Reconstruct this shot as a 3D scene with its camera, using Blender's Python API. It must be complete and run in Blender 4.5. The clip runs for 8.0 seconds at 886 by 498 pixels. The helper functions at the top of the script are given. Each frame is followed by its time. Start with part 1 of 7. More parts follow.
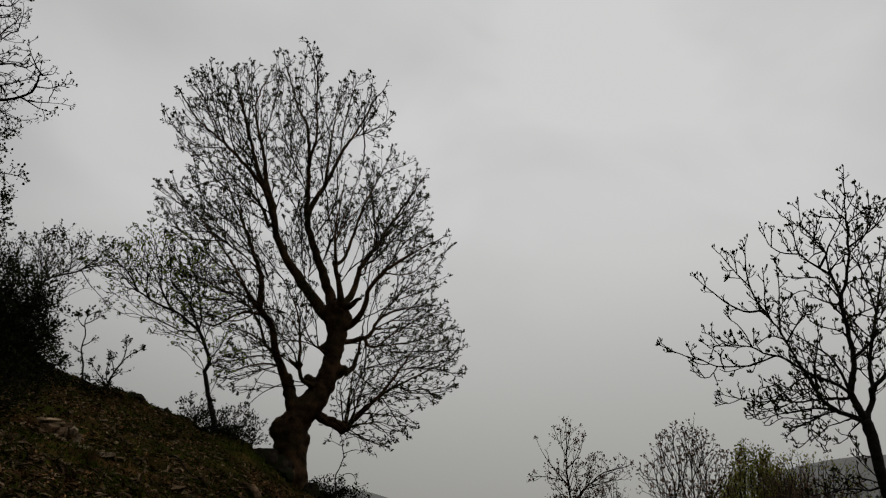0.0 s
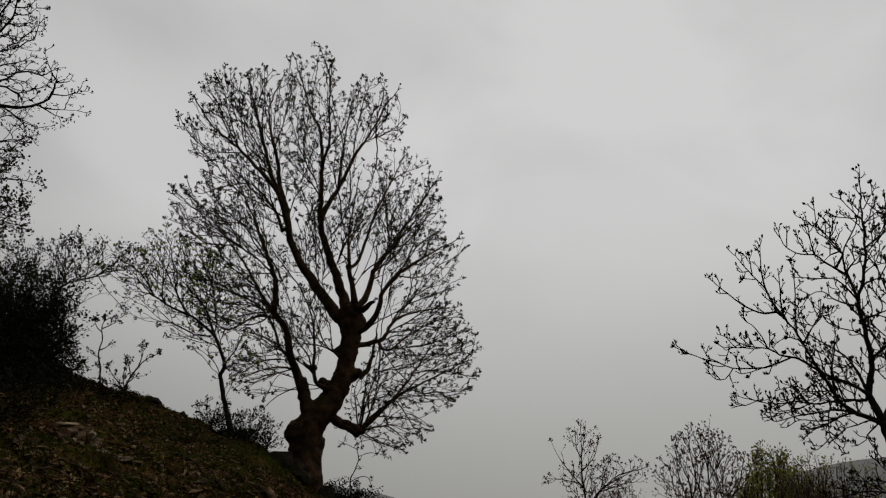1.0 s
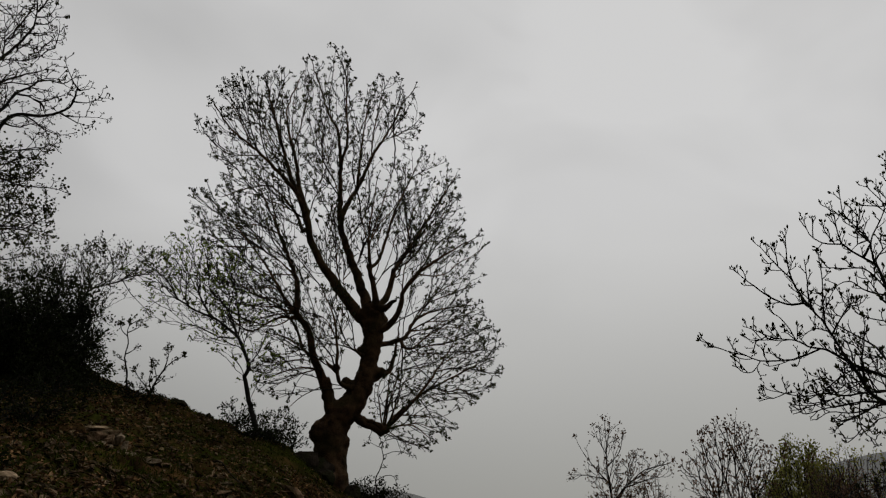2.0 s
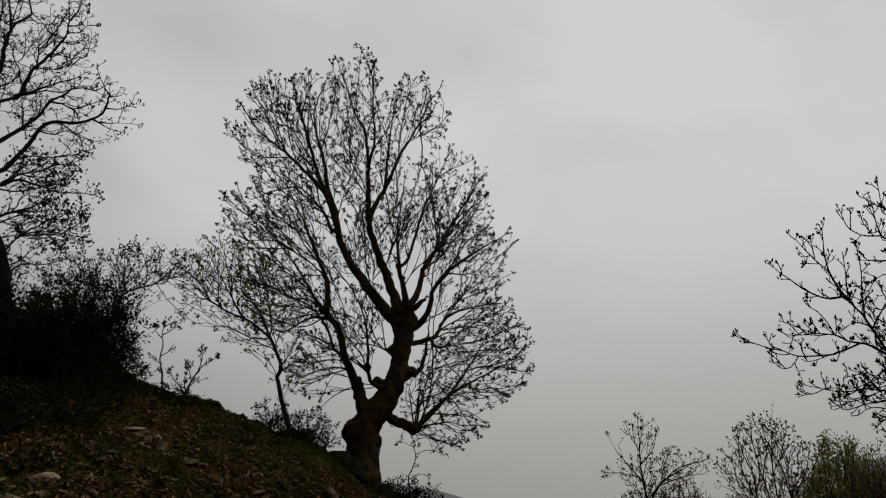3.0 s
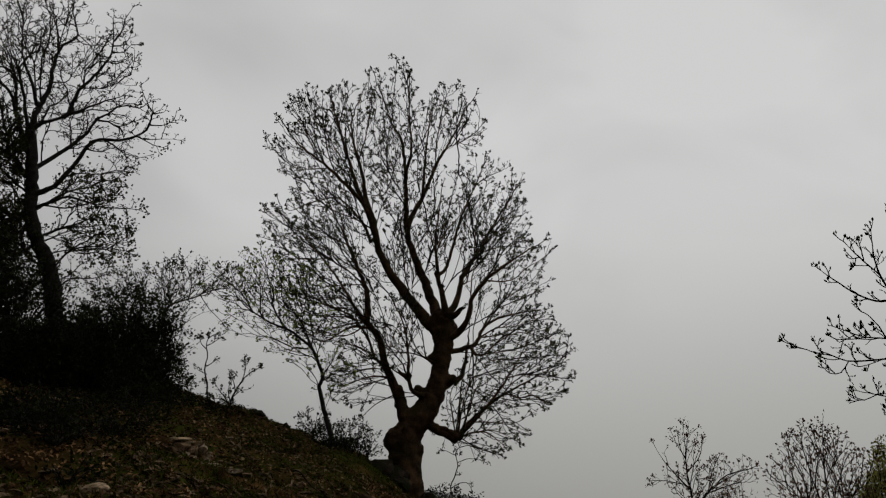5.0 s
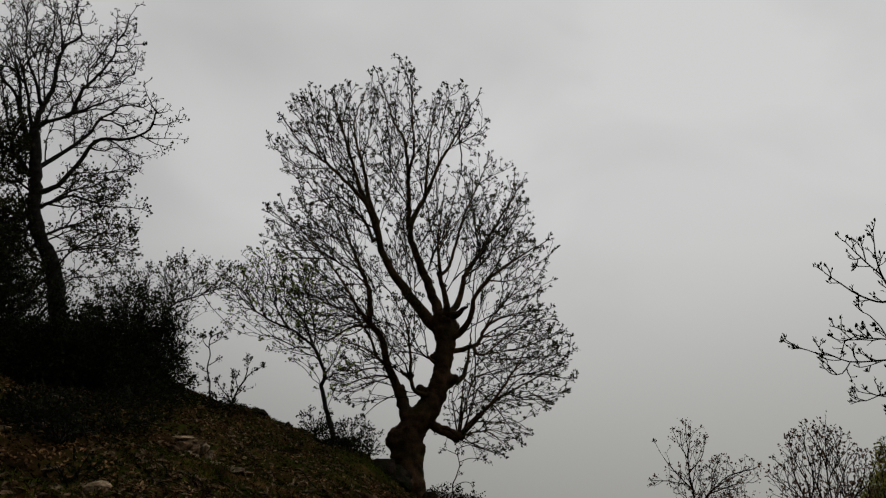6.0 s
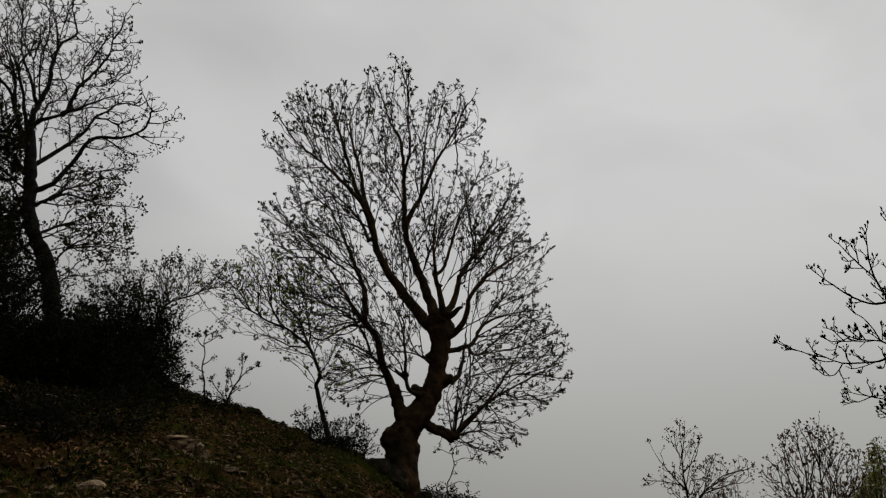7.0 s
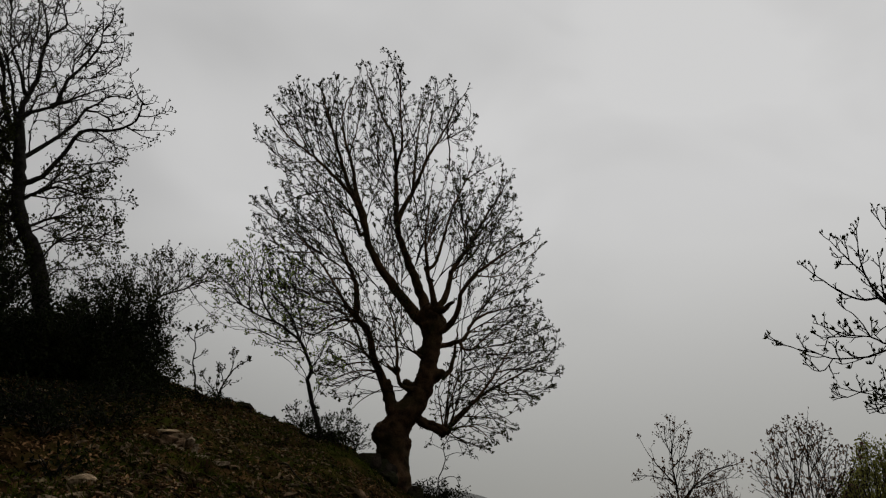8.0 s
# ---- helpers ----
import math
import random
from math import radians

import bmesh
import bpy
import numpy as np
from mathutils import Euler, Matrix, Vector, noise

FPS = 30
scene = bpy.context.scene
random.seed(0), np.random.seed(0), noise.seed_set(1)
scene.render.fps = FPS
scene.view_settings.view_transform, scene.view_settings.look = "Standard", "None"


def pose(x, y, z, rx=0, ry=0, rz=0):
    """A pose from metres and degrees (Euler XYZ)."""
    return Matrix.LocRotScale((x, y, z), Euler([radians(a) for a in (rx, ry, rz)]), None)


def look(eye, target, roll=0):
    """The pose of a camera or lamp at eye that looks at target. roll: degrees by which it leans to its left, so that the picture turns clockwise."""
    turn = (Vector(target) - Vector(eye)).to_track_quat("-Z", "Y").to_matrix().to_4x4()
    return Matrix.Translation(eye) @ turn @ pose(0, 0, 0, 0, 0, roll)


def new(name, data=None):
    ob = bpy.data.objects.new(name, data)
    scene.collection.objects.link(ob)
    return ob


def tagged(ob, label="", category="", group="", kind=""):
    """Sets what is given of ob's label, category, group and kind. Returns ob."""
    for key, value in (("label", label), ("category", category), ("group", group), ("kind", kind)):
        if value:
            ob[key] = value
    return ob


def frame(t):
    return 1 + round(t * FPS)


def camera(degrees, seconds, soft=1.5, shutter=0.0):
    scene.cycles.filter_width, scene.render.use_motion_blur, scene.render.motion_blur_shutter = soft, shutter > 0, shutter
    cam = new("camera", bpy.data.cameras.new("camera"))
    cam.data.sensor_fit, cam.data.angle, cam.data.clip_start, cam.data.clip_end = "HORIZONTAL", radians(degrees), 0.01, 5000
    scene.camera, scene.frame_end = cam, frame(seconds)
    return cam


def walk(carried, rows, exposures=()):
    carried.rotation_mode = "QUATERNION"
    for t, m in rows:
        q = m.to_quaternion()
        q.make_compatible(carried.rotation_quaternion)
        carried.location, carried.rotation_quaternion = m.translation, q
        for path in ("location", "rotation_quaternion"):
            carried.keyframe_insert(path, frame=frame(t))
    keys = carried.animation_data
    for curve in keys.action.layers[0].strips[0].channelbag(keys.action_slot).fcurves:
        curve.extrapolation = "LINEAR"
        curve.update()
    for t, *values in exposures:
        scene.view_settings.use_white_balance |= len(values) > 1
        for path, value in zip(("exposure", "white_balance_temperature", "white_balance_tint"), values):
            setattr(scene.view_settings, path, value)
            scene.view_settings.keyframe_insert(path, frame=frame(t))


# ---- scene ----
import collections

cam = camera(62.0, 8.0, soft=1.2)
EYE = 1.6
# seconds, the turn of the camera and the sway of the hand that holds it
ROWS = [
    (0, 111.000, 0.000, 0.000, 0.000, 0.000, 0.000),
    (0.5, 111.150, -0.109, 0.360, 0.002, -0.010, 0.006),
    (1, 111.164, 0.030, 1.087, -0.004, -0.017, 0.007),
    (1.5, 111.099, 0.508, 2.003, -0.021, -0.008, 0.007),
    (1.7, 111.064, 0.566, 2.427, -0.025, -0.006, 0.009),
    (2.8, 110.888, 0.811, 4.469, -0.050, 0.007, 0.018),
    (3, 110.912, 0.741, 5.235, -0.054, 0.009, 0.020),
    (3.5, 111.091, 0.397, 6.541, -0.046, 0.017, 0.025),
    (4, 111.390, 0.418, 7.244, -0.045, 0.011, 0.029),
    (4.5, 111.546, 0.535, 7.916, -0.049, 0.007, 0.036),
    (4.7, 111.519, 0.604, 8.181, -0.046, 0.004, 0.036),
    (5.8, 111.452, 0.464, 8.671, -0.028, -0.010, 0.033),
    (6, 111.449, 0.405, 8.598, -0.025, -0.013, 0.033),
    (6.5, 111.435, 0.376, 8.353, -0.019, -0.027, 0.036),
    (7, 111.413, 0.307, 8.205, -0.016, -0.028, 0.035),
    (7.5, 111.295, 0.322, 7.823, -0.025, -0.020, 0.037),
    (8, 111.066, 0.336, 7.487, -0.033, -0.018, 0.028),
]
walk(cam, [(t, pose(x, y, EYE + z, rx, ry, rz)) for t, rx, ry, rz, x, y, z in ROWS])

# ---- sky and light: an overcast day, brightest ahead and to the right ----
SUN_AZ, SUN_EL = 38.0, 48.0
# azimuth, height, width and depth of the darker cloud banks
CLOUDS = ((-31, 34, 0.14, 0.9), (-24, 36, 0.2, 0.93), (-7, 40, 0.2, 0.88), (2, 37, 0.12, 0.92))


def sky_world():
    w = bpy.data.worlds.new("overcast_sky")
    w.use_nodes = True
    nt = w.node_tree
    nt.nodes.clear()
    N, L = nt.nodes.new, nt.links.new
    out, bg = N("ShaderNodeOutputWorld"), N("ShaderNodeBackground")
    co = N("ShaderNodeTexCoord")
    # the clear sky above the clouds, of which little comes through
    sky = N("ShaderNodeTexSky")
    sky.sky_type, sky.sun_disc = "NISHITA", False
    sky.sun_elevation, sky.sun_rotation = radians(SUN_EL), radians(SUN_AZ)
    dim = N("ShaderNodeVectorMath")
    dim.operation = "SCALE"
    dim.inputs["Scale"].default_value = 0.05
    L(sky.outputs["Color"], dim.inputs[0])
    # cloud brightness: lighter towards the hidden sun, darker behind
    d = N("ShaderNodeVectorMath")
    d.operation = "DOT_PRODUCT"
    a, e = radians(SUN_AZ), radians(SUN_EL)
    d.inputs[1].default_value = (math.sin(a) * math.cos(e), math.cos(a) * math.cos(e), math.sin(e))
    L(co.outputs["Generated"], d.inputs[0])
    glow = N("ShaderNodeMapRange")
    glow.interpolation_type = "SMOOTHSTEP"
    glow.inputs["From Min"].default_value, glow.inputs["From Max"].default_value = -0.2, 0.7
    glow.inputs["To Min"].default_value, glow.inputs["To Max"].default_value = 0.06, 0.602
    L(d.outputs["Value"], glow.inputs["Value"])
    # mist low down
    sep = N("ShaderNodeSeparateXYZ")
    L(co.outputs["Generated"], sep.inputs[0])
    low = N("ShaderNodeMapRange")
    low.interpolation_type = "SMOOTHSTEP"
    low.inputs["From Min"].default_value, low.inputs["From Max"].default_value = -0.02, 0.42
    low.inputs["To Min"].default_value, low.inputs["To Max"].default_value = 0.57, 1.0
    L(sep.outputs["Z"], low.inputs["Value"])
    # soft cloud masses
    mp = N("ShaderNodeMapping")
    mp.inputs["Scale"].default_value = (1.0, 1.0, 1.6)
    mp.inputs["Location"].default_value = (0.35, 0.1, 0.2)
    L(co.outputs["Generated"], mp.inputs["Vector"])
    n1 = N("ShaderNodeTexNoise")
    n1.inputs["Scale"].default_value, n1.inputs["Detail"].default_value = 2.6, 3.5
    n1.inputs["Roughness"].default_value, n1.inputs["Distortion"].default_value = 0.45, 0.5
    L(mp.outputs["Vector"], n1.inputs["Vector"])
    cl = N("ShaderNodeMapRange")
    cl.inputs["From Min"].default_value, cl.inputs["From Max"].default_value = 0.36, 0.6
    cl.inputs["To Min"].default_value, cl.inputs["To Max"].default_value = 0.83, 1.06
    L(n1.outputs["Fac"], cl.inputs["Value"])
    # the clouds show higher up; the mist below is even
    veil = N("ShaderNodeMapRange")
    veil.interpolation_type = "SMOOTHSTEP"
    veil.inputs["From Min"].default_value, veil.inputs["From Max"].default_value = 0.18, 0.5
    veil.inputs["To Max"].default_value = 1.0
    L(sep.outputs["Z"], veil.inputs["Value"])
    even = N("ShaderNodeMix")
    even.inputs["A"].default_value = 0.97
    L(veil.outputs["Result"], even.inputs["Factor"])
    L(cl.outputs["Result"], even.inputs["B"])
    grey = even.outputs["Result"]
    # darker cloud banks
    warp = N("ShaderNodeVectorMath")
    warp.operation = "MULTIPLY_ADD"
    warp.inputs[1].default_value = (0.22, 0.22, 0.22)
    L(n1.outputs["Color"], warp.inputs[0])
    L(co.outputs["Generated"], warp.inputs[2])
    for az, el, wide, dark in CLOUDS:
        dd = N("ShaderNodeVectorMath")
        dd.operation = "DISTANCE"
        a, e = radians(az), radians(el)
        dd.inputs[1].default_value = (math.sin(a) * math.cos(e) + 0.11, math.cos(a) * math.cos(e) + 0.11, math.sin(e) + 0.11)
        L(warp.outputs["Vector"], dd.inputs[0])
        rr = N("ShaderNodeMapRange")
        rr.interpolation_type = "SMOOTHSTEP"
        rr.inputs["From Min"].default_value, rr.inputs["From Max"].default_value = 0.0, wide
        rr.inputs["To Min"].default_value, rr.inputs["To Max"].default_value = dark, 1.0
        L(dd.outputs["Value"], rr.inputs["Value"])
        mm = N("ShaderNodeMath")
        mm.operation = "MULTIPLY"
        L(grey, mm.inputs[0])
        L(rr.outputs["Result"], mm.inputs[1])
        grey = mm.outputs["Value"]
    m1, m2 = N("ShaderNodeMath"), N("ShaderNodeMath")
    m1.operation = m2.operation = "MULTIPLY"
    L(glow.outputs["Result"], m1.inputs[0])
    L(low.outputs["Result"], m1.inputs[1])
    L(m1.outputs["Value"], m2.inputs[0])
    L(grey, m2.inputs[1])
    tint = N("ShaderNodeMix")
    tint.data_type = "RGBA"
    tint.inputs["A"].default_value, tint.inputs["B"].default_value = (1.0, 0.99, 0.93, 1), (0.995, 0.99, 0.985, 1)
    L(low.outputs["Result"], tint.inputs["Factor"])
    warm = N("ShaderNodeMapRange")
    warm.inputs["From Min"].default_value, warm.inputs["From Max"].default_value = 0.0, 0.4
    L(sep.outputs["Z"], warm.inputs["Value"])
    L(warm.outputs["Result"], tint.inputs["Factor"])
    sc = N("ShaderNodeVectorMath")
    sc.operation = "SCALE"
    L(tint.outputs["Result"], sc.inputs[0])
    L(m2.outputs["Value"], sc.inputs["Scale"])
    mix = N("ShaderNodeMix")
    mix.data_type = "RGBA"
    mix.inputs["Factor"].default_value = 0.97
    L(dim.outputs["Vector"], mix.inputs["A"])
    L(sc.outputs["Vector"], mix.inputs["B"])
    L(mix.outputs["Result"], bg.inputs["Color"])
    bg.inputs["Strength"].default_value = 1.0
    L(bg.outputs["Background"], out.inputs["Surface"])
    scene.world = w


sky_world()
sun = new("sun", bpy.data.lights.new("sun", "SUN"))
sun.data.energy, sun.data.angle, sun.data.color = 0.5, radians(30), (1.0, 0.97, 0.92)
sun.matrix_world = look((0, 0, 40), (-40 * math.sin(radians(SUN_AZ)), -40 * math.cos(radians(SUN_AZ)), 40 - 40 * math.tan(radians(SUN_EL))))


# ---- materials ----
def material(name, dark, light, rough=0.9, scale=6.0, bump=0.3, fine=60.0, third=None, third_at=0.6, through_light=0.0, spread=0.0, spec=0.08):
    """A surface of two or three colours in patches, with grain and relief. spread: brightness from piece to piece."""
    m = bpy.data.materials.new(name)
    m.use_nodes = True
    nt = m.node_tree
    N, L = nt.nodes.new, nt.links.new
    b = nt.nodes["Principled BSDF"]
    co = N("ShaderNodeTexCoord")
    n1, n2 = N("ShaderNodeTexNoise"), N("ShaderNodeTexNoise")
    n1.inputs["Scale"].default_value, n1.inputs["Detail"].default_value = scale, 6.0
    n2.inputs["Scale"].default_value, n2.inputs["Detail"].default_value = fine, 4.0
    for n in (n1, n2):
        L(co.outputs["Object"], n.inputs["Vector"])
    r = N("ShaderNodeMapRange")
    r.inputs["From Min"].default_value, r.inputs["From Max"].default_value = 0.35, 0.65
    L(n1.outputs["Fac"], r.inputs["Value"])
    mx = N("ShaderNodeMix")
    mx.data_type = "RGBA"
    mx.inputs["A"].default_value, mx.inputs["B"].default_value = (*dark, 1), (*light, 1)
    L(r.outputs["Result"], mx.inputs["Factor"])
    col = mx.outputs["Result"]
    if third:
        n3 = N("ShaderNodeTexNoise")
        n3.inputs["Scale"].default_value, n3.inputs["Detail"].default_value = scale * 0.37, 5.0
        mp = N("ShaderNodeMapping")
        mp.inputs["Location"].default_value = (7.3, 2.1, 4.4)
        L(co.outputs["Object"], mp.inputs["Vector"])
        L(mp.outputs["Vector"], n3.inputs["Vector"])
        r3 = N("ShaderNodeMapRange")
        r3.inputs["From Min"].default_value, r3.inputs["From Max"].default_value = third_at - 0.12, third_at + 0.12
        L(n3.outputs["Fac"], r3.inputs["Value"])
        m3 = N("ShaderNodeMix")
        m3.data_type = "RGBA"
        m3.inputs["B"].default_value = (*third, 1)
        L(col, m3.inputs["A"])
        L(r3.outputs["Result"], m3.inputs["Factor"])
        col = m3.outputs["Result"]
    # grain
    g = N("ShaderNodeMapRange")
    g.inputs["From Min"].default_value, g.inputs["From Max"].default_value = 0.25, 0.75
    g.inputs["To Min"].default_value, g.inputs["To Max"].default_value = 0.65, 1.3
    L(n2.outputs["Fac"], g.inputs["Value"])
    s = N("ShaderNodeVectorMath")
    s.operation = "SCALE"
    L(col, s.inputs[0])
    L(g.outputs["Result"], s.inputs["Scale"])
    col = s.outputs["Vector"]
    if spread:
        geo = N("ShaderNodeNewGeometry")
        v = N("ShaderNodeMapRange")
        v.inputs["To Min"].default_value, v.inputs["To Max"].default_value = 1 - spread, 1 + spread
        L(geo.outputs["Random Per Island"], v.inputs["Value"])
        s2 = N("ShaderNodeVectorMath")
        s2.operation = "SCALE"
        L(col, s2.inputs[0])
        L(v.outputs["Result"], s2.inputs["Scale"])
        col = s2.outputs["Vector"]
    L(col, b.inputs["Base Color"])
    b.inputs["Roughness"].default_value = rough
    b.inputs["Specular IOR Level"].default_value = spec
    if bump:
        add = N("ShaderNodeMath")
        add.operation = "ADD"
        L(n1.outputs["Fac"], add.inputs[0])
        L(n2.outputs["Fac"], add.inputs[1])
        bp = N("ShaderNodeBump")
        bp.inputs["Strength"].default_value, bp.inputs["Distance"].default_value = bump, 0.03
        L(add.outputs["Value"], bp.inputs["Height"])
        L(bp.outputs["Normal"], b.inputs["Normal"])
    if through_light:
        tr = N("ShaderNodeBsdfTranslucent")
        L(col, tr.inputs["Color"])
        ms = N("ShaderNodeMixShader")
        ms.inputs["Fac"].default_value = through_light
        L(b.outputs["BSDF"], ms.inputs[1])
        L(tr.outputs["BSDF"], ms.inputs[2])
        L(ms.outputs["Shader"], nt.nodes["Material Output"].inputs["Surface"])
    return m


BARK = material("old_bark", (0.022, 0.012, 0.006), (0.09, 0.051, 0.025), scale=5, fine=34, bump=0.9, third=(0.034, 0.03, 0.010), third_at=0.62)
ROCK_DARK = material("mossy_rock", (0.012, 0.009, 0.007), (0.045, 0.035, 0.026), scale=6, fine=30, bump=1.0, third=(0.018, 0.022, 0.007), third_at=0.5, spec=0.02)
BARK_GREY = material("grey_bark", (0.0126, 0.0111, 0.00945), (0.0315, 0.0284, 0.0237), scale=9, fine=60, bump=0.6)
TWIG = material("twig_bark", (0.00948, 0.00702, 0.0054), (0.0189, 0.0149, 0.0108), scale=8, fine=70, bump=0.2)
LEAF_BUD = material("opening_leaf", (0.0144, 0.0163, 0.0055), (0.042, 0.045, 0.0125), scale=3, fine=30, bump=0, through_light=0.22, spread=0.4, rough=0.6)
LEAF_GREEN = material("young_green_leaf", (0.05, 0.074, 0.012), (0.15, 0.19, 0.036), scale=2, fine=30, bump=0, through_light=0.45, spread=0.5, rough=0.6)
LEAF_DARK = material("evergreen_leaf", (0.005, 0.008, 0.003), (0.018, 0.022, 0.007), scale=2, fine=30, bump=0, through_light=0.12, spread=0.5, rough=0.7, spec=0.03)
LEAF_YELLOW = material("yellow_green_leaf", (0.12, 0.125, 0.024), (0.27, 0.26, 0.06), scale=2, fine=30, bump=0, through_light=0.5, spread=0.4, rough=0.6)
LEAF_RUST = material("rusty_leaf", (0.07, 0.04, 0.025), (0.16, 0.095, 0.06), scale=2, fine=30, bump=0, through_light=0.4, spread=0.4)
EARTH = material("earth_and_moss", (0.006, 0.0035, 0.002), (0.075, 0.042, 0.016), scale=2.2, fine=16, bump=1.0, third=(0.03, 0.034, 0.006), third_at=0.52, spec=0.0)
ROCK = material("limestone", (0.12, 0.085, 0.055), (0.42, 0.32, 0.22), scale=7, fine=34, bump=1.0, third=(0.05, 0.05, 0.016), third_at=0.6, spec=0.02)
ROCK_PALE = material("pale_limestone", (0.16, 0.11, 0.065), (0.48, 0.35, 0.22), scale=13, fine=40, bump=1.0, third=(0.06, 0.048, 0.02), third_at=0.52, spec=0.02)
ROCK_RED = material("reddish_rock", (0.07, 0.042, 0.025), (0.28, 0.175, 0.11), scale=7, fine=34, bump=1.0, third=(0.035, 0.035, 0.012), third_at=0.56, spec=0.02)
STONE = material("tan_stone", (0.03, 0.02, 0.012), (0.25, 0.175, 0.105), scale=9, fine=40, bump=1.0, third=(0.04, 0.04, 0.014), third_at=0.58, spec=0.02, spread=0.7)
GRASS = material("grass_blade", (0.022, 0.031, 0.004), (0.07, 0.082, 0.011), scale=1.2, fine=20, bump=0, through_light=0.25, spread=0.5, rough=0.8, spec=0.0)
LITTER = material("fallen_leaf", (0.022, 0.012, 0.006), (0.23, 0.132, 0.064), scale=3, fine=40, bump=0, spread=0.85, spec=0.0)


# ---- helpers for building ----
def link_mesh(name, verts, faces, mat, parent=None, label="", smooth=True):
    me = bpy.data.meshes.new(name)
    me.from_pydata([tuple(v) for v in verts], [], faces)
    me.materials.append(mat)
    if smooth:
        me.polygons.foreach_set("use_smooth", [True] * len(me.polygons))
    ob = new(name, me)
    if parent is not None:
        ob.parent = parent
    return tagged(ob, label) if label else ob


def unit(v):
    return v / (np.linalg.norm(v, axis=-1, keepdims=True) + 1e-9)


def curve_through(pts, step):
    """A smooth line through a few points, in even steps."""
    p = np.array(pts, float)
    if len(p) == 2:
        p = np.array([p[0], (p[0] + p[1]) / 2, p[1]])
    q = np.vstack([2 * p[0] - p[1], p, 2 * p[-1] - p[-2]])
    out = []
    for i in range(1, len(q) - 2):
        a, b, c, d = q[i - 1 : i + 3]
        n = max(2, int(np.linalg.norm(c - b) / step + 0.5))
        for k in range(n):
            t = k / n
            out.append(0.5 * (2 * b + (c - a) * t + (2 * a - 5 * b + 4 * c - d) * t * t + (3 * b - a - 3 * c + d) * t**3))
    out.append(p[-1])
    return np.array(out)


def tube(path, radii, sides, verts, faces, rough=0.0, rng=None):
    """Adds a tapered tube along a line to verts and faces."""
    n, base = len(path), len(verts)
    tang = unit(np.gradient(path, axis=0))
    ref = np.array([1.0, 0, 0]) if abs(tang[0][0]) < 0.8 else np.array([0, 1.0, 0])
    ang = np.arange(sides) * 2 * math.pi / sides
    for i in range(n):
        ref = unit(ref - tang[i] * (ref @ tang[i]))
        side = np.cross(tang[i], ref)
        r = radii[i] * (1 + (rng.uniform(-rough, rough, sides) if rough else np.zeros(sides)))
        ring = path[i] + (np.cos(ang) * r)[:, None] * ref + (np.sin(ang) * r)[:, None] * side
        verts.extend(ring.tolist())
    for i in range(n - 1):
        a, b = base + i * sides, base + (i + 1) * sides
        for k in range(sides):
            j = (k + 1) % sides
            faces.append((a + k, a + j, b + j, b + k))
    faces.append(tuple(base + (n - 1) * sides + k for k in range(sides)))
    faces.append(tuple(base + k for k in reversed(range(sides))))


def thin_tube(path, radii, sides, verts, faces):
    """The same for fine twigs, whose twist does not matter."""
    n, base = len(path), len(verts)
    tang = unit(np.gradient(path, axis=0))
    ref = unit(np.cross(tang, (0.31, 0.83, 0.47)))
    side = np.cross(tang, ref)
    ang = np.arange(sides) * 2 * math.pi / sides
    rings = path[:, None] + radii[:, None, None] * (np.cos(ang)[None, :, None] * ref[:, None] + np.sin(ang)[None, :, None] * side[:, None])
    verts.extend(rings.reshape(-1, 3).tolist())
    for i in range(n - 1):
        a, b = base + i * sides, base + (i + 1) * sides
        for k in range(sides):
            j = (k + 1) % sides
            faces.append((a + k, a + j, b + j, b + k))
    faces.append(tuple(base + (n - 1) * sides + k for k in range(sides)))


def spread_of(a, b):
    """Squared distances between two sets of points."""
    return np.maximum(0, (a * a).sum(1)[:, None] + (b * b).sum(1)[None] - 2 * a @ b.T)


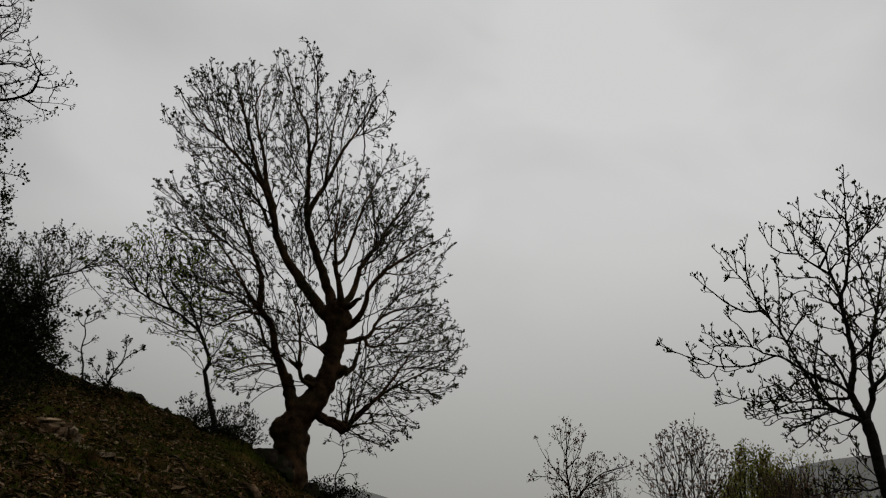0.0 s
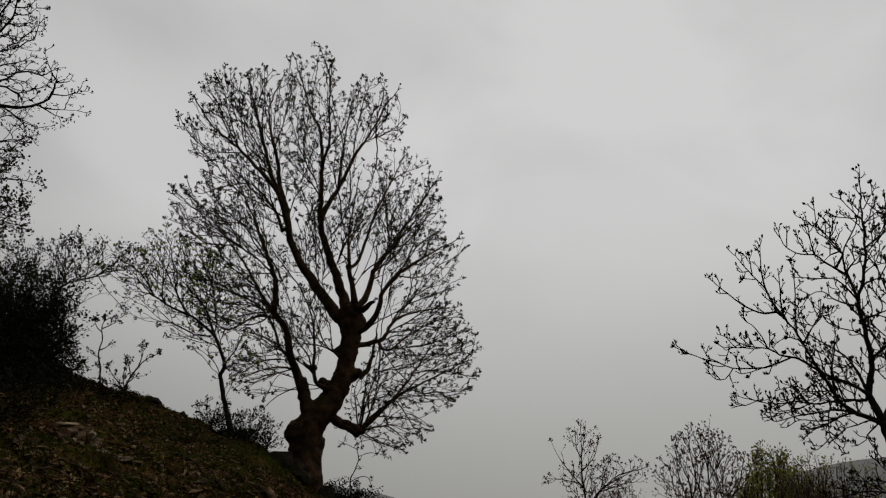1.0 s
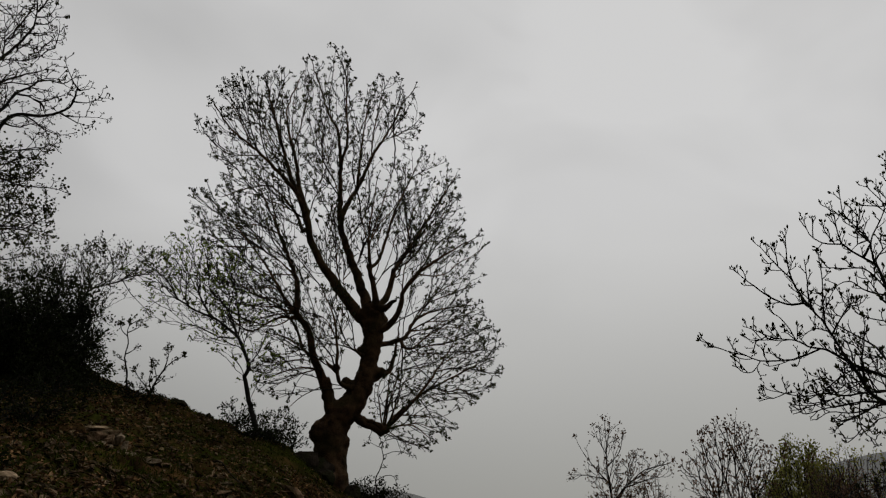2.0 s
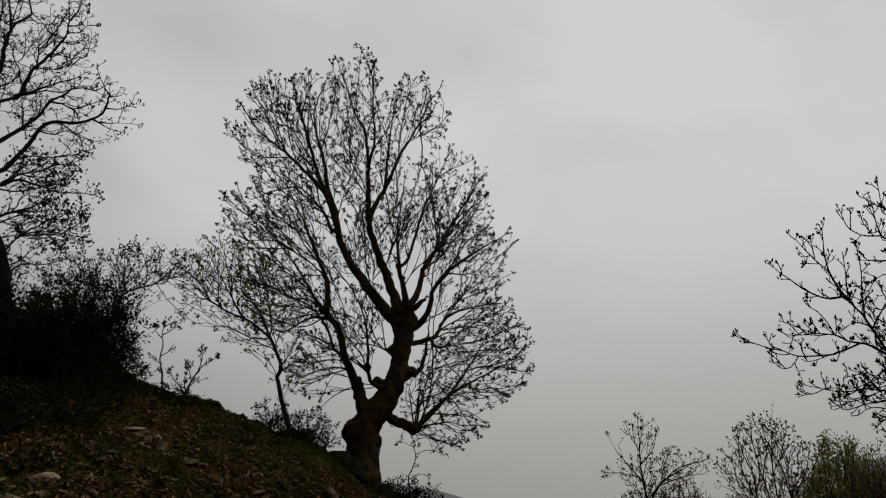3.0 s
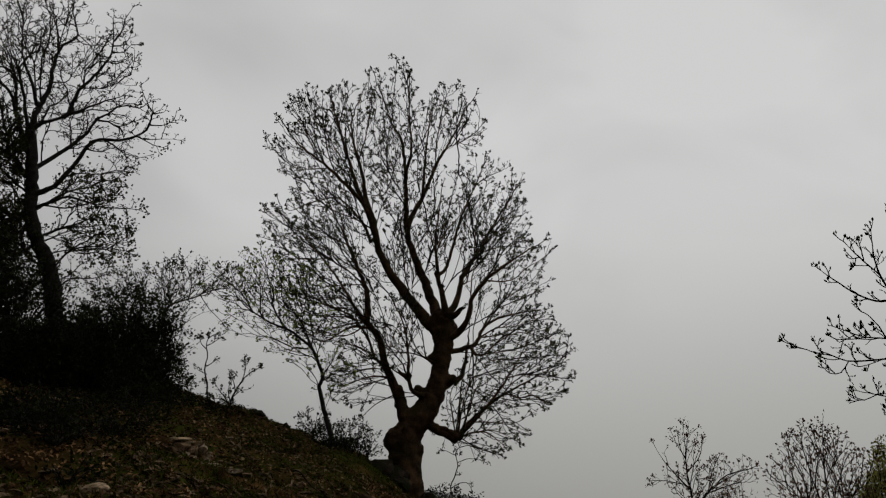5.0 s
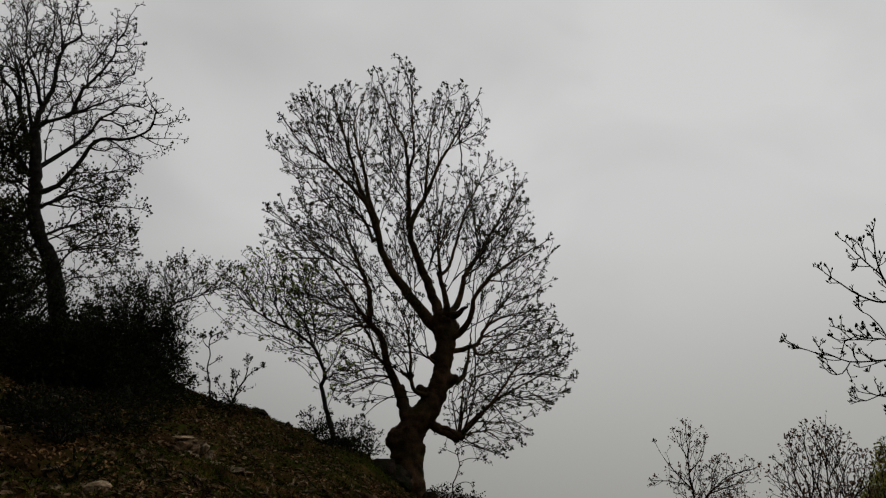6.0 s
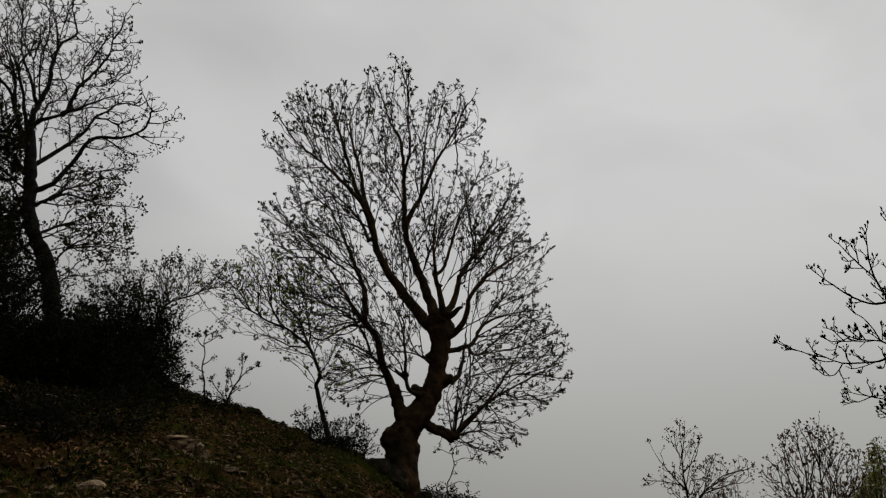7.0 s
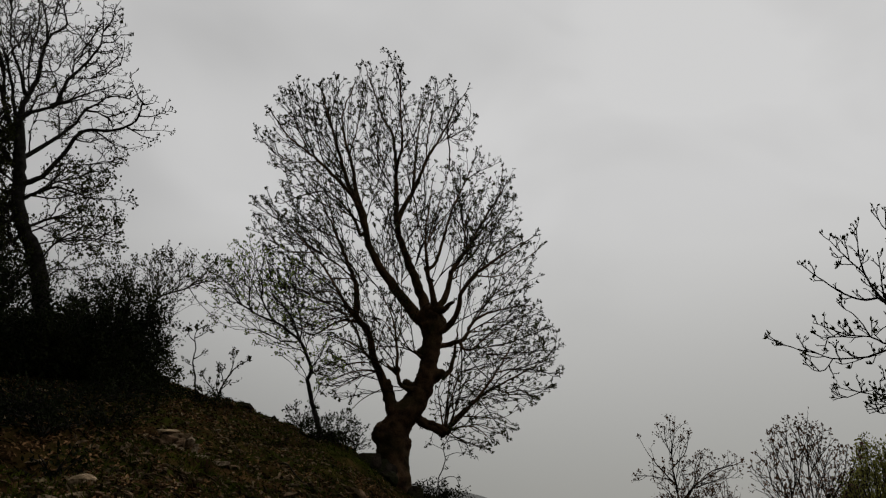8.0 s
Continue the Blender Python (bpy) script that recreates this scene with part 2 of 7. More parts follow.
class Wood:
    """A branching skeleton: limbs laid by hand, and finer wood that grows from them into the room round it."""

    def __init__(self, seed, step=0.12, gnarl=0.0):
        self.rng, self.step, self.gnarl = np.random.default_rng(seed), step, gnarl
        self.pos, self.up, self.rad, self.of, self.limbs, self.crown, self.long_shoots = [], [], [], [], 0, None, []

    def limb(self, pts, r0, r1):
        line = curve_through(pts, self.step)
        n = len(line)
        line[1:-1] += self.rng.normal(0, min(0.012, r0 * 0.12), (max(0, n - 2), 3))
        if self.gnarl and self.pos and n > 4:
            k = np.arange(0, n + 3, 3)
            for c in range(3):
                sway = np.interp(np.arange(n), k, self.rng.normal(0, self.gnarl, len(k)))
                line[:, c] += sway * np.minimum(1, np.arange(n) / 4)
        prev = -1
        if self.pos:
            prev = int(np.argmin(((np.array(self.pos) - line[0]) ** 2).sum(1)))
        for i, p in enumerate(line):
            self.pos.append(p)
            self.up.append(prev)
            self.rad.append(r0 + (r1 - r0) * (i / (n - 1)) ** 0.62)
            self.of.append(self.limbs)
            prev = len(self.pos) - 1
        self.limbs += 1

    def shoots(self, lobes, count, short=0.5, long=2.0, r0=0.012, skip=(), rise=0.2, shell=0.7, apart=0.2, centre=None, bend=0.2, tip=0.0045, along=0.8, kink=0.008):
        """Long shoots that leave the limbs at a narrow angle and spread evenly through the crown."""
        rng = self.rng
        vol = np.array([(a * b * c) ** 0.8 for *_, a, b, c in lobes])
        n0 = len(self.pos)
        room = n0 + count * (int(long * 1.5 / self.step) + 4)
        pos, way, src_ok, rad = np.zeros((room, 3)), np.zeros((room, 3)), np.zeros(room, bool), np.zeros(room)
        pos[:n0], rad[:n0] = self.pos, self.rad
        up = np.array(self.up)
        way[:n0] = unit(pos[:n0] - pos[np.maximum(up, 0)])
        src_ok[:n0] = ~np.isin(np.array(self.of), list(skip)) & (up >= 0)
        n = n0
        for k in rng.choice(len(lobes), count, p=vol / vol.sum()):
            x, y, z, a, b, c = lobes[k]
            d = unit(rng.normal(size=3))
            edge = 0.92 + 0.22 * noise.noise(Vector(d * 2.2) + Vector((k * 3.7, 0, 1)))
            aim = np.array((x, y, z)) + d * (a, b, c) * edge * rng.uniform(0.05, 1) ** (shell / 3)
            to = aim - pos[:n]
            far = np.linalg.norm(to, axis=1)
            if far.min() < apart:
                continue
            to /= far[:, None]
            cost = far * (0.5 + along - along * (to * way[:n]).sum(1))
            if centre is not None:
                cost *= 1.6 - 0.75 * (to @ unit(aim - np.array(centre)))
            cost[(far < rng.uniform(short, (short + long) / 2)) | ~src_ok[:n]] = 1e9
            s = int(np.argmin(cost))
            if cost[s] > 1e8 or far[s] > long * 1.5:
                continue
            m = max(3, int(far[s] / self.step))
            mid = pos[s] + (0.5 * way[s] + 0.6 * to[s] + unit(rng.normal(size=3)) * bend) * far[s] * 0.45
            end = aim + np.array([0, 0, rise * 0.2 * far[s]])
            r = min(r0 * (0.45 + 0.55 * far[s] / long), max(rad[s], tip) * 0.85)
            t = np.arange(1, m + 1)[:, None] / m
            line = (1 - t) ** 2 * pos[s] + 2 * t * (1 - t) * mid + t * t * end + np.cumsum(rng.normal(0, kink, (m, 3)), 0)
            pos[n : n + m] = line
            way[n : n + m] = unit(np.diff(np.vstack([pos[s], line]), axis=0))
            rad[n : n + m] = (r + (tip - r) * t)[:, 0]
            src_ok[n : n + max(1, int(m * 0.65))] = True
            self.long_shoots.append(list(range(n, n + m)))
            for i in range(m):
                self.pos.append(line[i])
                self.up.append(s if i == 0 else n + i - 1)
                self.rad.append(float(rad[n + i]))
                self.of.append(-1)
            n += m

    def ramify(self, lobes, levels, skip=(), crowd=0.15, most=4, rise=0.12, kink=0.16, fill=1.05, first=0.12, out=None, free=0.3):
        """Side branches on the limbs, twigs on those, and so on; each level: spacing, shortest, longest, angle, thickness."""
        rng, box = self.rng, np.array(lobes)
        full = collections.Counter(tuple((p // crowd).astype(int)) for p in self.pos)
        of = np.array(self.of)
        parents = [np.nonzero(of == k)[0].tolist() for k in range(self.limbs) if k not in skip] + self.long_shoots
        for level, (spacing, lo, hi, angle, r0) in enumerate(levels):
            fresh, room = [], free if level == 0 else free * 0.35
            for chain in parents:
                seg = [float(np.linalg.norm(self.pos[i] - self.pos[self.up[i]])) if self.up[i] >= 0 else 0.0 for i in chain]
                whole, s, turn = sum(seg), 0.0, rng.uniform(0, 6.28)
                at = whole * first + spacing * rng.uniform(0, 1)
                for k, i in enumerate(chain):
                    s += seg[k]
                    last = k == len(chain) - 1
                    if self.up[i] < 0 or not (last or s >= at):
                        continue
                    while at <= s:
                        at += spacing * rng.uniform(0.6, 1.5)
                    w = unit(self.pos[i] - self.pos[self.up[i]])
                    for _ in range(2 if last else 1):
                        turn += 2.4 + rng.normal(0, 0.5)
                        a = unit(np.cross(w, (0.31, 0.83, 0.47)))
                        side = a * math.cos(turn) + np.cross(w, a) * math.sin(turn)
                        tilt = radians(angle * rng.uniform(0.65, 1.35) * (0.6 if last else 1))
                        go = unit(w * math.cos(tilt) + side * math.sin(tilt) + (0, 0, rise))
                        size = min(rng.uniform(lo, hi) * (1.15 - 0.5 * s / max(whole, 1e-6)), whole * 0.8) * (0.4 if last else 1)
                        m = max(2, int(size / (self.step * 0.6) + 0.5))
                        prev, p, got, r = i, self.pos[i], [], min(r0, max(self.rad[i], 0.004) * 0.8)
                        for j in range(m):
                            go = unit(go + rng.normal(0, kink, 3) + (0, 0, rise * 0.35))
                            if out is not None:
                                go = unit(go + 0.1 * unit(p - out))
                            p = p + go * size / m
                            cell = tuple((p // crowd).astype(int))
                            if full[cell] >= most or (size * (j + 1) / m > room and (((p - box[:, :3]) / box[:, 3:]) ** 2).sum(1).min() > fill):
                                break
                            got.append((p, cell))
                        if len(got) < 2 and m > 2:
                            continue
                        ids = []
                        for j, (p, cell) in enumerate(got):
                            full[cell] += 1
                            self.pos.append(p)
                            self.up.append(prev)
                            self.rad.append(r * (1 - 0.6 * (j + 1) / m))
                            self.of.append(-1)
                            prev = len(self.pos) - 1
                            ids.append(prev)
                        if ids:
                            fresh.append(ids)
            parents = fresh + (parents if lo > 0.3 else [])

    def sprigs(self, chance, length, angle=45, rise=0.25, segs=3):
        """Short side twigs along the shoots, alternately to all sides."""
        rng = self.rng
        has = np.zeros(len(self.pos), bool)
        has[[u for u in self.up if u >= 0]] = True
        for i in range(len(self.pos)):
            if self.of[i] >= 0 and self.rad[i] > 0.02:
                continue
            for _ in range(rng.poisson(chance if has[i] else chance + 1.2)):
                w = unit(self.pos[i] - self.pos[self.up[i]])
                side = unit(np.cross(w, rng.normal(size=3)))
                a = radians(angle * rng.uniform(0.6, 1.3))
                go = unit(w * math.cos(a) + side * math.sin(a) + np.array([0, 0, rise]))
                prev, size = i, length * rng.uniform(0.45, 1.35)
                for k in range(segs):
                    go = unit(go + rng.normal(0, 0.14, 3) + np.array([0, 0, rise * 0.3]))
                    self.pos.append(self.pos[prev] + go * size / segs)
                    self.up.append(prev)
                    self.rad.append(0.0)
                    self.of.append(-1)
                    prev = len(self.pos) - 1

    def grow(self, lobes, count, kill=0.2, reach=1.4, inertia=0.55, rise=0.12, rounds=90, skip=(), shell=0.6, centre=None, fan=0.4):
        """Fine wood reaches for free points in the crown's lobes: (x, y, z, three half axes) each."""
        rng, step = self.rng, self.step
        vol = np.array([(a * b * c) ** 0.8 for *_, a, b, c in lobes])
        pick = rng.choice(len(lobes), count, p=vol / vol.sum())
        lob = np.array(lobes)[pick]
        dirs = unit(rng.normal(size=(count, 3)))
        ragged = np.array([0.92 + 0.24 * noise.noise(Vector(d * 2.2) + Vector((k * 3.7, 0, 1))) for d, k in zip(dirs, pick)])
        aim = lob[:, :3] + dirs * lob[:, 3:] * (ragged * rng.uniform(0.02, 1, count) ** (1 / 3 * shell))[:, None]
        pos = np.array(self.pos)
        n0 = len(pos)
        d0 = np.zeros((n0, 3))
        for i in range(n0):
            d0[i] = pos[i] - pos[self.up[i]] if self.up[i] >= 0 else (0, 0, 1)
        way = unit(d0)
        usable = ~np.isin(np.array(self.of), list(skip))
        near, dist = np.zeros(count, int), np.full(count, 1e9)
        ids = np.nonzero(usable)[0]
        for k in range(0, len(ids), 400):
            part_ids = ids[k : k + 400]
            dd = spread_of(aim, pos[part_ids])
            j = dd.argmin(1)
            v = dd[np.arange(count), j]
            better = v < dist
            dist[better], near[better] = v[better], part_ids[j[better]]
        alive = np.ones(count, bool)
        kids = np.zeros(n0, int)
        up = list(self.up)
        for r in range(rounds):
            alive &= dist > kill**2
            act = alive & (dist < reach**2)
            if not act.any():
                break
            push = np.zeros((len(pos), 3))
            np.add.at(push, near[act], unit(aim[act] - pos[near[act]]))
            src = np.unique(near[act])
            src = src[kids[src] < 4]
            if not len(src):
                break
            go = unit(unit(push[src]) + inertia * way[src] + np.array([0, 0, rise]) + rng.normal(0, 0.10, (len(src), 3)))
            if centre is not None:
                go = unit(go + fan * unit(pos[src] - np.array(centre)))
            fresh = pos[src] + go * step * rng.uniform(0.8, 1.15, (len(src), 1))
            kids[src] += 1
            first = len(pos)
            pos, way = np.vstack([pos, fresh]), np.vstack([way, go])
            kids = np.concatenate([kids, np.zeros(len(src), int)])
            up.extend(src.tolist())
            live = np.nonzero(alive)[0]
            for k in range(0, len(fresh), 400):
                f = fresh[k : k + 400]
                dd = spread_of(aim[live], f)
                j = dd.argmin(1)
                v = dd[np.arange(len(live)), j]
                better = v < dist[live]
                dist[live[better]], near[live[better]] = v[better], first + k + j[better]
        new_n = len(pos) - n0
        self.pos, self.up = list(pos), up
        self.rad += [0.0] * new_n
        self.of += [-1] * new_n

    def spurs(self, share, length):
        """Short straight sprouts at the ends of twigs."""
        rng = self.rng
        has = np.zeros(len(self.pos), bool)
        has[[u for u in self.up if u >= 0]] = True
        for i in np.nonzero(~has)[0]:
            if rng.random() > share:
                continue
            way = unit(unit(self.pos[i] - self.pos[self.up[i]]) + rng.normal(0, 0.25, 3) + np.array([0, 0, 0.45]))
            prev, size = i, length * rng.uniform(0.5, 1.3)
            for k in range(3):
                self.pos.append(self.pos[prev] + way * size / 3)
                self.up.append(prev)
                self.rad.append(0.0)
                self.of.append(-1)
                prev = len(self.pos) - 1

    def finish(self, tip=0.0045, power=2.5):
        """Thickness from the tips down; the chains that become tubes; the height of each node over its tips."""
        n = len(self.pos)
        flow, high = np.zeros(n), np.zeros(n, int)
        kids = [[] for _ in range(n)]
        for i in range(n - 1, -1, -1):
            if not kids[i]:
                flow[i] = tip**power
            if self.up[i] >= 0:
                flow[self.up[i]] += flow[i]
                high[self.up[i]] = max(high[self.up[i]], high[i] + 1)
                kids[self.up[i]].append(i)
        pipe = flow ** (1 / power)
        rad = np.array(self.rad)
        self.thick = np.where(np.array(self.of) >= 0, np.maximum(rad, np.minimum(pipe, rad * 1.1)), np.maximum(pipe * 0.72, rad))
        self.high, self.kids = high, kids
        self.chains = []
        todo = [(i, -1) for i in range(n) if self.up[i] < 0]
        while todo:
            i, start = todo.pop()
            chain = [i]
            while kids[chain[-1]]:
                k = kids[chain[-1]]
                same = [c for c in k if self.of[c] >= 0 and self.of[c] == self.of[chain[-1]]]
                nxt = same[0] if same else max(k, key=lambda c: self.thick[c])
                if self.of[chain[-1]] >= 0 and not same:
                    todo += [(c, chain[-1]) for c in k]
                    break
                todo += [(c, chain[-1]) for c in k if c != nxt]
                chain.append(nxt)
            self.chains.append((start, chain))

    def build(self, parent, bark, twig, trunk=True, trunk_name="trunk", limb_min=0.0):
        """Meshes: a trunk, each limb, and the fine twigs in one."""
        fine_v, fine_f = [], []
        for start, chain in self.chains:
            pts = np.array([self.pos[i] for i in chain])
            rr = np.array([self.thick[i] for i in chain])
            which = self.of[chain[0]]
            if start >= 0:
                pts = np.vstack([self.pos[start], pts])
                rr = np.concatenate([[rr[0] * 1.15], rr])
            if len(pts) < 2:
                continue
            if which >= 0 and rr.max() >= limb_min:
                if which == 0 and not trunk:
                    continue
                v, f = [], []
                tube(pts, rr, 10 if rr.max() > 0.08 else 7, v, f, 0.09, self.rng)
                link_mesh(trunk_name if which == 0 else "limb", v, f, bark, parent)
            else:
                rr[-1] *= 0.6
                thin_tube(pts, rr, 5 if rr.max() > 0.014 else 3, fine_v, fine_f)
        if fine_v:
            self.crown = tagged(link_mesh("crown", fine_v, fine_f, twig, parent), kind="stuff")

    def leaves(self, parent, mat, size, each=1.5, most=2, spread=0.03, slim=0.7, lift=0.15, where=None, name="foliage", seed=5, turn=0.9):
        """Leaves at and near the tips: each, how many at a node; most, how far from the tip in nodes."""
        rng = np.random.default_rng(seed)
        ids = np.nonzero((self.high <= most) & (np.array(self.of) < 0))[0]
        if where is not None:
            ids = np.array([i for i in ids if where(self.pos[i], rng)])
        if not len(ids):
            return
        ids = np.repeat(ids, rng.poisson(each, len(ids)))
        at = np.array(self.pos)[ids] + rng.normal(0, spread, (len(ids), 3))
        back = np.array(self.pos)[np.array(self.up)[ids]]
        y = unit(unit(np.array(self.pos)[ids] - back) + rng.normal(0, turn, (len(ids), 3)) + np.array([0, 0, lift]))
        leaf_mesh(name, at, y, size * rng.uniform(0.55, 1.25, len(ids)), slim, mat, self.crown or parent, rng)


def leaf_mesh(name, at, y, size, slim, mat, parent, rng, label="", face=None):
    """Many small folded leaves in one mesh: base points, directions, lengths."""
    n = len(at)
    x = unit(np.cross(y, unit(rng.normal(size=(n, 3))) if face is None else face))
    z = np.cross(x, y)
    shape = np.array([(0, 0, 0), (0.5 * slim, 0.38, 0.10), (0.28 * slim, 0.75, 0.05), (0, 1, -0.06), (-0.28 * slim, 0.75, 0.05), (-0.5 * slim, 0.38, 0.10), (0, 0.5, -0.03)])
    v = at[:, None] + size[:, None, None] * (shape[None, :, 0:1] * x[:, None] + shape[None, :, 1:2] * y[:, None] + shape[None, :, 2:3] * z[:, None])
    tri = np.array([(0, 1, 6), (1, 2, 6), (2, 3, 6), (3, 4, 6), (4, 5, 6), (5, 0, 6)])
    f = (np.arange(n)[:, None, None] * 7 + tri[None]).reshape(-1, 3)
    return tagged(link_mesh(name, v.reshape(-1, 3), f.tolist(), mat, parent, label, smooth=False), kind="stuff")


# ---- the ground: a hillside that rises to one side of the eye and falls away behind its crest ----
AZ = np.radians([-180, -140, -100, -70, -50, -37, -27.5, -19.6, -16.8, -14.5, -11.2, -8, -3, 5, 15, 30, 60, 110, 180])
CREST_Z = np.array([0.5, 3.0, 5.5, 6.0, 5.6, 5.2, 3.95, 3.46, 3.25, 3.08, 2.58, 2.2, 1.5, 0.6, 0.0, -0.5, -2.0, -2.5, 0.5])
CREST_D = np.array([18, 18, 18, 18, 17, 15.5, 13.2, 13.6, 13.8, 14.3, 15.2, 15.6, 16, 18, 20, 22, 20, 18, 18])


# hollows in the slope: place, depth and width
HOLLOWS = ((-4.95, 7.1, 0.4, 0.6), (-5.6, 7.3, 0.3, 0.5), (-3.85, 5.4, 0.28, 0.35))


def height(x, y, rough=True):
    d = math.hypot(x, y)
    a = math.atan2(x, y)
    zc, dc = float(np.interp(a, AZ, CREST_Z)), float(np.interp(a, AZ, CREST_D))
    if d < dc:
        z = zc * d / dc
    else:
        fall = 1 - math.exp(-max(0.0, d - dc) / 60.0)
        z = zc - (zc + 34) * fall * min(1.0, (d - dc) / 4.0)
    if rough and d < 200:
        k = min(1.0, d / 3)
        for hx, hy, deep, wide in HOLLOWS:
            z -= deep * math.exp(-((x - hx) ** 2 + (y - hy) ** 2) / wide**2)
        z += k * (0.17 * noise.noise((x * 0.55, y * 0.55, 3.1)) + 0.10 * noise.noise((x * 1.9, y * 1.9, 8.2)) + 0.05 * noise.noise((x * 5.2, y * 5.2, 1.7)) + 0.035 * noise.noise((x * 13.0, y * 13.0, 4.7)))
    return z


def ground():
    az = np.concatenate([np.linspace(-180, -60, 40, endpoint=False), np.linspace(-60, 5, 300, endpoint=False), np.linspace(5, 40, 60, endpoint=False), np.linspace(40, 180, 40, endpoint=False)])
    ds = np.concatenate([np.linspace(0.4, 4, 16, endpoint=False), np.linspace(4, 18, 150, endpoint=False), np.geomspace(18, 4500, 50)])
    v, f = [(0, 0, height(0, 0))], []
    n = len(az)
    for d in ds:
        for a in az:
            x, y = d * math.sin(radians(a)), d * math.cos(radians(a))
            v.append((x, y, height(x, y)))
    for k in range(n):
        f.append((0, 1 + (k + 1) % n, 1 + k))
    for i in range(len(ds) - 1):
        p, q = 1 + i * n, 1 + (i + 1) * n
        for k in range(n):
            j = (k + 1) % n
            f.append((p + k, p + j, q + j, q + k))
    ob = link_mesh("ground", v, f, EARTH)
    tagged(ob, "dark earthy hillside with moss, grass and leaf litter", "ground", kind="structure")


ground()


def polar(az, d, sink=0.0):
    x, y = d * math.sin(radians(az)), d * math.cos(radians(az))
    return Vector((x, y, height(x, y) - sink))


def thing(name, at, az, label, category, group=""):
    """An empty at a thing's base, turned so that its own y points away from the eye."""
    ob = new(name)
    ob.empty_display_size = 0.2
    ob.matrix_world = pose(*at, 0, 0, -az)
    return tagged(ob, label, category, group)


# ---- far hills, their mist put in as a glow of the surface ----
def far_hill(az0, az1, dist, top, seed, steep=0.55):
    v, f, n = [], [], 60
    for i in range(n + 1):
        u = i / n
        a = radians(az0 + (az1 - az0) * u)
        h = top * math.sin(math.pi * u) ** steep * (1 + 0.10 * noise.noise((u * 5, seed, 0)) + 0.02 * noise.noise((u * 60, seed, 2)))
        for dd, z in ((dist, -36), (dist + 90, h * 0.55), (dist + 220, h)):
            v.append((dd * math.sin(a), dd * math.cos(a), z))
    for i in range(n):
        for k in range(2):
            p = i * 3 + k
            f.append((p, p + 3, p + 4, p + 1))
    ob = link_mesh("backdrop", v, f, HAZE)
    tagged(ob, "distant hill, its grey mist put in as an even glow", "hill", kind="structure")


def haze():
    m = bpy.data.materials.new("hill_mist_glow")
    m.use_nodes = True
    nt = m.node_tree
    b = nt.nodes["Principled BSDF"]
    co, n = nt.nodes.new("ShaderNodeTexCoord"), nt.nodes.new("ShaderNodeTexNoise")
    n.inputs["Scale"].default_value, n.inputs["Detail"].default_value = 0.03, 6
    nt.links.new(co.outputs["Object"], n.inputs["Vector"])
    mx = nt.nodes.new("ShaderNodeMix")
    mx.data_type = "RGBA"
    mx.inputs["A"].default_value, mx.inputs["B"].default_value = (0.02, 0.022, 0.018, 1), (0.035, 0.037, 0.03, 1)
    nt.links.new(n.outputs["Fac"], mx.inputs["Factor"])
    nt.links.new(mx.outputs["Result"], b.inputs["Base Color"])
    b.inputs["Roughness"].default_value = 1.0
    # even grey emission that imitates the mist in front of the hills
    b.inputs["Emission Color"].default_value, b.inputs["Emission Strength"].default_value = (1.0, 0.98, 0.94, 1), 0.075
    return m


HAZE = haze()
far_hill(22, 75, 900, 99, 1.0, 0.12)
far_hill(-40, 0, 900, 85, 5.0)
far_hill(-170, -50, 900, 60, 9.0)
far_hill(85, 185, 900, 70, 3.0)


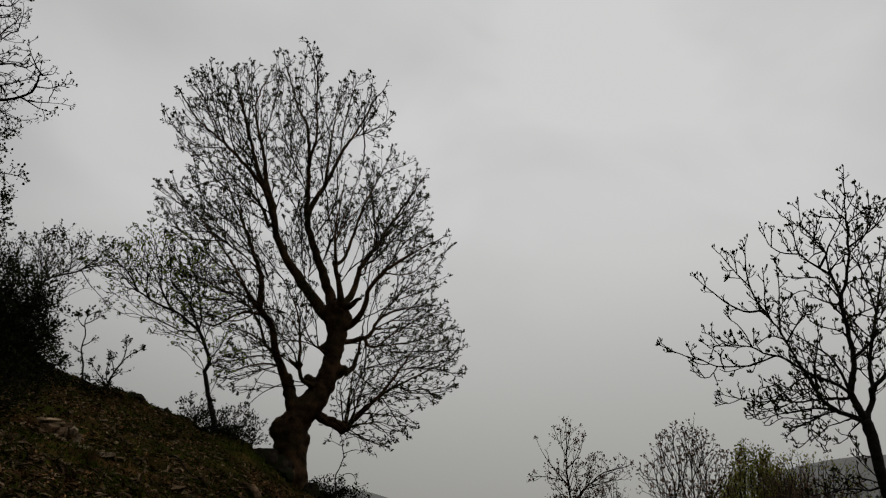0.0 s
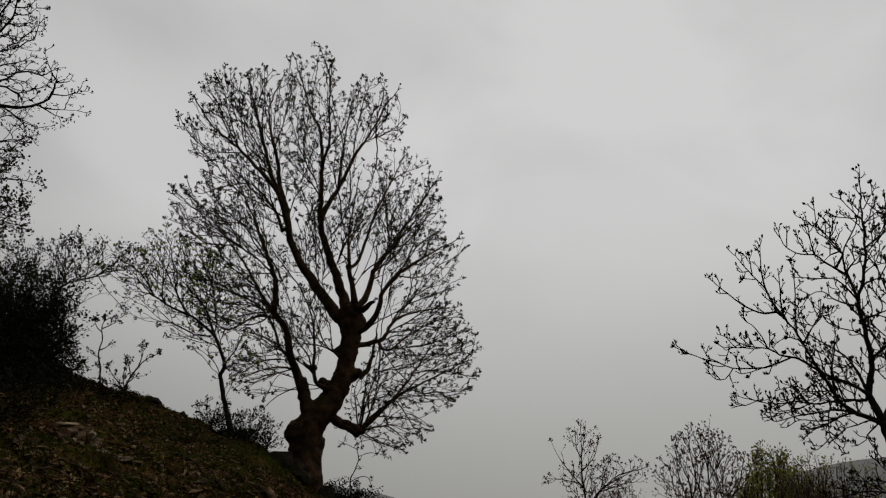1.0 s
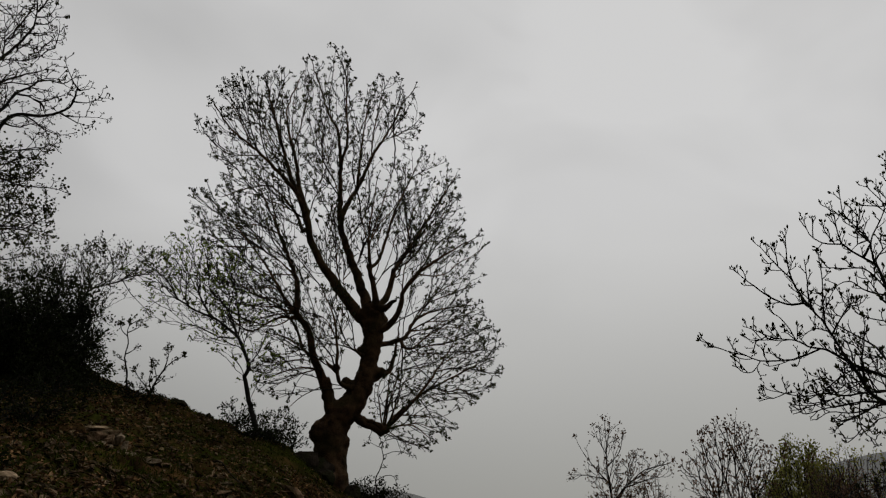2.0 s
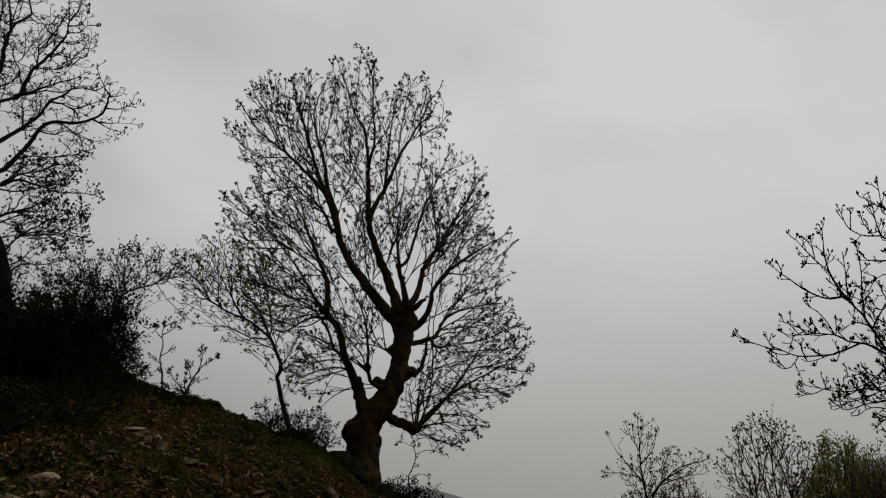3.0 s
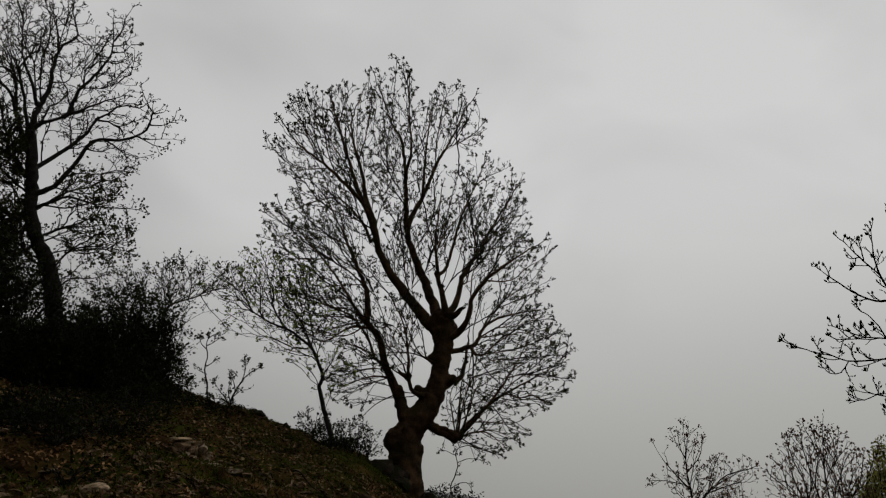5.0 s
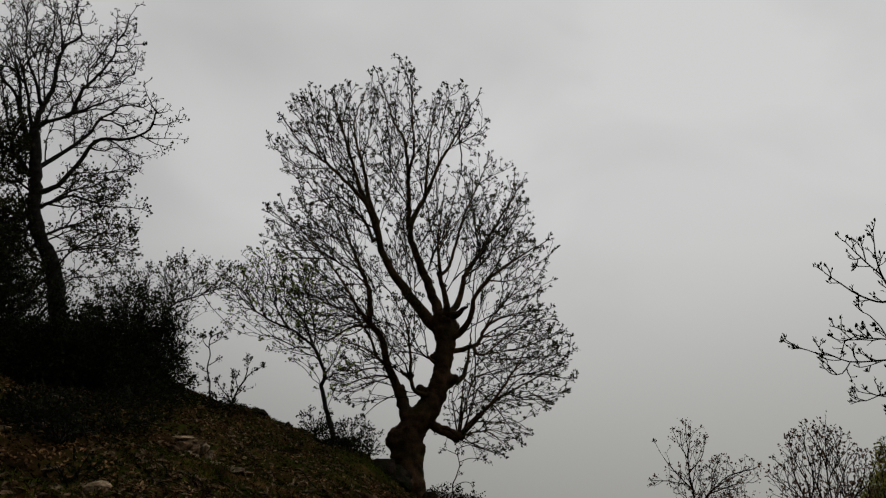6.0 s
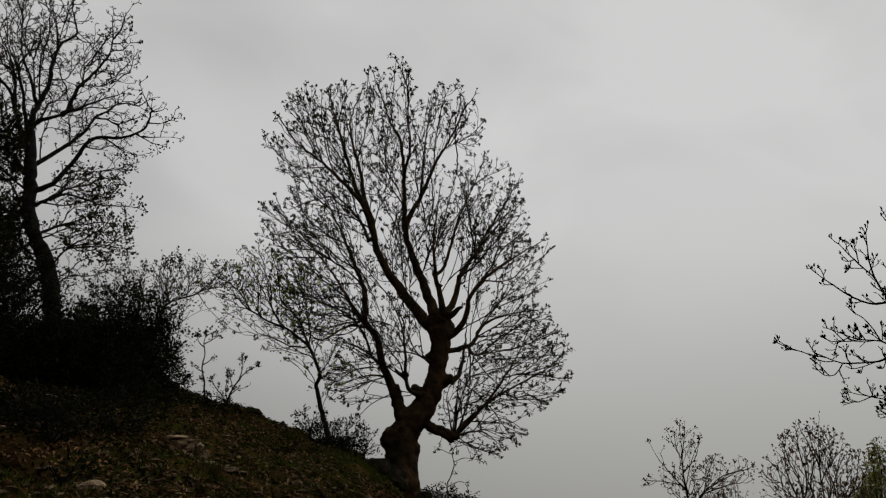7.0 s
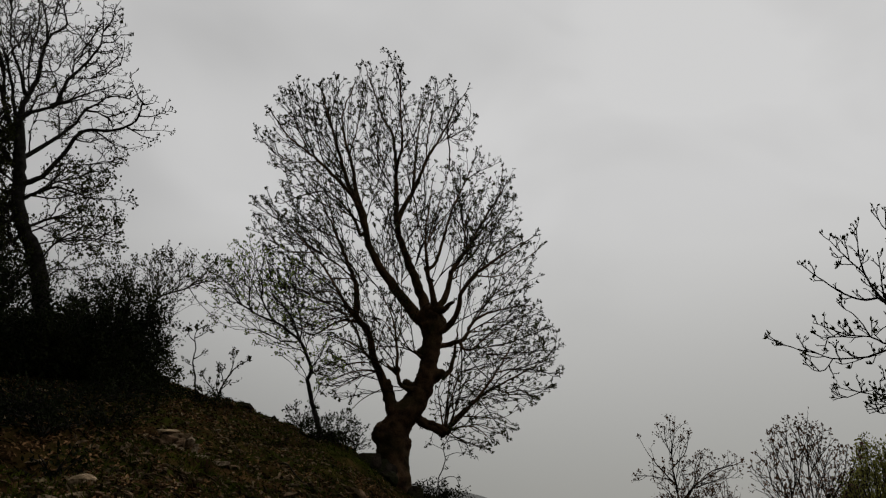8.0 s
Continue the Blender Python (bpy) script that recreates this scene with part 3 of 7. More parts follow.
# ---- the old pollarded tree ----
def old_trunk(parent):
    """Trunk with burl and root flare, run together into one skin."""
    v, f = [], []
    rng = np.random.default_rng(3)
    line = curve_through([(0.06, 0, -0.6), (0.03, 0, -0.1), (-0.04, 0, 0.3), (-0.09, 0, 0.7), (0.02, 0, 1.05), (0.24, 0, 1.32), (0.42, 0, 1.56), (0.55, 0, 1.85), (0.63, 0, 2.2), (0.69, 0, 2.6), (0.71, 0, 2.95), (0.67, 0, 3.3), (0.68, 0, 3.45)], 0.07)
    r = np.interp(line[:, 2], [-0.6, 0.1, 0.45, 0.83, 1.1, 1.32, 1.55, 1.85, 2.3, 2.7, 3.0, 3.3, 3.5], [0.30, 0.27, 0.29, 0.31, 0.28, 0.27, 0.23, 0.205, 0.185, 0.19, 0.235, 0.26, 0.2])
    tube(line, r, 20, v, f, 0.05, rng)
    # the low limb's shoulder and the left limb's foot
    for pts, r0, r1 in (([(0.2, 0, 1.3), (0.48, -0.05, 1.12), (0.74, -0.2, 1.02), (0.98, -0.3, 0.88)], 0.09, 0.055), ([(0.05, 0, 1.15), (-0.12, -0.08, 1.46), (-0.25, -0.12, 1.9)], 0.15, 0.105)):
        ln = curve_through(pts, 0.08)
        tube(ln, np.linspace(r0, r1, len(ln)), 14, v, f, 0.06, rng)
    # roots
    for a in (1.2, 2.4, 3.4, 4.4):
        c, s = math.cos(a), math.sin(a)
        ln = curve_through([(0.1 * c, 0.1 * s, 0.2), (0.42 * c, 0.42 * s, -0.1), (0.75 * c, 0.75 * s, -0.42)], 0.08)
        tube(ln, np.linspace(0.2, 0.1, len(ln)), 10, v, f, 0.08, rng)
    # burls and knobs
    for x, y, z, rx, rz in ((-0.26, -0.05, 0.84, 0.24, 0.26), (0.2, 0, 0.6, 0.10, 0.22), (0.97, -0.3, 0.88, 0.085, 0.085), (0.85, 0, 2.05, 0.14, 0.12), (-0.02, -0.25, 2.1, 0.08, 0.10), (0.2, -0.1, 1.82, 0.12, 0.12), (0.48, 0, 2.5, 0.1, 0.1), (0.90, 0, 3.15, 0.12, 0.14), (0.50, -0.03, 3.25, 0.15, 0.18)):
        n0 = len(v)
        for i in range(9):
            for j in range(14):
                th, ph = math.pi * i / 8, 2 * math.pi * j / 14
                v.append((x + rx * math.sin(th) * math.cos(ph), y + rx * math.sin(th) * math.sin(ph), z + rz * math.cos(th)))
        for i in range(8):
            for j in range(14):
                p, q = n0 + i * 14, n0 + (i + 1) * 14
                f.append((p + j, q + j, q + (j + 1) % 14, p + (j + 1) % 14))
    ob = link_mesh("trunk", v, f, BARK, parent, "gnarled dark trunk with burls and pollard knobs")
    re = ob.modifiers.new("skin", "REMESH")
    re.mode, re.voxel_size, re.use_smooth_shade = "VOXEL", 0.033, True
    sm = ob.modifiers.new("soften", "SMOOTH")
    sm.iterations, sm.factor = 3, 0.5
    tex = bpy.data.textures.new("bark_lumps", "CLOUDS")
    tex.noise_scale, tex.noise_depth = 0.16, 3
    dp = ob.modifiers.new("lumps", "DISPLACE")
    dp.texture, dp.strength, dp.mid_level, dp.texture_coords = tex, 0.10, 0.5, "LOCAL"


def old_tree():
    tree = thing("old_tree", (-2.89, 14.72, 2.61), -11.13, "tall old pollarded tree with dark trunk and sprouting crown", "tree")
    wood, lobes = Wood(11, 0.12), []
    wood.limb([(0.00, -0.00, -0.24), (-0.05, 0.00, 0.13), (-0.07, 0.00, 0.50), (-0.09, -0.00, 0.82), (0.03, -0.00, 1.18), (0.26, -0.00, 1.52), (0.49, -0.00, 1.89), (0.61, -0.00, 2.35), (0.69, 0.00, 2.77), (0.68, -0.00, 3.13), (0.67, -0.00, 3.44)], 0.370, 0.143)
    wood.limb([(0.43, 0.00, 3.22), (0.19, -0.05, 3.52), (-0.06, -0.11, 3.81), (-0.32, -0.16, 4.17), (-0.53, -0.22, 4.50), (-0.66, -0.27, 4.79), (-0.74, -0.33, 5.16), (-0.83, -0.38, 5.54), (-1.10, -0.44, 6.02), (-1.29, -0.49, 6.59), (-1.58, -0.55, 7.54), (-1.79, -0.60, 8.31)], 0.137, 0.013)
    wood.limb([(-0.84, -0.30, 5.57), (-1.01, -0.18, 6.17), (-1.10, -0.06, 6.78), (-1.30, 0.06, 7.52), (-1.38, 0.18, 8.30), (-1.16, 0.30, 9.14)], 0.067, 0.011)
    wood.limb([(-0.78, -0.30, 5.24), (-1.00, -0.48, 5.76), (-1.33, -0.66, 6.08), (-1.85, -0.84, 6.55), (-2.38, -1.02, 6.90), (-2.76, -1.20, 7.39)], 0.067, 0.011)
    wood.limb([(-0.85, -0.20, 5.02), (-1.07, -0.00, 5.57), (-1.63, 0.20, 6.22), (-2.26, 0.40, 6.20), (-2.73, 0.60, 6.09)], 0.044, 0.008)
    wood.limb([(0.58, 0.20, 3.50), (0.47, 0.23, 3.89), (0.35, 0.26, 4.25), (0.22, 0.29, 4.59), (0.10, 0.32, 4.90), (-0.02, 0.35, 5.25), (-0.08, 0.38, 5.68), (-0.08, 0.42, 6.12), (-0.09, 0.45, 6.57), (-0.12, 0.48, 7.17), (-0.20, 0.51, 7.87), (-0.50, 0.54, 8.54), (-0.71, 0.57, 9.17), (-0.91, 0.60, 9.86)], 0.122, 0.008)
    wood.limb([(-0.06, 0.30, 5.57), (0.13, 0.42, 6.08), (0.33, 0.53, 6.54), (0.60, 0.65, 7.29), (1.05, 0.77, 8.25), (1.37, 0.88, 9.03), (1.66, 1.00, 9.56)], 0.074, 0.008)
    wood.limb([(0.30, 0.40, 6.43), (0.33, 0.30, 7.10), (0.40, 0.20, 7.80), (0.49, 0.10, 8.56)], 0.044, 0.008)
    wood.limb([(-0.11, 0.40, 6.91), (0.02, 0.07, 7.44), (-0.03, -0.27, 8.16), (-0.04, -0.60, 8.92)], 0.044, 0.008)
    wood.limb([(0.72, -0.20, 3.36), (0.70, -0.23, 3.68), (0.65, -0.27, 3.94), (0.55, -0.30, 4.26)], 0.096, 0.038)
    wood.limb([(0.63, -0.30, 3.97), (0.57, -0.43, 4.43), (0.54, -0.55, 4.93), (0.60, -0.68, 5.36), (0.68, -0.80, 6.04)], 0.044, 0.008)
    wood.limb([(0.64, -0.20, 4.28), (0.80, -0.10, 4.50), (0.99, 0.00, 5.16), (1.11, 0.10, 5.64), (1.44, 0.20, 6.47), (1.73, 0.30, 7.19)], 0.044, 0.008)
    wood.limb([(0.82, 0.20, 3.44), (0.98, 0.30, 3.72), (1.06, 0.40, 3.95), (1.21, 0.50, 4.53), (1.46, 0.60, 4.93), (1.80, 0.70, 5.56), (2.23, 0.80, 6.34), (2.69, 0.90, 7.14)], 0.089, 0.008)
    wood.limb([(0.93, -0.20, 3.36), (1.06, -0.30, 3.47), (1.14, -0.40, 3.48)], 0.074, 0.029)
    wood.limb([(0.85, -0.10, 2.92), (1.06, -0.21, 3.05), (1.20, -0.33, 3.23), (1.26, -0.44, 3.50), (1.31, -0.56, 3.70), (1.66, -0.67, 4.06), (2.20, -0.79, 4.44), (2.79, -0.90, 4.78)], 0.081, 0.008)
    wood.limb([(0.83, 0.00, 2.65), (1.07, 0.10, 2.72), (1.32, 0.20, 2.81), (1.45, 0.30, 2.96), (1.67, 0.40, 3.33), (2.16, 0.50, 3.58), (2.93, 0.60, 3.73)], 0.067, 0.008)
    wood.limb([(1.30, -0.00, 2.76), (1.33, -0.12, 2.59), (1.42, -0.25, 2.51), (1.54, -0.37, 2.53), (1.89, -0.50, 2.83)], 0.044, 0.008)
    wood.limb([(0.67, 0.10, 1.91), (0.89, 0.22, 2.05), (1.08, 0.34, 2.18), (1.18, 0.46, 2.46), (1.26, 0.58, 2.92), (1.32, 0.70, 3.39)], 0.089, 0.008)
    wood.limb([(0.30, 0.00, 1.26), (0.49, -0.10, 1.06), (0.72, -0.20, 0.94), (0.92, -0.30, 0.79)], 0.081, 0.063)
    wood.limb([(0.91, -0.30, 0.81), (1.08, -0.38, 0.99), (1.25, -0.47, 1.14), (1.73, -0.55, 1.67), (2.07, -0.63, 2.18), (2.27, -0.72, 2.54), (2.48, -0.80, 2.96)], 0.048, 0.008)
    wood.limb([(0.92, -0.30, 0.84), (0.98, -0.13, 1.30), (1.07, 0.03, 1.93), (1.15, 0.20, 2.40)], 0.021, 0.008)
    wood.limb([(0.96, -0.30, 0.89), (1.14, -0.16, 1.11), (1.44, -0.02, 1.40), (1.92, 0.12, 1.77), (2.49, 0.26, 2.08), (3.19, 0.40, 2.48)], 0.052, 0.008)
    wood.limb([(0.96, -0.30, 0.86), (1.18, -0.50, 0.92), (1.47, -0.70, 0.91), (1.76, -0.90, 0.66)], 0.030, 0.006)
    wood.limb([(-0.10, -0.10, 1.25), (-0.14, -0.13, 1.46), (-0.27, -0.16, 1.82), (-0.39, -0.19, 2.13), (-0.48, -0.21, 2.36), (-0.60, -0.24, 2.81), (-0.76, -0.27, 3.05), (-0.89, -0.30, 3.19)], 0.126, 0.055)
    wood.limb([(-0.88, -0.30, 3.16), (-0.86, -0.27, 3.54), (-0.92, -0.23, 3.94), (-1.10, -0.20, 4.41), (-1.37, -0.17, 5.06), (-1.57, -0.13, 5.50), (-1.86, -0.10, 6.13)], 0.081, 0.008)
    wood.limb([(-0.91, -0.30, 3.19), (-1.20, -0.53, 3.58), (-1.40, -0.75, 3.88), (-1.73, -0.98, 4.29), (-2.13, -1.20, 4.71)], 0.052, 0.008)
    wood.limb([(-0.87, -0.30, 3.07), (-1.18, -0.12, 3.14), (-1.43, 0.05, 3.07), (-1.84, 0.23, 2.92), (-2.36, 0.40, 3.34)], 0.037, 0.008)
    wood.limb([(-0.44, -0.20, 2.24), (-0.72, 0.02, 2.54), (-0.87, 0.24, 3.00), (-1.29, 0.46, 3.56), (-1.94, 0.68, 3.88), (-2.74, 0.90, 4.20)], 0.037, 0.008)
    wood.limb([(0.38, -0.15, 1.72), (0.18, -0.22, 1.73), (0.04, -0.30, 1.83), (-0.02, -0.37, 2.06), (-0.01, -0.45, 2.36), (-0.09, -0.52, 2.98), (-0.30, -0.60, 3.49)], 0.063, 0.008)
    wood.limb([(-0.03, -0.30, 2.03), (-0.16, -0.40, 2.10), (-0.21, -0.50, 2.15)], 0.067, 0.021)
    wood.limb([(0.49, -0.10, 2.39), (0.40, -0.20, 2.42), (0.33, -0.30, 2.49)], 0.052, 0.017)
    wood.limb([(-0.39, -0.20, 2.05), (-0.67, -0.40, 2.05), (-1.04, -0.60, 1.92), (-1.34, -0.80, 1.73)], 0.026, 0.005)
    wood.limb([(-1.25, -0.48, 6.48), (-1.57, -0.42, 6.98), (-1.85, -0.36, 7.49), (-2.07, -0.30, 7.92), (-2.33, -0.24, 8.40), (-2.43, -0.18, 8.89)], 0.018, 0.006)
    wood.limb([(-1.29, -0.49, 6.59), (-1.47, -0.66, 7.16), (-1.60, -0.82, 7.48), (-1.74, -0.99, 8.01)], 0.018, 0.006)
    wood.limb([(-1.30, 0.06, 7.52), (-1.46, -0.01, 8.05), (-1.52, -0.07, 8.54), (-1.55, -0.14, 8.96)], 0.015, 0.006)
    wood.limb([(-1.18, -0.01, 7.08), (-1.04, 0.12, 7.80), (-0.99, 0.25, 8.38), (-0.92, 0.39, 8.94)], 0.018, 0.006)
    wood.limb([(-1.10, -0.06, 6.78), (-1.23, 0.14, 7.47), (-1.27, 0.34, 8.35), (-1.27, 0.54, 9.03)], 0.015, 0.006)
    wood.limb([(-1.75, -0.80, 6.46), (-2.00, -0.72, 6.49), (-2.43, -0.64, 6.52), (-2.59, -0.56, 6.68), (-2.78, -0.48, 6.90), (-2.89, -0.40, 7.13)], 0.015, 0.006)
    wood.limb([(-1.96, -0.88, 6.62), (-2.16, -0.98, 7.02), (-2.31, -1.08, 7.30), (-2.58, -1.18, 7.61)], 0.015, 0.006)
    wood.limb([(-0.94, -0.23, 5.93), (-1.50, -0.03, 6.34), (-1.91, 0.17, 6.67), (-2.39, 0.37, 6.87)], 0.015, 0.006)
    wood.limb([(-1.01, -0.18, 6.17), (-0.86, -0.11, 6.17), (-0.56, -0.03, 6.22), (-0.51, 0.04, 6.72), (-0.55, 0.12, 7.27)], 0.012, 0.006)
    wood.limb([(-1.08, -0.08, 6.66), (-0.94, -0.23, 6.59), (-0.69, -0.38, 6.61)], 0.009, 0.006)
    wood.limb([(-1.13, -0.02, 6.92), (-1.07, 0.08, 7.27), (-0.79, 0.18, 7.34)], 0.009, 0.006)
    wood.limb([(-0.38, 0.53, 8.27), (-0.45, 0.66, 8.90), (-0.40, 0.79, 9.64), (-0.37, 0.93, 10.41)], 0.012, 0.006)
    wood.limb([(-0.11, 0.40, 6.91), (0.06, 0.53, 7.56), (0.32, 0.65, 8.05), (0.53, 0.78, 8.77), (0.60, 0.90, 9.43)], 0.018, 0.006)
    wood.limb([(-0.18, 0.50, 7.73), (-0.06, 0.37, 8.18), (-0.03, 0.24, 8.65), (-0.07, 0.10, 9.03)], 0.015, 0.006)
    wood.limb([(0.60, 0.65, 7.29), (0.62, 0.52, 7.84), (0.68, 0.40, 8.15), (0.75, 0.28, 8.55), (0.80, 0.15, 9.02)], 0.018, 0.006)
    wood.limb([(0.78, 0.70, 7.67), (0.95, 0.77, 7.91), (1.23, 0.85, 8.08), (1.52, 0.92, 8.31), (1.74, 1.00, 8.42)], 0.012, 0.006)
    wood.limb([(1.05, 0.77, 8.25), (1.19, 0.67, 7.97), (1.48, 0.57, 7.85), (1.63, 0.47, 7.88)], 0.012, 0.006)
    wood.limb([(-0.10, 0.46, 6.69), (0.14, 0.56, 6.89), (0.34, 0.66, 7.04), (0.51, 0.76, 7.24)], 0.012, 0.006)
    wood.limb([(-0.08, 0.42, 6.12), (-0.28, 0.22, 6.60), (-0.46, 0.02, 7.14), (-0.56, -0.18, 7.54)], 0.015, 0.006)
    wood.limb([(0.56, -0.48, 4.63), (0.69, -0.35, 5.20), (0.82, -0.23, 5.66), (0.96, -0.10, 6.27), (1.09, 0.02, 6.76)], 0.018, 0.007)
    wood.limb([(0.58, -0.45, 4.74), (0.80, -0.55, 5.18), (0.98, -0.65, 5.34), (1.21, -0.75, 5.70), (1.33, -0.85, 5.92)], 0.018, 0.006)
    wood.limb([(0.56, -0.45, 4.53), (0.41, -0.29, 5.28), (0.27, -0.12, 5.69), (0.14, 0.05, 6.11)], 0.015, 0.006)
    wood.limb([(0.08, 0.33, 4.97), (0.28, 0.13, 5.25), (0.46, -0.07, 5.31)], 0.012, 0.006)
    wood.limb([(0.68, -0.25, 3.78), (0.92, -0.15, 4.24), (1.08, -0.05, 4.74), (1.15, 0.05, 5.11)], 0.012, 0.006)
    wood.limb([(1.46, 0.60, 4.93), (1.48, 0.43, 5.34), (1.49, 0.27, 5.55), (1.57, 0.10, 5.83)], 0.018, 0.006)
    wood.limb([(1.60, 0.64, 5.18), (1.88, 0.84, 5.52), (2.32, 1.04, 6.05), (2.64, 1.24, 6.67)], 0.018, 0.006)
    wood.limb([(1.53, 0.62, 5.06), (1.96, 0.49, 5.17), (2.33, 0.35, 5.19), (2.57, 0.22, 5.35)], 0.018, 0.006)
    wood.limb([(1.80, 0.70, 5.56), (2.15, 0.77, 6.07), (2.41, 0.83, 6.70), (2.47, 0.90, 7.34)], 0.021, 0.006)
    wood.limb([(1.15, 0.46, 4.30), (1.27, 0.53, 4.35), (1.38, 0.59, 4.78), (1.53, 0.66, 4.98)], 0.024, 0.012)
    wood.limb([(1.27, -0.46, 3.54), (1.26, -0.56, 3.73), (1.29, -0.66, 4.07), (1.39, -0.76, 4.41)], 0.018, 0.009)
    wood.limb([(1.59, -0.65, 3.99), (1.90, -0.71, 3.94), (2.19, -0.77, 4.01), (2.36, -0.83, 4.18), (2.65, -0.89, 4.33), (2.89, -0.95, 4.50)], 0.018, 0.006)
    wood.limb([(1.38, -0.58, 3.77), (1.70, -0.48, 4.24), (2.08, -0.38, 4.38), (2.34, -0.28, 4.61), (2.61, -0.18, 4.79)], 0.018, 0.006)
    wood.limb([(1.67, 0.40, 3.33), (1.99, 0.50, 3.83), (2.33, 0.60, 4.13), (2.74, 0.70, 4.31)], 0.018, 0.006)
    wood.limb([(1.93, 0.48, 3.73), (2.23, 0.41, 3.84), (2.60, 0.35, 3.99), (2.91, 0.28, 4.11)], 0.015, 0.006)
    wood.limb([(1.49, 0.32, 3.03), (1.67, 0.49, 3.44), (1.88, 0.65, 3.75), (2.10, 0.82, 4.07)], 0.018, 0.006)
    wood.limb([(1.49, 0.32, 3.03), (1.88, 0.24, 3.22), (2.24, 0.17, 3.23), (2.60, 0.10, 3.34), (2.90, 0.02, 3.45)], 0.018, 0.006)
    wood.limb([(1.49, 0.32, 3.03), (1.84, 0.37, 3.09), (2.28, 0.42, 3.24), (2.66, 0.47, 3.22), (3.04, 0.52, 3.34)], 0.018, 0.006)
    wood.limb([(1.54, -0.37, 2.53), (1.90, -0.54, 2.79), (2.22, -0.70, 2.87), (2.47, -0.87, 2.74)], 0.015, 0.006)
    wood.limb([(1.47, -0.30, 2.52), (1.82, -0.20, 2.58), (2.18, -0.10, 2.65), (2.43, 0.00, 2.58)], 0.012, 0.006)
    wood.limb([(1.52, -0.35, 2.53), (1.67, -0.45, 2.35), (1.88, -0.55, 2.38), (2.15, -0.65, 2.19)], 0.012, 0.006)
    wood.limb([(1.31, -0.05, 2.69), (1.25, 0.05, 2.34), (1.20, 0.15, 2.12)], 0.012, 0.006)
    wood.limb([(0.92, -0.30, 0.84), (0.86, -0.20, 1.37), (0.83, -0.10, 1.72), (0.99, 0.00, 2.09)], 0.021, 0.006)
    wood.limb([(0.96, -0.30, 0.89), (1.04, -0.40, 1.39), (1.14, -0.50, 1.76), (1.25, -0.60, 2.08)], 0.018, 0.006)
    wood.limb([(0.96, -0.30, 0.89), (1.02, -0.13, 1.38), (1.04, 0.03, 1.75), (1.10, 0.20, 2.11)], 0.024, 0.006)
    wood.limb([(1.03, -0.24, 0.98), (1.21, -0.32, 1.46), (1.32, -0.39, 1.78), (1.49, -0.47, 1.88), (1.71, -0.54, 2.04)], 0.021, 0.006)
    wood.limb([(1.14, -0.16, 1.11), (1.12, -0.06, 1.62), (1.25, 0.04, 1.96), (1.38, 0.14, 2.18)], 0.012, 0.006)
    wood.limb([(1.92, 0.12, 1.77), (2.12, 0.25, 2.01), (2.42, 0.39, 2.24), (2.70, 0.52, 2.45)], 0.018, 0.006)
    wood.limb([(1.96, 0.15, 1.82), (2.23, 0.01, 1.69), (2.50, -0.12, 1.73), (2.65, -0.25, 1.59)], 0.015, 0.006)
    wood.limb([(1.93, -0.60, 1.98), (2.22, -0.53, 2.05), (2.40, -0.46, 2.06), (2.70, -0.40, 2.02)], 0.015, 0.006)
    wood.limb([(2.00, -0.61, 2.08), (2.25, -0.71, 2.23), (2.47, -0.81, 2.33), (2.68, -0.91, 2.48)], 0.012, 0.006)
    wood.limb([(1.25, -0.47, 1.14), (1.65, -0.40, 1.14), (1.99, -0.34, 1.11), (2.23, -0.27, 1.20)], 0.015, 0.006)
    wood.limb([(1.05, -0.38, 0.88), (1.31, -0.46, 0.95), (1.63, -0.53, 0.97), (1.84, -0.61, 0.88), (2.04, -0.68, 0.76)], 0.012, 0.006)
    wood.limb([(1.00, -0.34, 0.87), (1.27, -0.24, 0.71), (1.56, -0.14, 0.61), (1.79, -0.04, 0.57)], 0.012, 0.006)
    wood.limb([(1.20, 0.15, 2.12), (1.51, 0.30, 2.21), (1.89, 0.45, 2.31)], 0.012, 0.006)
    wood.limb([(1.10, 0.20, 2.11), (1.37, 0.13, 1.86), (1.65, 0.07, 1.76), (1.93, 0.00, 1.58)], 0.012, 0.006)
    wood.limb([(-0.91, -0.30, 3.19), (-1.33, -0.22, 3.33), (-1.68, -0.15, 3.35), (-2.04, -0.07, 3.40), (-2.40, 0.00, 3.48)], 0.018, 0.006)
    wood.limb([(-0.97, -0.35, 3.27), (-1.26, -0.42, 3.43), (-1.54, -0.50, 3.44), (-1.89, -0.57, 3.61), (-2.10, -0.65, 3.64)], 0.018, 0.006)
    wood.limb([(-0.91, -0.30, 3.19), (-1.32, -0.25, 3.15), (-1.60, -0.20, 3.07), (-1.94, -0.15, 2.96), (-2.23, -0.10, 2.85)], 0.018, 0.006)
    wood.limb([(-0.88, -0.30, 3.16), (-1.13, -0.40, 2.93), (-1.40, -0.50, 2.85), (-1.72, -0.60, 2.90), (-1.98, -0.70, 2.81)], 0.018, 0.006)
    wood.limb([(-1.20, -0.53, 3.58), (-1.44, -0.46, 3.66), (-1.79, -0.38, 3.64), (-2.09, -0.30, 3.73), (-2.40, -0.23, 3.90)], 0.018, 0.006)
    wood.limb([(-0.96, -0.22, 4.03), (-1.33, -0.12, 4.39), (-1.65, -0.02, 4.62), (-1.87, 0.08, 5.04), (-2.07, 0.18, 5.28)], 0.021, 0.006)
    wood.limb([(-1.69, -0.00, 4.70), (-2.06, -0.10, 4.64), (-2.40, -0.20, 4.63), (-2.70, -0.30, 4.87), (-2.94, -0.40, 5.14)], 0.018, 0.006)
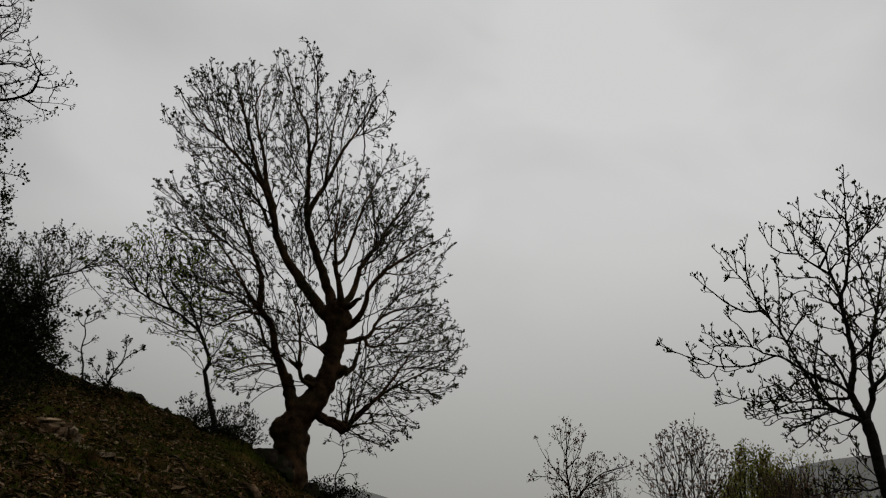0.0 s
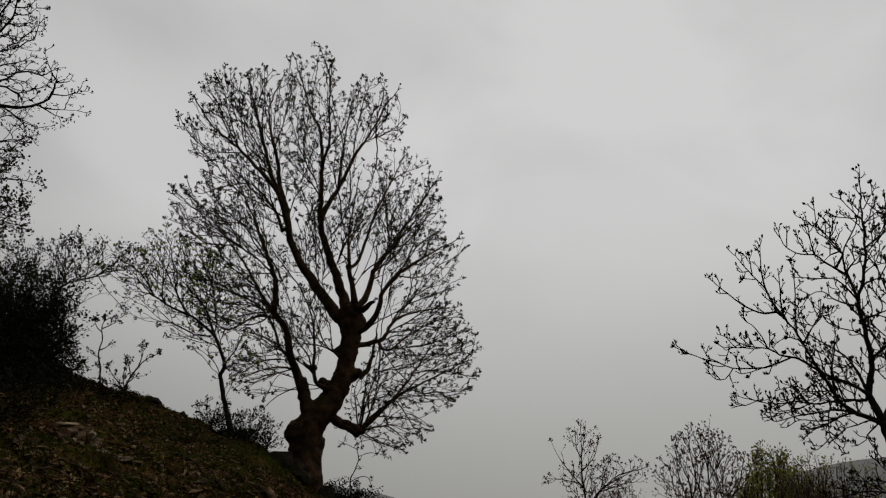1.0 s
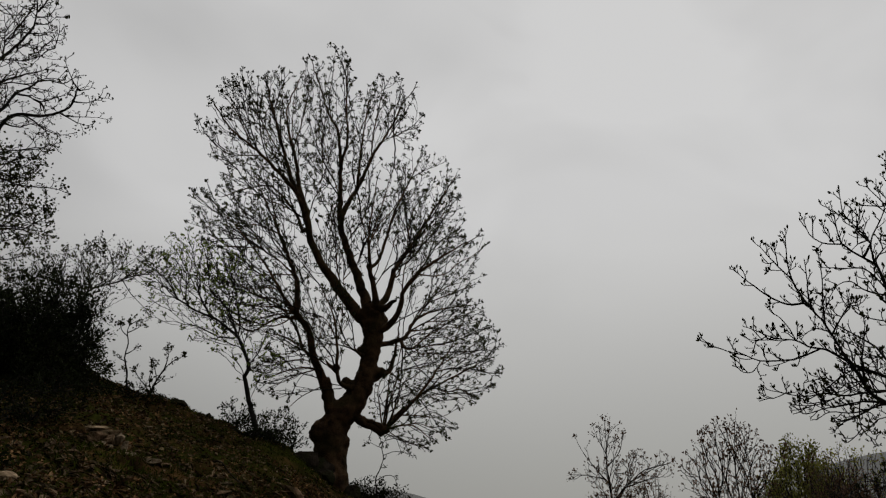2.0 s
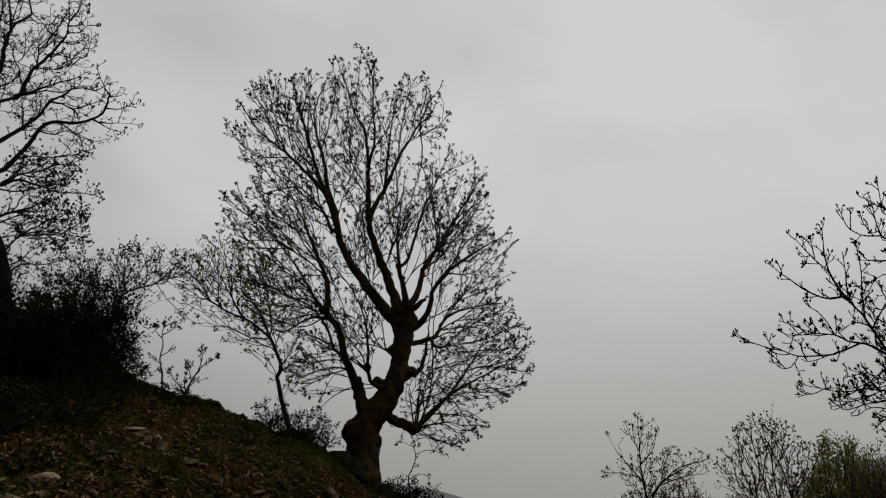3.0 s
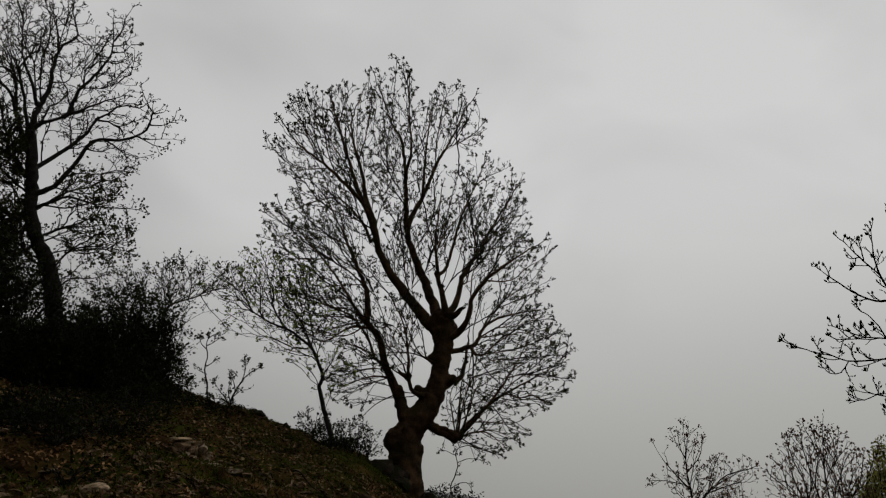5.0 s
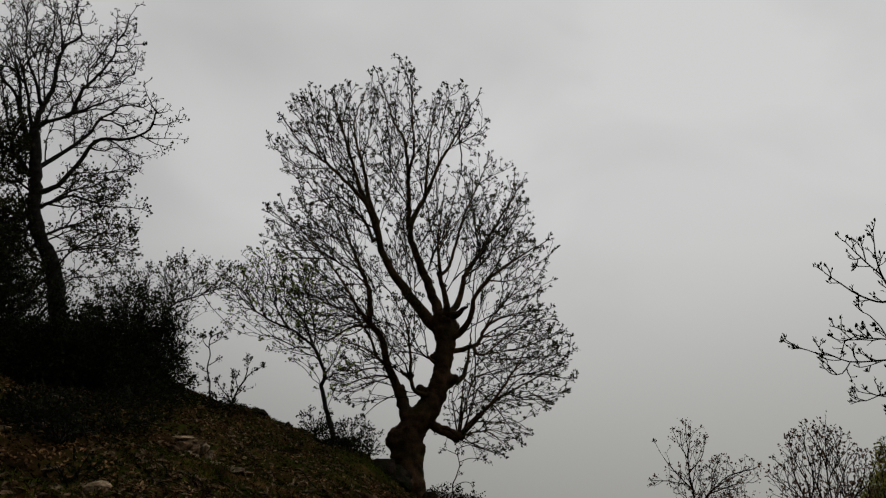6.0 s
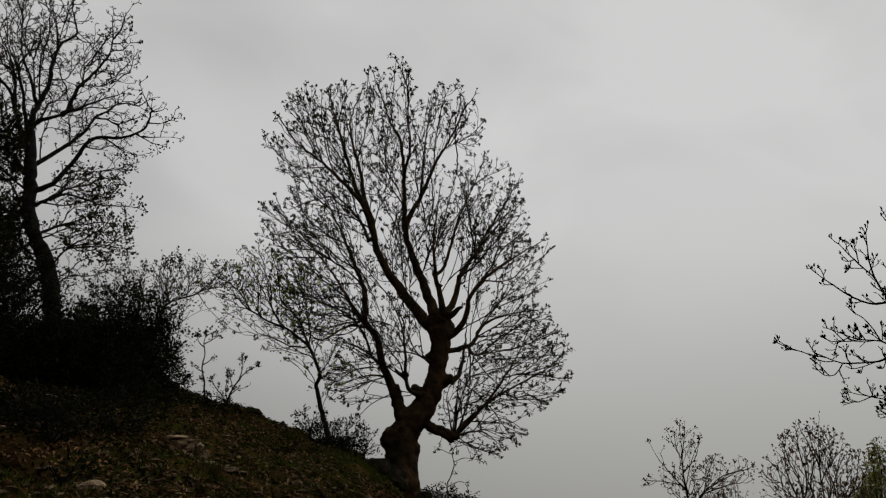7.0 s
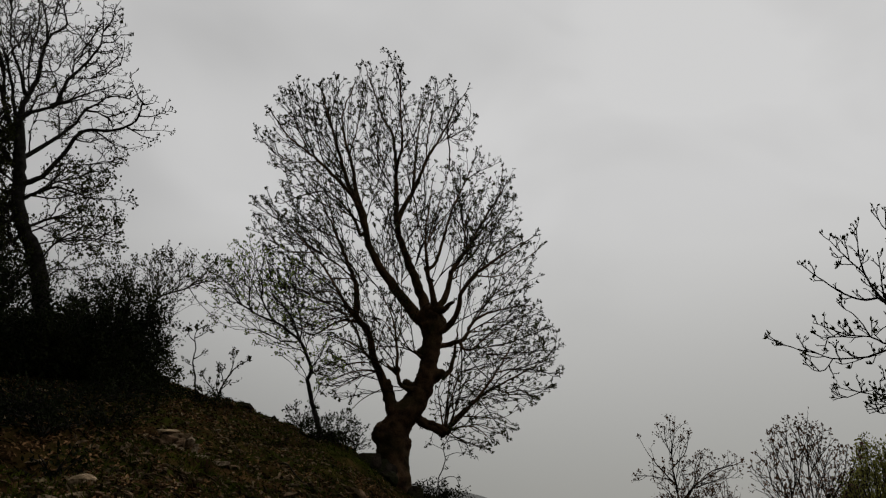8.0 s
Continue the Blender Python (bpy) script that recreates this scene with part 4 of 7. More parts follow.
    wood.limb([(-1.32, -0.18, 4.93), (-1.49, -0.12, 5.04), (-1.86, -0.06, 5.19), (-2.17, 0.00, 5.16), (-2.50, 0.06, 5.42), (-2.84, 0.12, 5.78)], 0.018, 0.006)
    wood.limb([(-0.96, -0.22, 4.03), (-1.36, -0.32, 3.98), (-1.69, -0.42, 3.91), (-2.02, -0.52, 3.80)], 0.015, 0.006)
    wood.limb([(-1.41, -0.16, 5.15), (-1.51, -0.06, 5.60), (-1.61, 0.04, 5.98), (-1.76, 0.14, 6.30)], 0.015, 0.006)
    wood.limb([(-0.78, -0.30, 5.24), (-1.19, -0.40, 5.46), (-1.48, -0.50, 5.53), (-1.72, -0.60, 5.61), (-2.00, -0.70, 5.62)], 0.018, 0.009)
    wood.limb([(-0.71, -0.31, 5.01), (-1.07, -0.16, 5.23), (-1.27, -0.01, 5.36)], 0.012, 0.006)
    wood.limb([(-0.58, -0.23, 2.72), (-0.52, -0.10, 3.23), (-0.63, 0.03, 3.64), (-0.77, 0.17, 4.00)], 0.012, 0.006)
    wood.limb([(-0.48, -0.21, 2.36), (-0.38, -0.31, 2.70), (-0.26, -0.41, 3.03), (-0.08, -0.51, 3.36)], 0.012, 0.006)
    wood.limb([(-0.04, -0.48, 2.61), (0.07, -0.33, 2.94), (0.18, -0.18, 3.16)], 0.012, 0.006)
    wood.limb([(-0.04, -0.48, 2.61), (-0.18, -0.58, 2.87), (-0.33, -0.68, 3.01), (-0.50, -0.78, 2.95)], 0.015, 0.006)
    wood.limb([(-0.43, -0.20, 2.22), (-0.20, -0.05, 2.35), (-0.03, 0.10, 2.45)], 0.012, 0.006)
    wood.limb([(-0.37, -0.18, 2.07), (-0.70, -0.28, 1.96), (-1.02, -0.38, 1.77), (-1.28, -0.48, 1.64)], 0.012, 0.006)
    wood.limb([(-0.24, -0.15, 1.75), (-0.58, -0.05, 1.61), (-0.75, 0.05, 1.51), (-0.92, 0.15, 1.36)], 0.012, 0.006)
    wood.limb([(-0.43, -0.20, 2.22), (-0.77, -0.26, 2.24), (-1.10, -0.33, 2.17), (-1.37, -0.40, 2.15)], 0.012, 0.006)
    wood.limb([(-0.72, 0.02, 2.54), (-0.98, 0.12, 2.74), (-1.22, 0.22, 2.85), (-1.53, 0.32, 2.94)], 0.018, 0.009)
    wood.limb([(-0.72, 0.02, 2.54), (-0.95, -0.13, 2.39), (-1.22, -0.28, 2.33)], 0.012, 0.006)
    wood.limb([(-0.27, -0.15, 4.10), (-0.37, -0.05, 4.28), (-0.45, 0.05, 4.61), (-0.51, 0.15, 4.97)], 0.012, 0.006)
    wood.limb([(0.04, -0.09, 3.69), (-0.10, -0.19, 4.33), (-0.08, -0.29, 4.62), (-0.04, -0.39, 4.84)], 0.015, 0.006)
    wood.limb([(-0.11, -0.12, 3.88), (-0.27, -0.02, 4.39), (-0.23, 0.08, 4.75)], 0.012, 0.006)
    wood.limb([(0.19, -0.05, 3.52), (0.05, 0.08, 4.05), (0.17, 0.22, 4.49), (0.24, 0.35, 4.80)], 0.012, 0.006)
    wood.limb([(0.33, -0.30, 2.49), (0.24, -0.40, 2.98), (0.06, -0.50, 3.13), (0.00, -0.60, 3.34)], 0.012, 0.006)
    wood.limb([(0.06, -0.50, 3.13), (0.06, -0.40, 3.40), (0.12, -0.30, 3.67)], 0.012, 0.006)
    wood.limb([(0.05, 0.08, 4.05), (0.35, 0.23, 4.50), (0.44, 0.38, 4.82)], 0.012, 0.006)
    wood.limb([(0.65, -0.27, 3.94), (0.78, -0.37, 4.29), (0.72, -0.47, 4.63), (0.80, -0.57, 4.98)], 0.012, 0.006)
    lobes.append((-0.22, 0.00, 4.40, 0.32, 0.50, 0.50))
    lobes.append((0.07, 0.00, 3.15, 0.30, 0.50, 0.50))
    lobes.append((0.35, 0.00, 4.41, 0.25, 0.50, 0.50))
    lobes.append((-1.83, -0.40, 7.36, 1.18, 1.11, 1.44))
    lobes.append((-0.48, 0.20, 8.65, 0.79, 0.90, 1.32))
    lobes.append((0.93, 0.50, 8.39, 0.82, 0.83, 1.13))
    lobes.append((2.87, 0.20, 5.11, 0.43, 0.49, 0.72))
    lobes.append((3.18, 0.00, 2.49, 0.30, 0.37, 0.57))
    lobes.append((1.34, -0.30, 0.68, 0.64, 0.39, 0.27))
    lobes.append((1.62, -0.50, 0.76, 0.46, 0.31, 0.27))
    lobes.append((-1.00, -0.30, 1.88, 0.53, 0.40, 0.41))
    lobes.append((1.78, 0.50, 5.88, 1.14, 1.15, 1.57))
    lobes.append((2.14, -0.20, 3.93, 0.92, 0.93, 1.26))
    lobes.append((2.35, 0.00, 2.51, 1.07, 0.93, 1.13))
    lobes.append((1.57, -0.40, 1.32, 1.01, 0.72, 0.69))
    lobes.append((-1.94, -0.30, 5.72, 1.30, 1.06, 1.20))
    lobes.append((-1.74, -0.20, 4.01, 1.44, 1.14, 1.25))
    lobes.append((0.03, 0.00, 5.56, 0.80, 0.95, 1.43))
    lobes.append((-0.51, 0.10, 6.84, 0.58, 0.70, 1.07))
    lobes.append((-0.86, -0.20, 2.43, 0.91, 0.75, 0.85))
    lobes.append((-0.12, -0.50, 2.95, 0.54, 0.60, 0.86))
    lobes.append((-2.70, -0.00, 5.49, 0.59, 0.61, 0.85))
    lobes.append((-2.82, -0.80, 7.14, 0.39, 0.41, 0.59))
    lobes.append((0.49, 0.10, 5.32, 0.43, 0.64, 1.07))
    lobes.append((-0.28, -0.20, 2.31, 0.29, 0.33, 0.49))
    lobes.append((0.34, 0.20, 7.05, 0.56, 0.63, 0.93))
    wood.shoots(lobes, 330, 0.6, 1.8, 0.011, skip=(0,), apart=0.25, centre=(0.5, 0, 2.2), bend=0.2, kink=0.012)
    wood.ramify(lobes, ((0.26, 0.4, 1.0, 36, 0.009), (0.2, 0.18, 0.42, 42, 0.007), (0.2, 0.08, 0.18, 50, 0.006)), skip=(0,), crowd=0.15, most=5, out=np.array((0.4, 0, 2.5)), free=0.14)
    wood.finish(tip=0.0058, power=2.9)
    old_trunk(tree)
    wood.build(tree, BARK, TWIG, trunk=False)
    wood.leaves(tree, LEAF_BUD, 0.054, each=2.3, most=1, spread=0.014, slim=0.6, turn=0.75, lift=0.3)


old_tree()


def thin_tree():
    tree = thing("slender_tree", (-3.94, 13.02, 3.23), -16.83, "slender bent young tree with fresh green leaves", "tree")
    wood, lobes = Wood(21, 0.10), []
    wood.limb([(0.00, 0.00, -0.05), (-0.05, -0.03, 0.21), (-0.15, -0.06, 0.50), (-0.23, -0.09, 0.80), (-0.29, -0.12, 1.00), (-0.22, -0.15, 1.16), (-0.30, -0.18, 1.39), (-0.44, -0.22, 1.66), (-0.69, -0.25, 1.87), (-0.92, -0.28, 2.01), (-1.15, -0.31, 2.07), (-1.47, -0.34, 2.25), (-1.69, -0.37, 2.41), (-1.86, -0.40, 2.60)], 0.056, 0.008)
    wood.limb([(-0.96, -0.10, 2.08), (-1.15, 0.03, 2.39), (-1.26, 0.17, 2.70), (-1.32, 0.30, 3.03)], 0.026, 0.005)
    wood.limb([(-0.48, -0.10, 1.72), (-0.60, -0.27, 2.05), (-0.81, -0.43, 2.31), (-0.92, -0.60, 2.53)], 0.022, 0.005)
    wood.limb([(-1.53, -0.30, 2.29), (-1.78, -0.13, 2.69), (-2.02, 0.03, 2.91), (-2.27, 0.20, 3.10)], 0.018, 0.005)
    wood.limb([(-0.26, 0.00, 1.20), (-0.06, 0.25, 1.55), (0.08, 0.50, 2.06)], 0.018, 0.005)
    lobes.append((-1.10, 0.00, 2.95, 0.85, 0.64, 0.50))
    lobes.append((-1.69, -0.10, 2.77, 0.52, 0.43, 0.49))
    lobes.append((-2.08, 0.00, 2.95, 0.49, 0.35, 0.33))
    lobes.append((-1.55, 0.00, 2.33, 0.54, 0.34, 0.25))
    lobes.append((-0.99, 0.10, 1.92, 0.49, 0.33, 0.27))
    lobes.append((-2.00, -0.10, 2.31, 0.23, 0.18, 0.18))
    lobes.append((-1.64, 0.10, 2.06, 0.30, 0.19, 0.14))
    lobes.append((-0.63, 0.00, 1.61, 0.41, 0.29, 0.27))
    lobes.append((-0.50, 0.00, 2.02, 0.66, 0.48, 0.46))
    lobes.append((-1.51, 0.20, 3.39, 0.45, 0.32, 0.31))
    lobes.append((-1.00, 0.10, 1.76, 0.27, 0.24, 0.28))
    lobes.append((-0.05, 0.20, 1.33, 0.39, 0.31, 0.33))
    wood.shoots(lobes, 300, 0.3, 0.9, 0.008, apart=0.14, bend=0.3, tip=0.004, along=0.9, kink=0.015, centre=(-0.3, -0.15, 1.1))
    wood.ramify(lobes, ((0.2, 0.25, 0.6, 42, 0.006), (0.16, 0.1, 0.25, 48, 0.004)), crowd=0.14, most=5, kink=0.2, free=0.15)
    wood.finish(tip=0.004)
    wood.build(tree, BARK_GREY, TWIG)
    wood.leaves(tree, LEAF_GREEN, 0.052, each=1.9, most=1, spread=0.02, slim=0.65)


thin_tree()


def side_tree():
    tree = thing("hillside_tree", (-8.72, 11.58, 5.15), -36.97, "bare dark tree with spreading limbs on the hillside", "tree")
    wood, lobes = Wood(31, 0.12, 0.018), []
    wood.limb([(0.05, -0.00, -0.15), (-0.03, 0.00, 0.25), (-0.15, 0.00, 0.86), (-0.34, 0.00, 1.32), (-0.55, -0.00, 1.67), (-0.74, -0.00, 2.19), (-0.80, 0.00, 2.65), (-0.93, -0.00, 3.45), (-1.02, -0.00, 3.80)], 0.175, 0.095)
    wood.limb([(-0.80, 0.00, 2.50), (-0.59, -0.06, 2.59), (-0.44, -0.12, 2.69), (-0.29, -0.18, 2.92), (-0.19, -0.25, 3.13), (-0.11, -0.31, 3.35), (-0.01, -0.37, 3.53), (0.07, -0.43, 3.64), (0.25, -0.49, 3.73), (0.51, -0.55, 3.74), (0.79, -0.62, 3.85), (0.95, -0.68, 4.01), (1.02, -0.74, 4.23), (1.04, -0.80, 4.36)], 0.063, 0.013)
    wood.limb([(0.84, -0.70, 3.80), (1.00, -0.77, 3.72), (1.15, -0.83, 3.66), (1.28, -0.90, 3.58)], 0.015, 0.004)
    wood.limb([(0.92, -0.70, 3.79), (1.16, -0.55, 3.91), (1.47, -0.40, 4.07)], 0.015, 0.004)
    wood.limb([(1.01, -0.70, 4.12), (1.20, -0.85, 4.09), (1.38, -1.00, 4.18)], 0.015, 0.004)
    wood.limb([(1.05, -0.80, 4.33), (0.93, -0.73, 4.49), (0.82, -0.67, 4.73), (0.76, -0.60, 5.04)], 0.016, 0.004)
    wood.limb([(1.05, -0.80, 4.33), (1.16, -0.90, 4.36), (1.20, -1.00, 4.39)], 0.015, 0.004)
    wood.limb([(0.22, -0.40, 3.74), (0.44, -0.30, 3.71), (0.67, -0.20, 3.64), (0.99, -0.10, 3.67)], 0.022, 0.004)
    wood.limb([(-0.85, -0.00, 3.01), (-0.69, 0.06, 3.23), (-0.53, 0.12, 3.44), (-0.36, 0.18, 3.69), (-0.23, 0.24, 3.93), (-0.05, 0.30, 4.22), (0.07, 0.36, 4.52), (0.25, 0.42, 4.77), (0.51, 0.48, 5.07), (0.82, 0.54, 5.17), (1.05, 0.60, 5.37)], 0.052, 0.008)
    wood.limb([(0.10, 0.30, 4.51), (0.28, 0.40, 4.58), (0.51, 0.50, 4.56), (0.81, 0.60, 4.85), (0.97, 0.70, 5.09)], 0.022, 0.004)
    wood.limb([(0.50, 0.30, 4.45), (0.56, 0.40, 4.34), (0.74, 0.50, 4.50)], 0.015, 0.004)
    wood.limb([(-1.02, 0.00, 3.75), (-0.99, 0.03, 4.27), (-0.92, 0.06, 4.64), (-0.88, 0.09, 4.99), (-0.87, 0.12, 5.38), (-0.84, 0.15, 5.72), (-0.76, 0.18, 5.98), (-0.59, 0.21, 6.23), (-0.59, 0.24, 6.54), (-0.72, 0.27, 6.84), (-0.81, 0.30, 7.35)], 0.063, 0.009)
    wood.limb([(-0.84, 0.10, 5.73), (-0.95, 0.23, 6.30), (-1.05, 0.37, 6.64), (-1.22, 0.50, 7.04)], 0.030, 0.005)
    wood.limb([(-0.59, 0.20, 6.23), (-0.42, 0.30, 6.21), (-0.21, 0.40, 6.35)], 0.015, 0.004)
    wood.limb([(-1.00, -0.00, 4.38), (-1.15, -0.12, 4.71), (-1.29, -0.24, 5.01), (-1.44, -0.36, 5.31), (-1.48, -0.48, 5.74), (-1.52, -0.60, 6.17)], 0.037, 0.006)
    wood.limb([(-1.01, -0.00, 3.79), (-0.83, -0.12, 3.98), (-0.63, -0.23, 4.05), (-0.40, -0.35, 4.15), (-0.12, -0.47, 4.32), (0.15, -0.58, 4.44), (0.42, -0.70, 4.61)], 0.044, 0.008)
    wood.limb([(-0.43, -0.20, 4.25), (-0.38, -0.27, 4.48), (-0.32, -0.34, 4.72), (-0.17, -0.41, 4.96), (-0.01, -0.49, 5.23), (0.11, -0.56, 5.55), (0.10, -0.63, 5.89), (0.04, -0.70, 6.30)], 0.041, 0.007)
    wood.limb([(0.10, -0.50, 5.81), (0.30, -0.65, 5.81), (0.39, -0.80, 5.98)], 0.018, 0.004)
    wood.limb([(0.12, -0.60, 5.88), (0.25, -0.50, 6.31), (0.32, -0.40, 6.91)], 0.021, 0.004)
    wood.limb([(0.07, -0.50, 5.41), (0.25, -0.70, 5.38), (0.36, -0.90, 5.39)], 0.015, 0.004)
    wood.limb([(-0.27, -0.30, 4.82), (-0.31, -0.17, 5.29), (-0.30, -0.03, 5.65), (-0.19, 0.10, 6.06)], 0.021, 0.004)
    wood.limb([(-0.08, -0.30, 5.12), (0.10, -0.05, 5.46), (0.32, 0.20, 5.63)], 0.015, 0.004)
    wood.limb([(-1.00, -0.00, 3.45), (-1.19, -0.08, 3.78), (-1.34, -0.16, 4.19), (-1.51, -0.24, 4.46), (-1.71, -0.32, 4.66), (-2.12, -0.40, 5.36)], 0.059, 0.008)
    wood.limb([(-1.32, -0.10, 4.17), (-1.43, 0.10, 4.76), (-1.67, 0.30, 5.46), (-1.93, 0.50, 6.05)], 0.037, 0.006)
    wood.limb([(-0.93, -0.00, 2.87), (-1.22, 0.20, 3.25), (-1.72, 0.40, 3.70), (-2.28, 0.60, 4.14), (-2.78, 0.80, 4.74)], 0.052, 0.008)
    wood.limb([(-1.06, -0.00, 3.80), (-1.18, -0.17, 4.30), (-1.35, -0.33, 4.65), (-1.37, -0.50, 4.82), (-1.23, -0.67, 5.05), (-1.20, -0.83, 5.40), (-1.12, -1.00, 5.45)], 0.044, 0.006)
    wood.limb([(-0.75, -0.00, 2.19), (-0.46, -0.17, 2.37), (-0.20, -0.33, 2.45), (0.18, -0.50, 2.37), (0.43, -0.67, 2.24), (0.70, -0.83, 2.21), (1.03, -1.00, 2.17)], 0.037, 0.006)
    wood.limb([(-0.63, 0.10, 2.30), (-0.22, 0.18, 2.76), (0.14, 0.26, 3.00), (0.38, 0.34, 3.19), (0.63, 0.42, 3.34), (0.75, 0.50, 3.64)], 0.026, 0.005)
    wood.limb([(-0.62, -0.00, 1.62), (-0.28, 0.15, 1.97), (0.07, 0.30, 2.21), (0.38, 0.45, 2.58), (0.48, 0.60, 3.04)], 0.033, 0.006)
    wood.limb([(-0.28, 0.20, 1.99), (0.18, 0.40, 2.21), (0.53, 0.60, 2.36), (1.00, 0.80, 2.51)], 0.022, 0.005)
    wood.limb([(-0.74, -0.00, 1.87), (-0.99, -0.17, 1.54), (-1.37, -0.33, 1.51), (-1.84, -0.50, 1.46)], 0.044, 0.008)
    wood.limb([(-0.76, 0.00, 1.98), (-1.10, -0.45, 2.39), (-1.32, -0.90, 2.20)], 0.022, 0.005)
    wood.limb([(-0.28, -0.00, 0.96), (-0.53, 0.20, 0.77), (-0.87, 0.40, 0.67), (-1.48, 0.60, 1.06)], 0.044, 0.008)
    wood.limb([(-0.16, -0.00, 0.66), (-0.16, -0.13, 1.16), (0.06, -0.25, 1.49), (0.46, -0.38, 1.58), (0.94, -0.50, 1.51)], 0.030, 0.006)
    wood.limb([(-1.22, -0.10, 3.86), (-1.34, -0.02, 3.59), (-1.52, 0.05, 4.07), (-1.66, 0.13, 4.58), (-1.81, 0.20, 5.09)], 0.024, 0.012)
    wood.limb([(-1.10, 0.12, 3.10), (-1.29, 0.02, 3.32), (-1.32, -0.08, 3.62), (-1.28, -0.18, 3.89)], 0.029, 0.012)
    wood.limb([(-0.87, 0.00, 2.56), (-1.12, 0.13, 2.74), (-1.31, 0.27, 2.80), (-1.63, 0.40, 3.00)], 0.024, 0.009)
    wood.limb([(-0.79, 0.00, 2.09), (-0.97, -0.12, 1.94), (-1.12, -0.25, 2.03), (-1.25, -0.38, 2.00), (-1.51, -0.50, 2.06)], 0.029, 0.012)
    wood.limb([(-0.97, -0.12, 1.94), (-1.00, -0.03, 1.70), (-1.12, 0.07, 1.54), (-1.34, 0.18, 1.49)], 0.029, 0.012)
    wood.limb([(-0.57, 0.00, 1.53), (-0.77, -0.10, 1.33), (-0.86, -0.20, 1.06), (-0.95, -0.30, 0.86), (-1.15, -0.40, 0.59)], 0.029, 0.012)
    wood.limb([(-1.15, 0.16, 2.75), (-1.03, 0.31, 2.51), (-1.07, 0.46, 2.21)], 0.018, 0.006)
    wood.limb([(-1.21, -0.20, 4.37), (-1.39, -0.28, 4.80), (-1.60, -0.35, 5.19), (-1.71, -0.43, 5.50), (-1.80, -0.50, 5.93)], 0.018, 0.006)
    wood.limb([(-1.03, -0.02, 4.45), (-1.24, 0.14, 5.37), (-1.47, 0.31, 5.81), (-1.72, 0.48, 6.11)], 0.018, 0.006)
    wood.limb([(-0.95, 0.05, 4.49), (-1.04, -0.05, 5.05), (-1.05, -0.15, 5.38), (-1.16, -0.25, 5.68)], 0.018, 0.006)
    wood.limb([(-1.29, 0.18, 5.46), (-1.53, 0.28, 6.04), (-1.57, 0.38, 6.52), (-1.59, 0.48, 7.01)], 0.018, 0.006)
    wood.limb([(-0.88, 0.10, 5.07), (-0.92, -0.04, 5.50), (-1.08, -0.17, 5.56), (-1.23, -0.30, 5.55)], 0.015, 0.006)
    wood.limb([(-0.88, 0.09, 4.99), (-0.56, 0.29, 5.28), (-0.60, 0.49, 5.95)], 0.015, 0.006)
    wood.limb([(-0.86, 0.13, 5.45), (-0.85, 0.03, 5.70), (-0.85, -0.07, 6.05), (-0.80, -0.17, 6.34), (-0.75, -0.27, 6.64)], 0.015, 0.006)
    wood.limb([(-0.93, 0.20, 6.19), (-1.02, 0.35, 6.56), (-1.14, 0.50, 6.99)], 0.012, 0.006)
    wood.limb([(-0.59, 0.22, 6.35), (-0.33, 0.37, 6.25), (-0.16, 0.52, 6.19)], 0.012, 0.006)
    wood.limb([(-0.31, -0.17, 5.29), (-0.24, -0.27, 5.38), (-0.16, -0.37, 5.47), (-0.02, -0.47, 5.49)], 0.012, 0.006)
    wood.limb([(-0.29, -0.35, 4.77), (0.03, -0.20, 4.97), (0.23, -0.05, 5.19)], 0.012, 0.006)
    wood.limb([(0.11, -0.54, 5.40), (0.25, -0.39, 5.51), (0.44, -0.24, 5.83)], 0.012, 0.006)
    wood.limb([(0.11, -0.57, 5.62), (0.31, -0.72, 5.58), (0.43, -0.87, 5.69)], 0.012, 0.006)
    wood.limb([(-0.40, -0.35, 4.15), (-0.04, -0.25, 4.39), (0.21, -0.15, 4.49), (0.50, -0.05, 4.80), (0.71, 0.05, 4.92)], 0.018, 0.006)
    wood.limb([(0.07, 0.36, 4.52), (-0.03, 0.26, 4.28), (-0.15, 0.16, 4.00), (-0.21, 0.06, 3.66)], 0.012, 0.006)
    wood.limb([(-0.31, 0.20, 3.79), (-0.38, 0.34, 4.23), (-0.54, 0.47, 4.45), (-0.76, 0.60, 4.73)], 0.015, 0.006)
    wood.limb([(-0.72, 0.05, 3.19), (-0.79, -0.09, 3.58), (-0.68, -0.22, 3.73), (-0.53, -0.35, 3.70)], 0.015, 0.006)
    wood.limb([(-0.03, -0.36, 3.49), (0.24, -0.26, 3.54), (0.48, -0.16, 3.73), (0.81, -0.06, 3.70)], 0.015, 0.006)
    wood.limb([(-0.29, -0.18, 2.92), (-0.03, -0.28, 3.01), (0.31, -0.38, 3.01), (0.68, -0.48, 3.11)], 0.015, 0.006)
    wood.limb([(-0.44, -0.12, 2.69), (-0.06, 0.01, 2.71), (0.28, 0.15, 2.85), (0.50, 0.28, 3.14)], 0.015, 0.006)
    wood.limb([(-0.58, -0.10, 2.30), (-0.20, -0.20, 2.30), (0.16, -0.30, 2.39), (0.42, -0.40, 2.53), (0.60, -0.50, 2.58)], 0.018, 0.006)
    wood.limb([(-0.57, 0.00, 1.53), (-0.21, 0.07, 1.83), (0.16, 0.15, 1.99), (0.56, 0.22, 2.03), (0.90, 0.30, 2.25)], 0.018, 0.006)
    wood.limb([(-0.45, 0.00, 1.32), (0.02, -0.13, 1.51), (0.35, -0.27, 1.47), (0.65, -0.40, 1.65)], 0.015, 0.006)
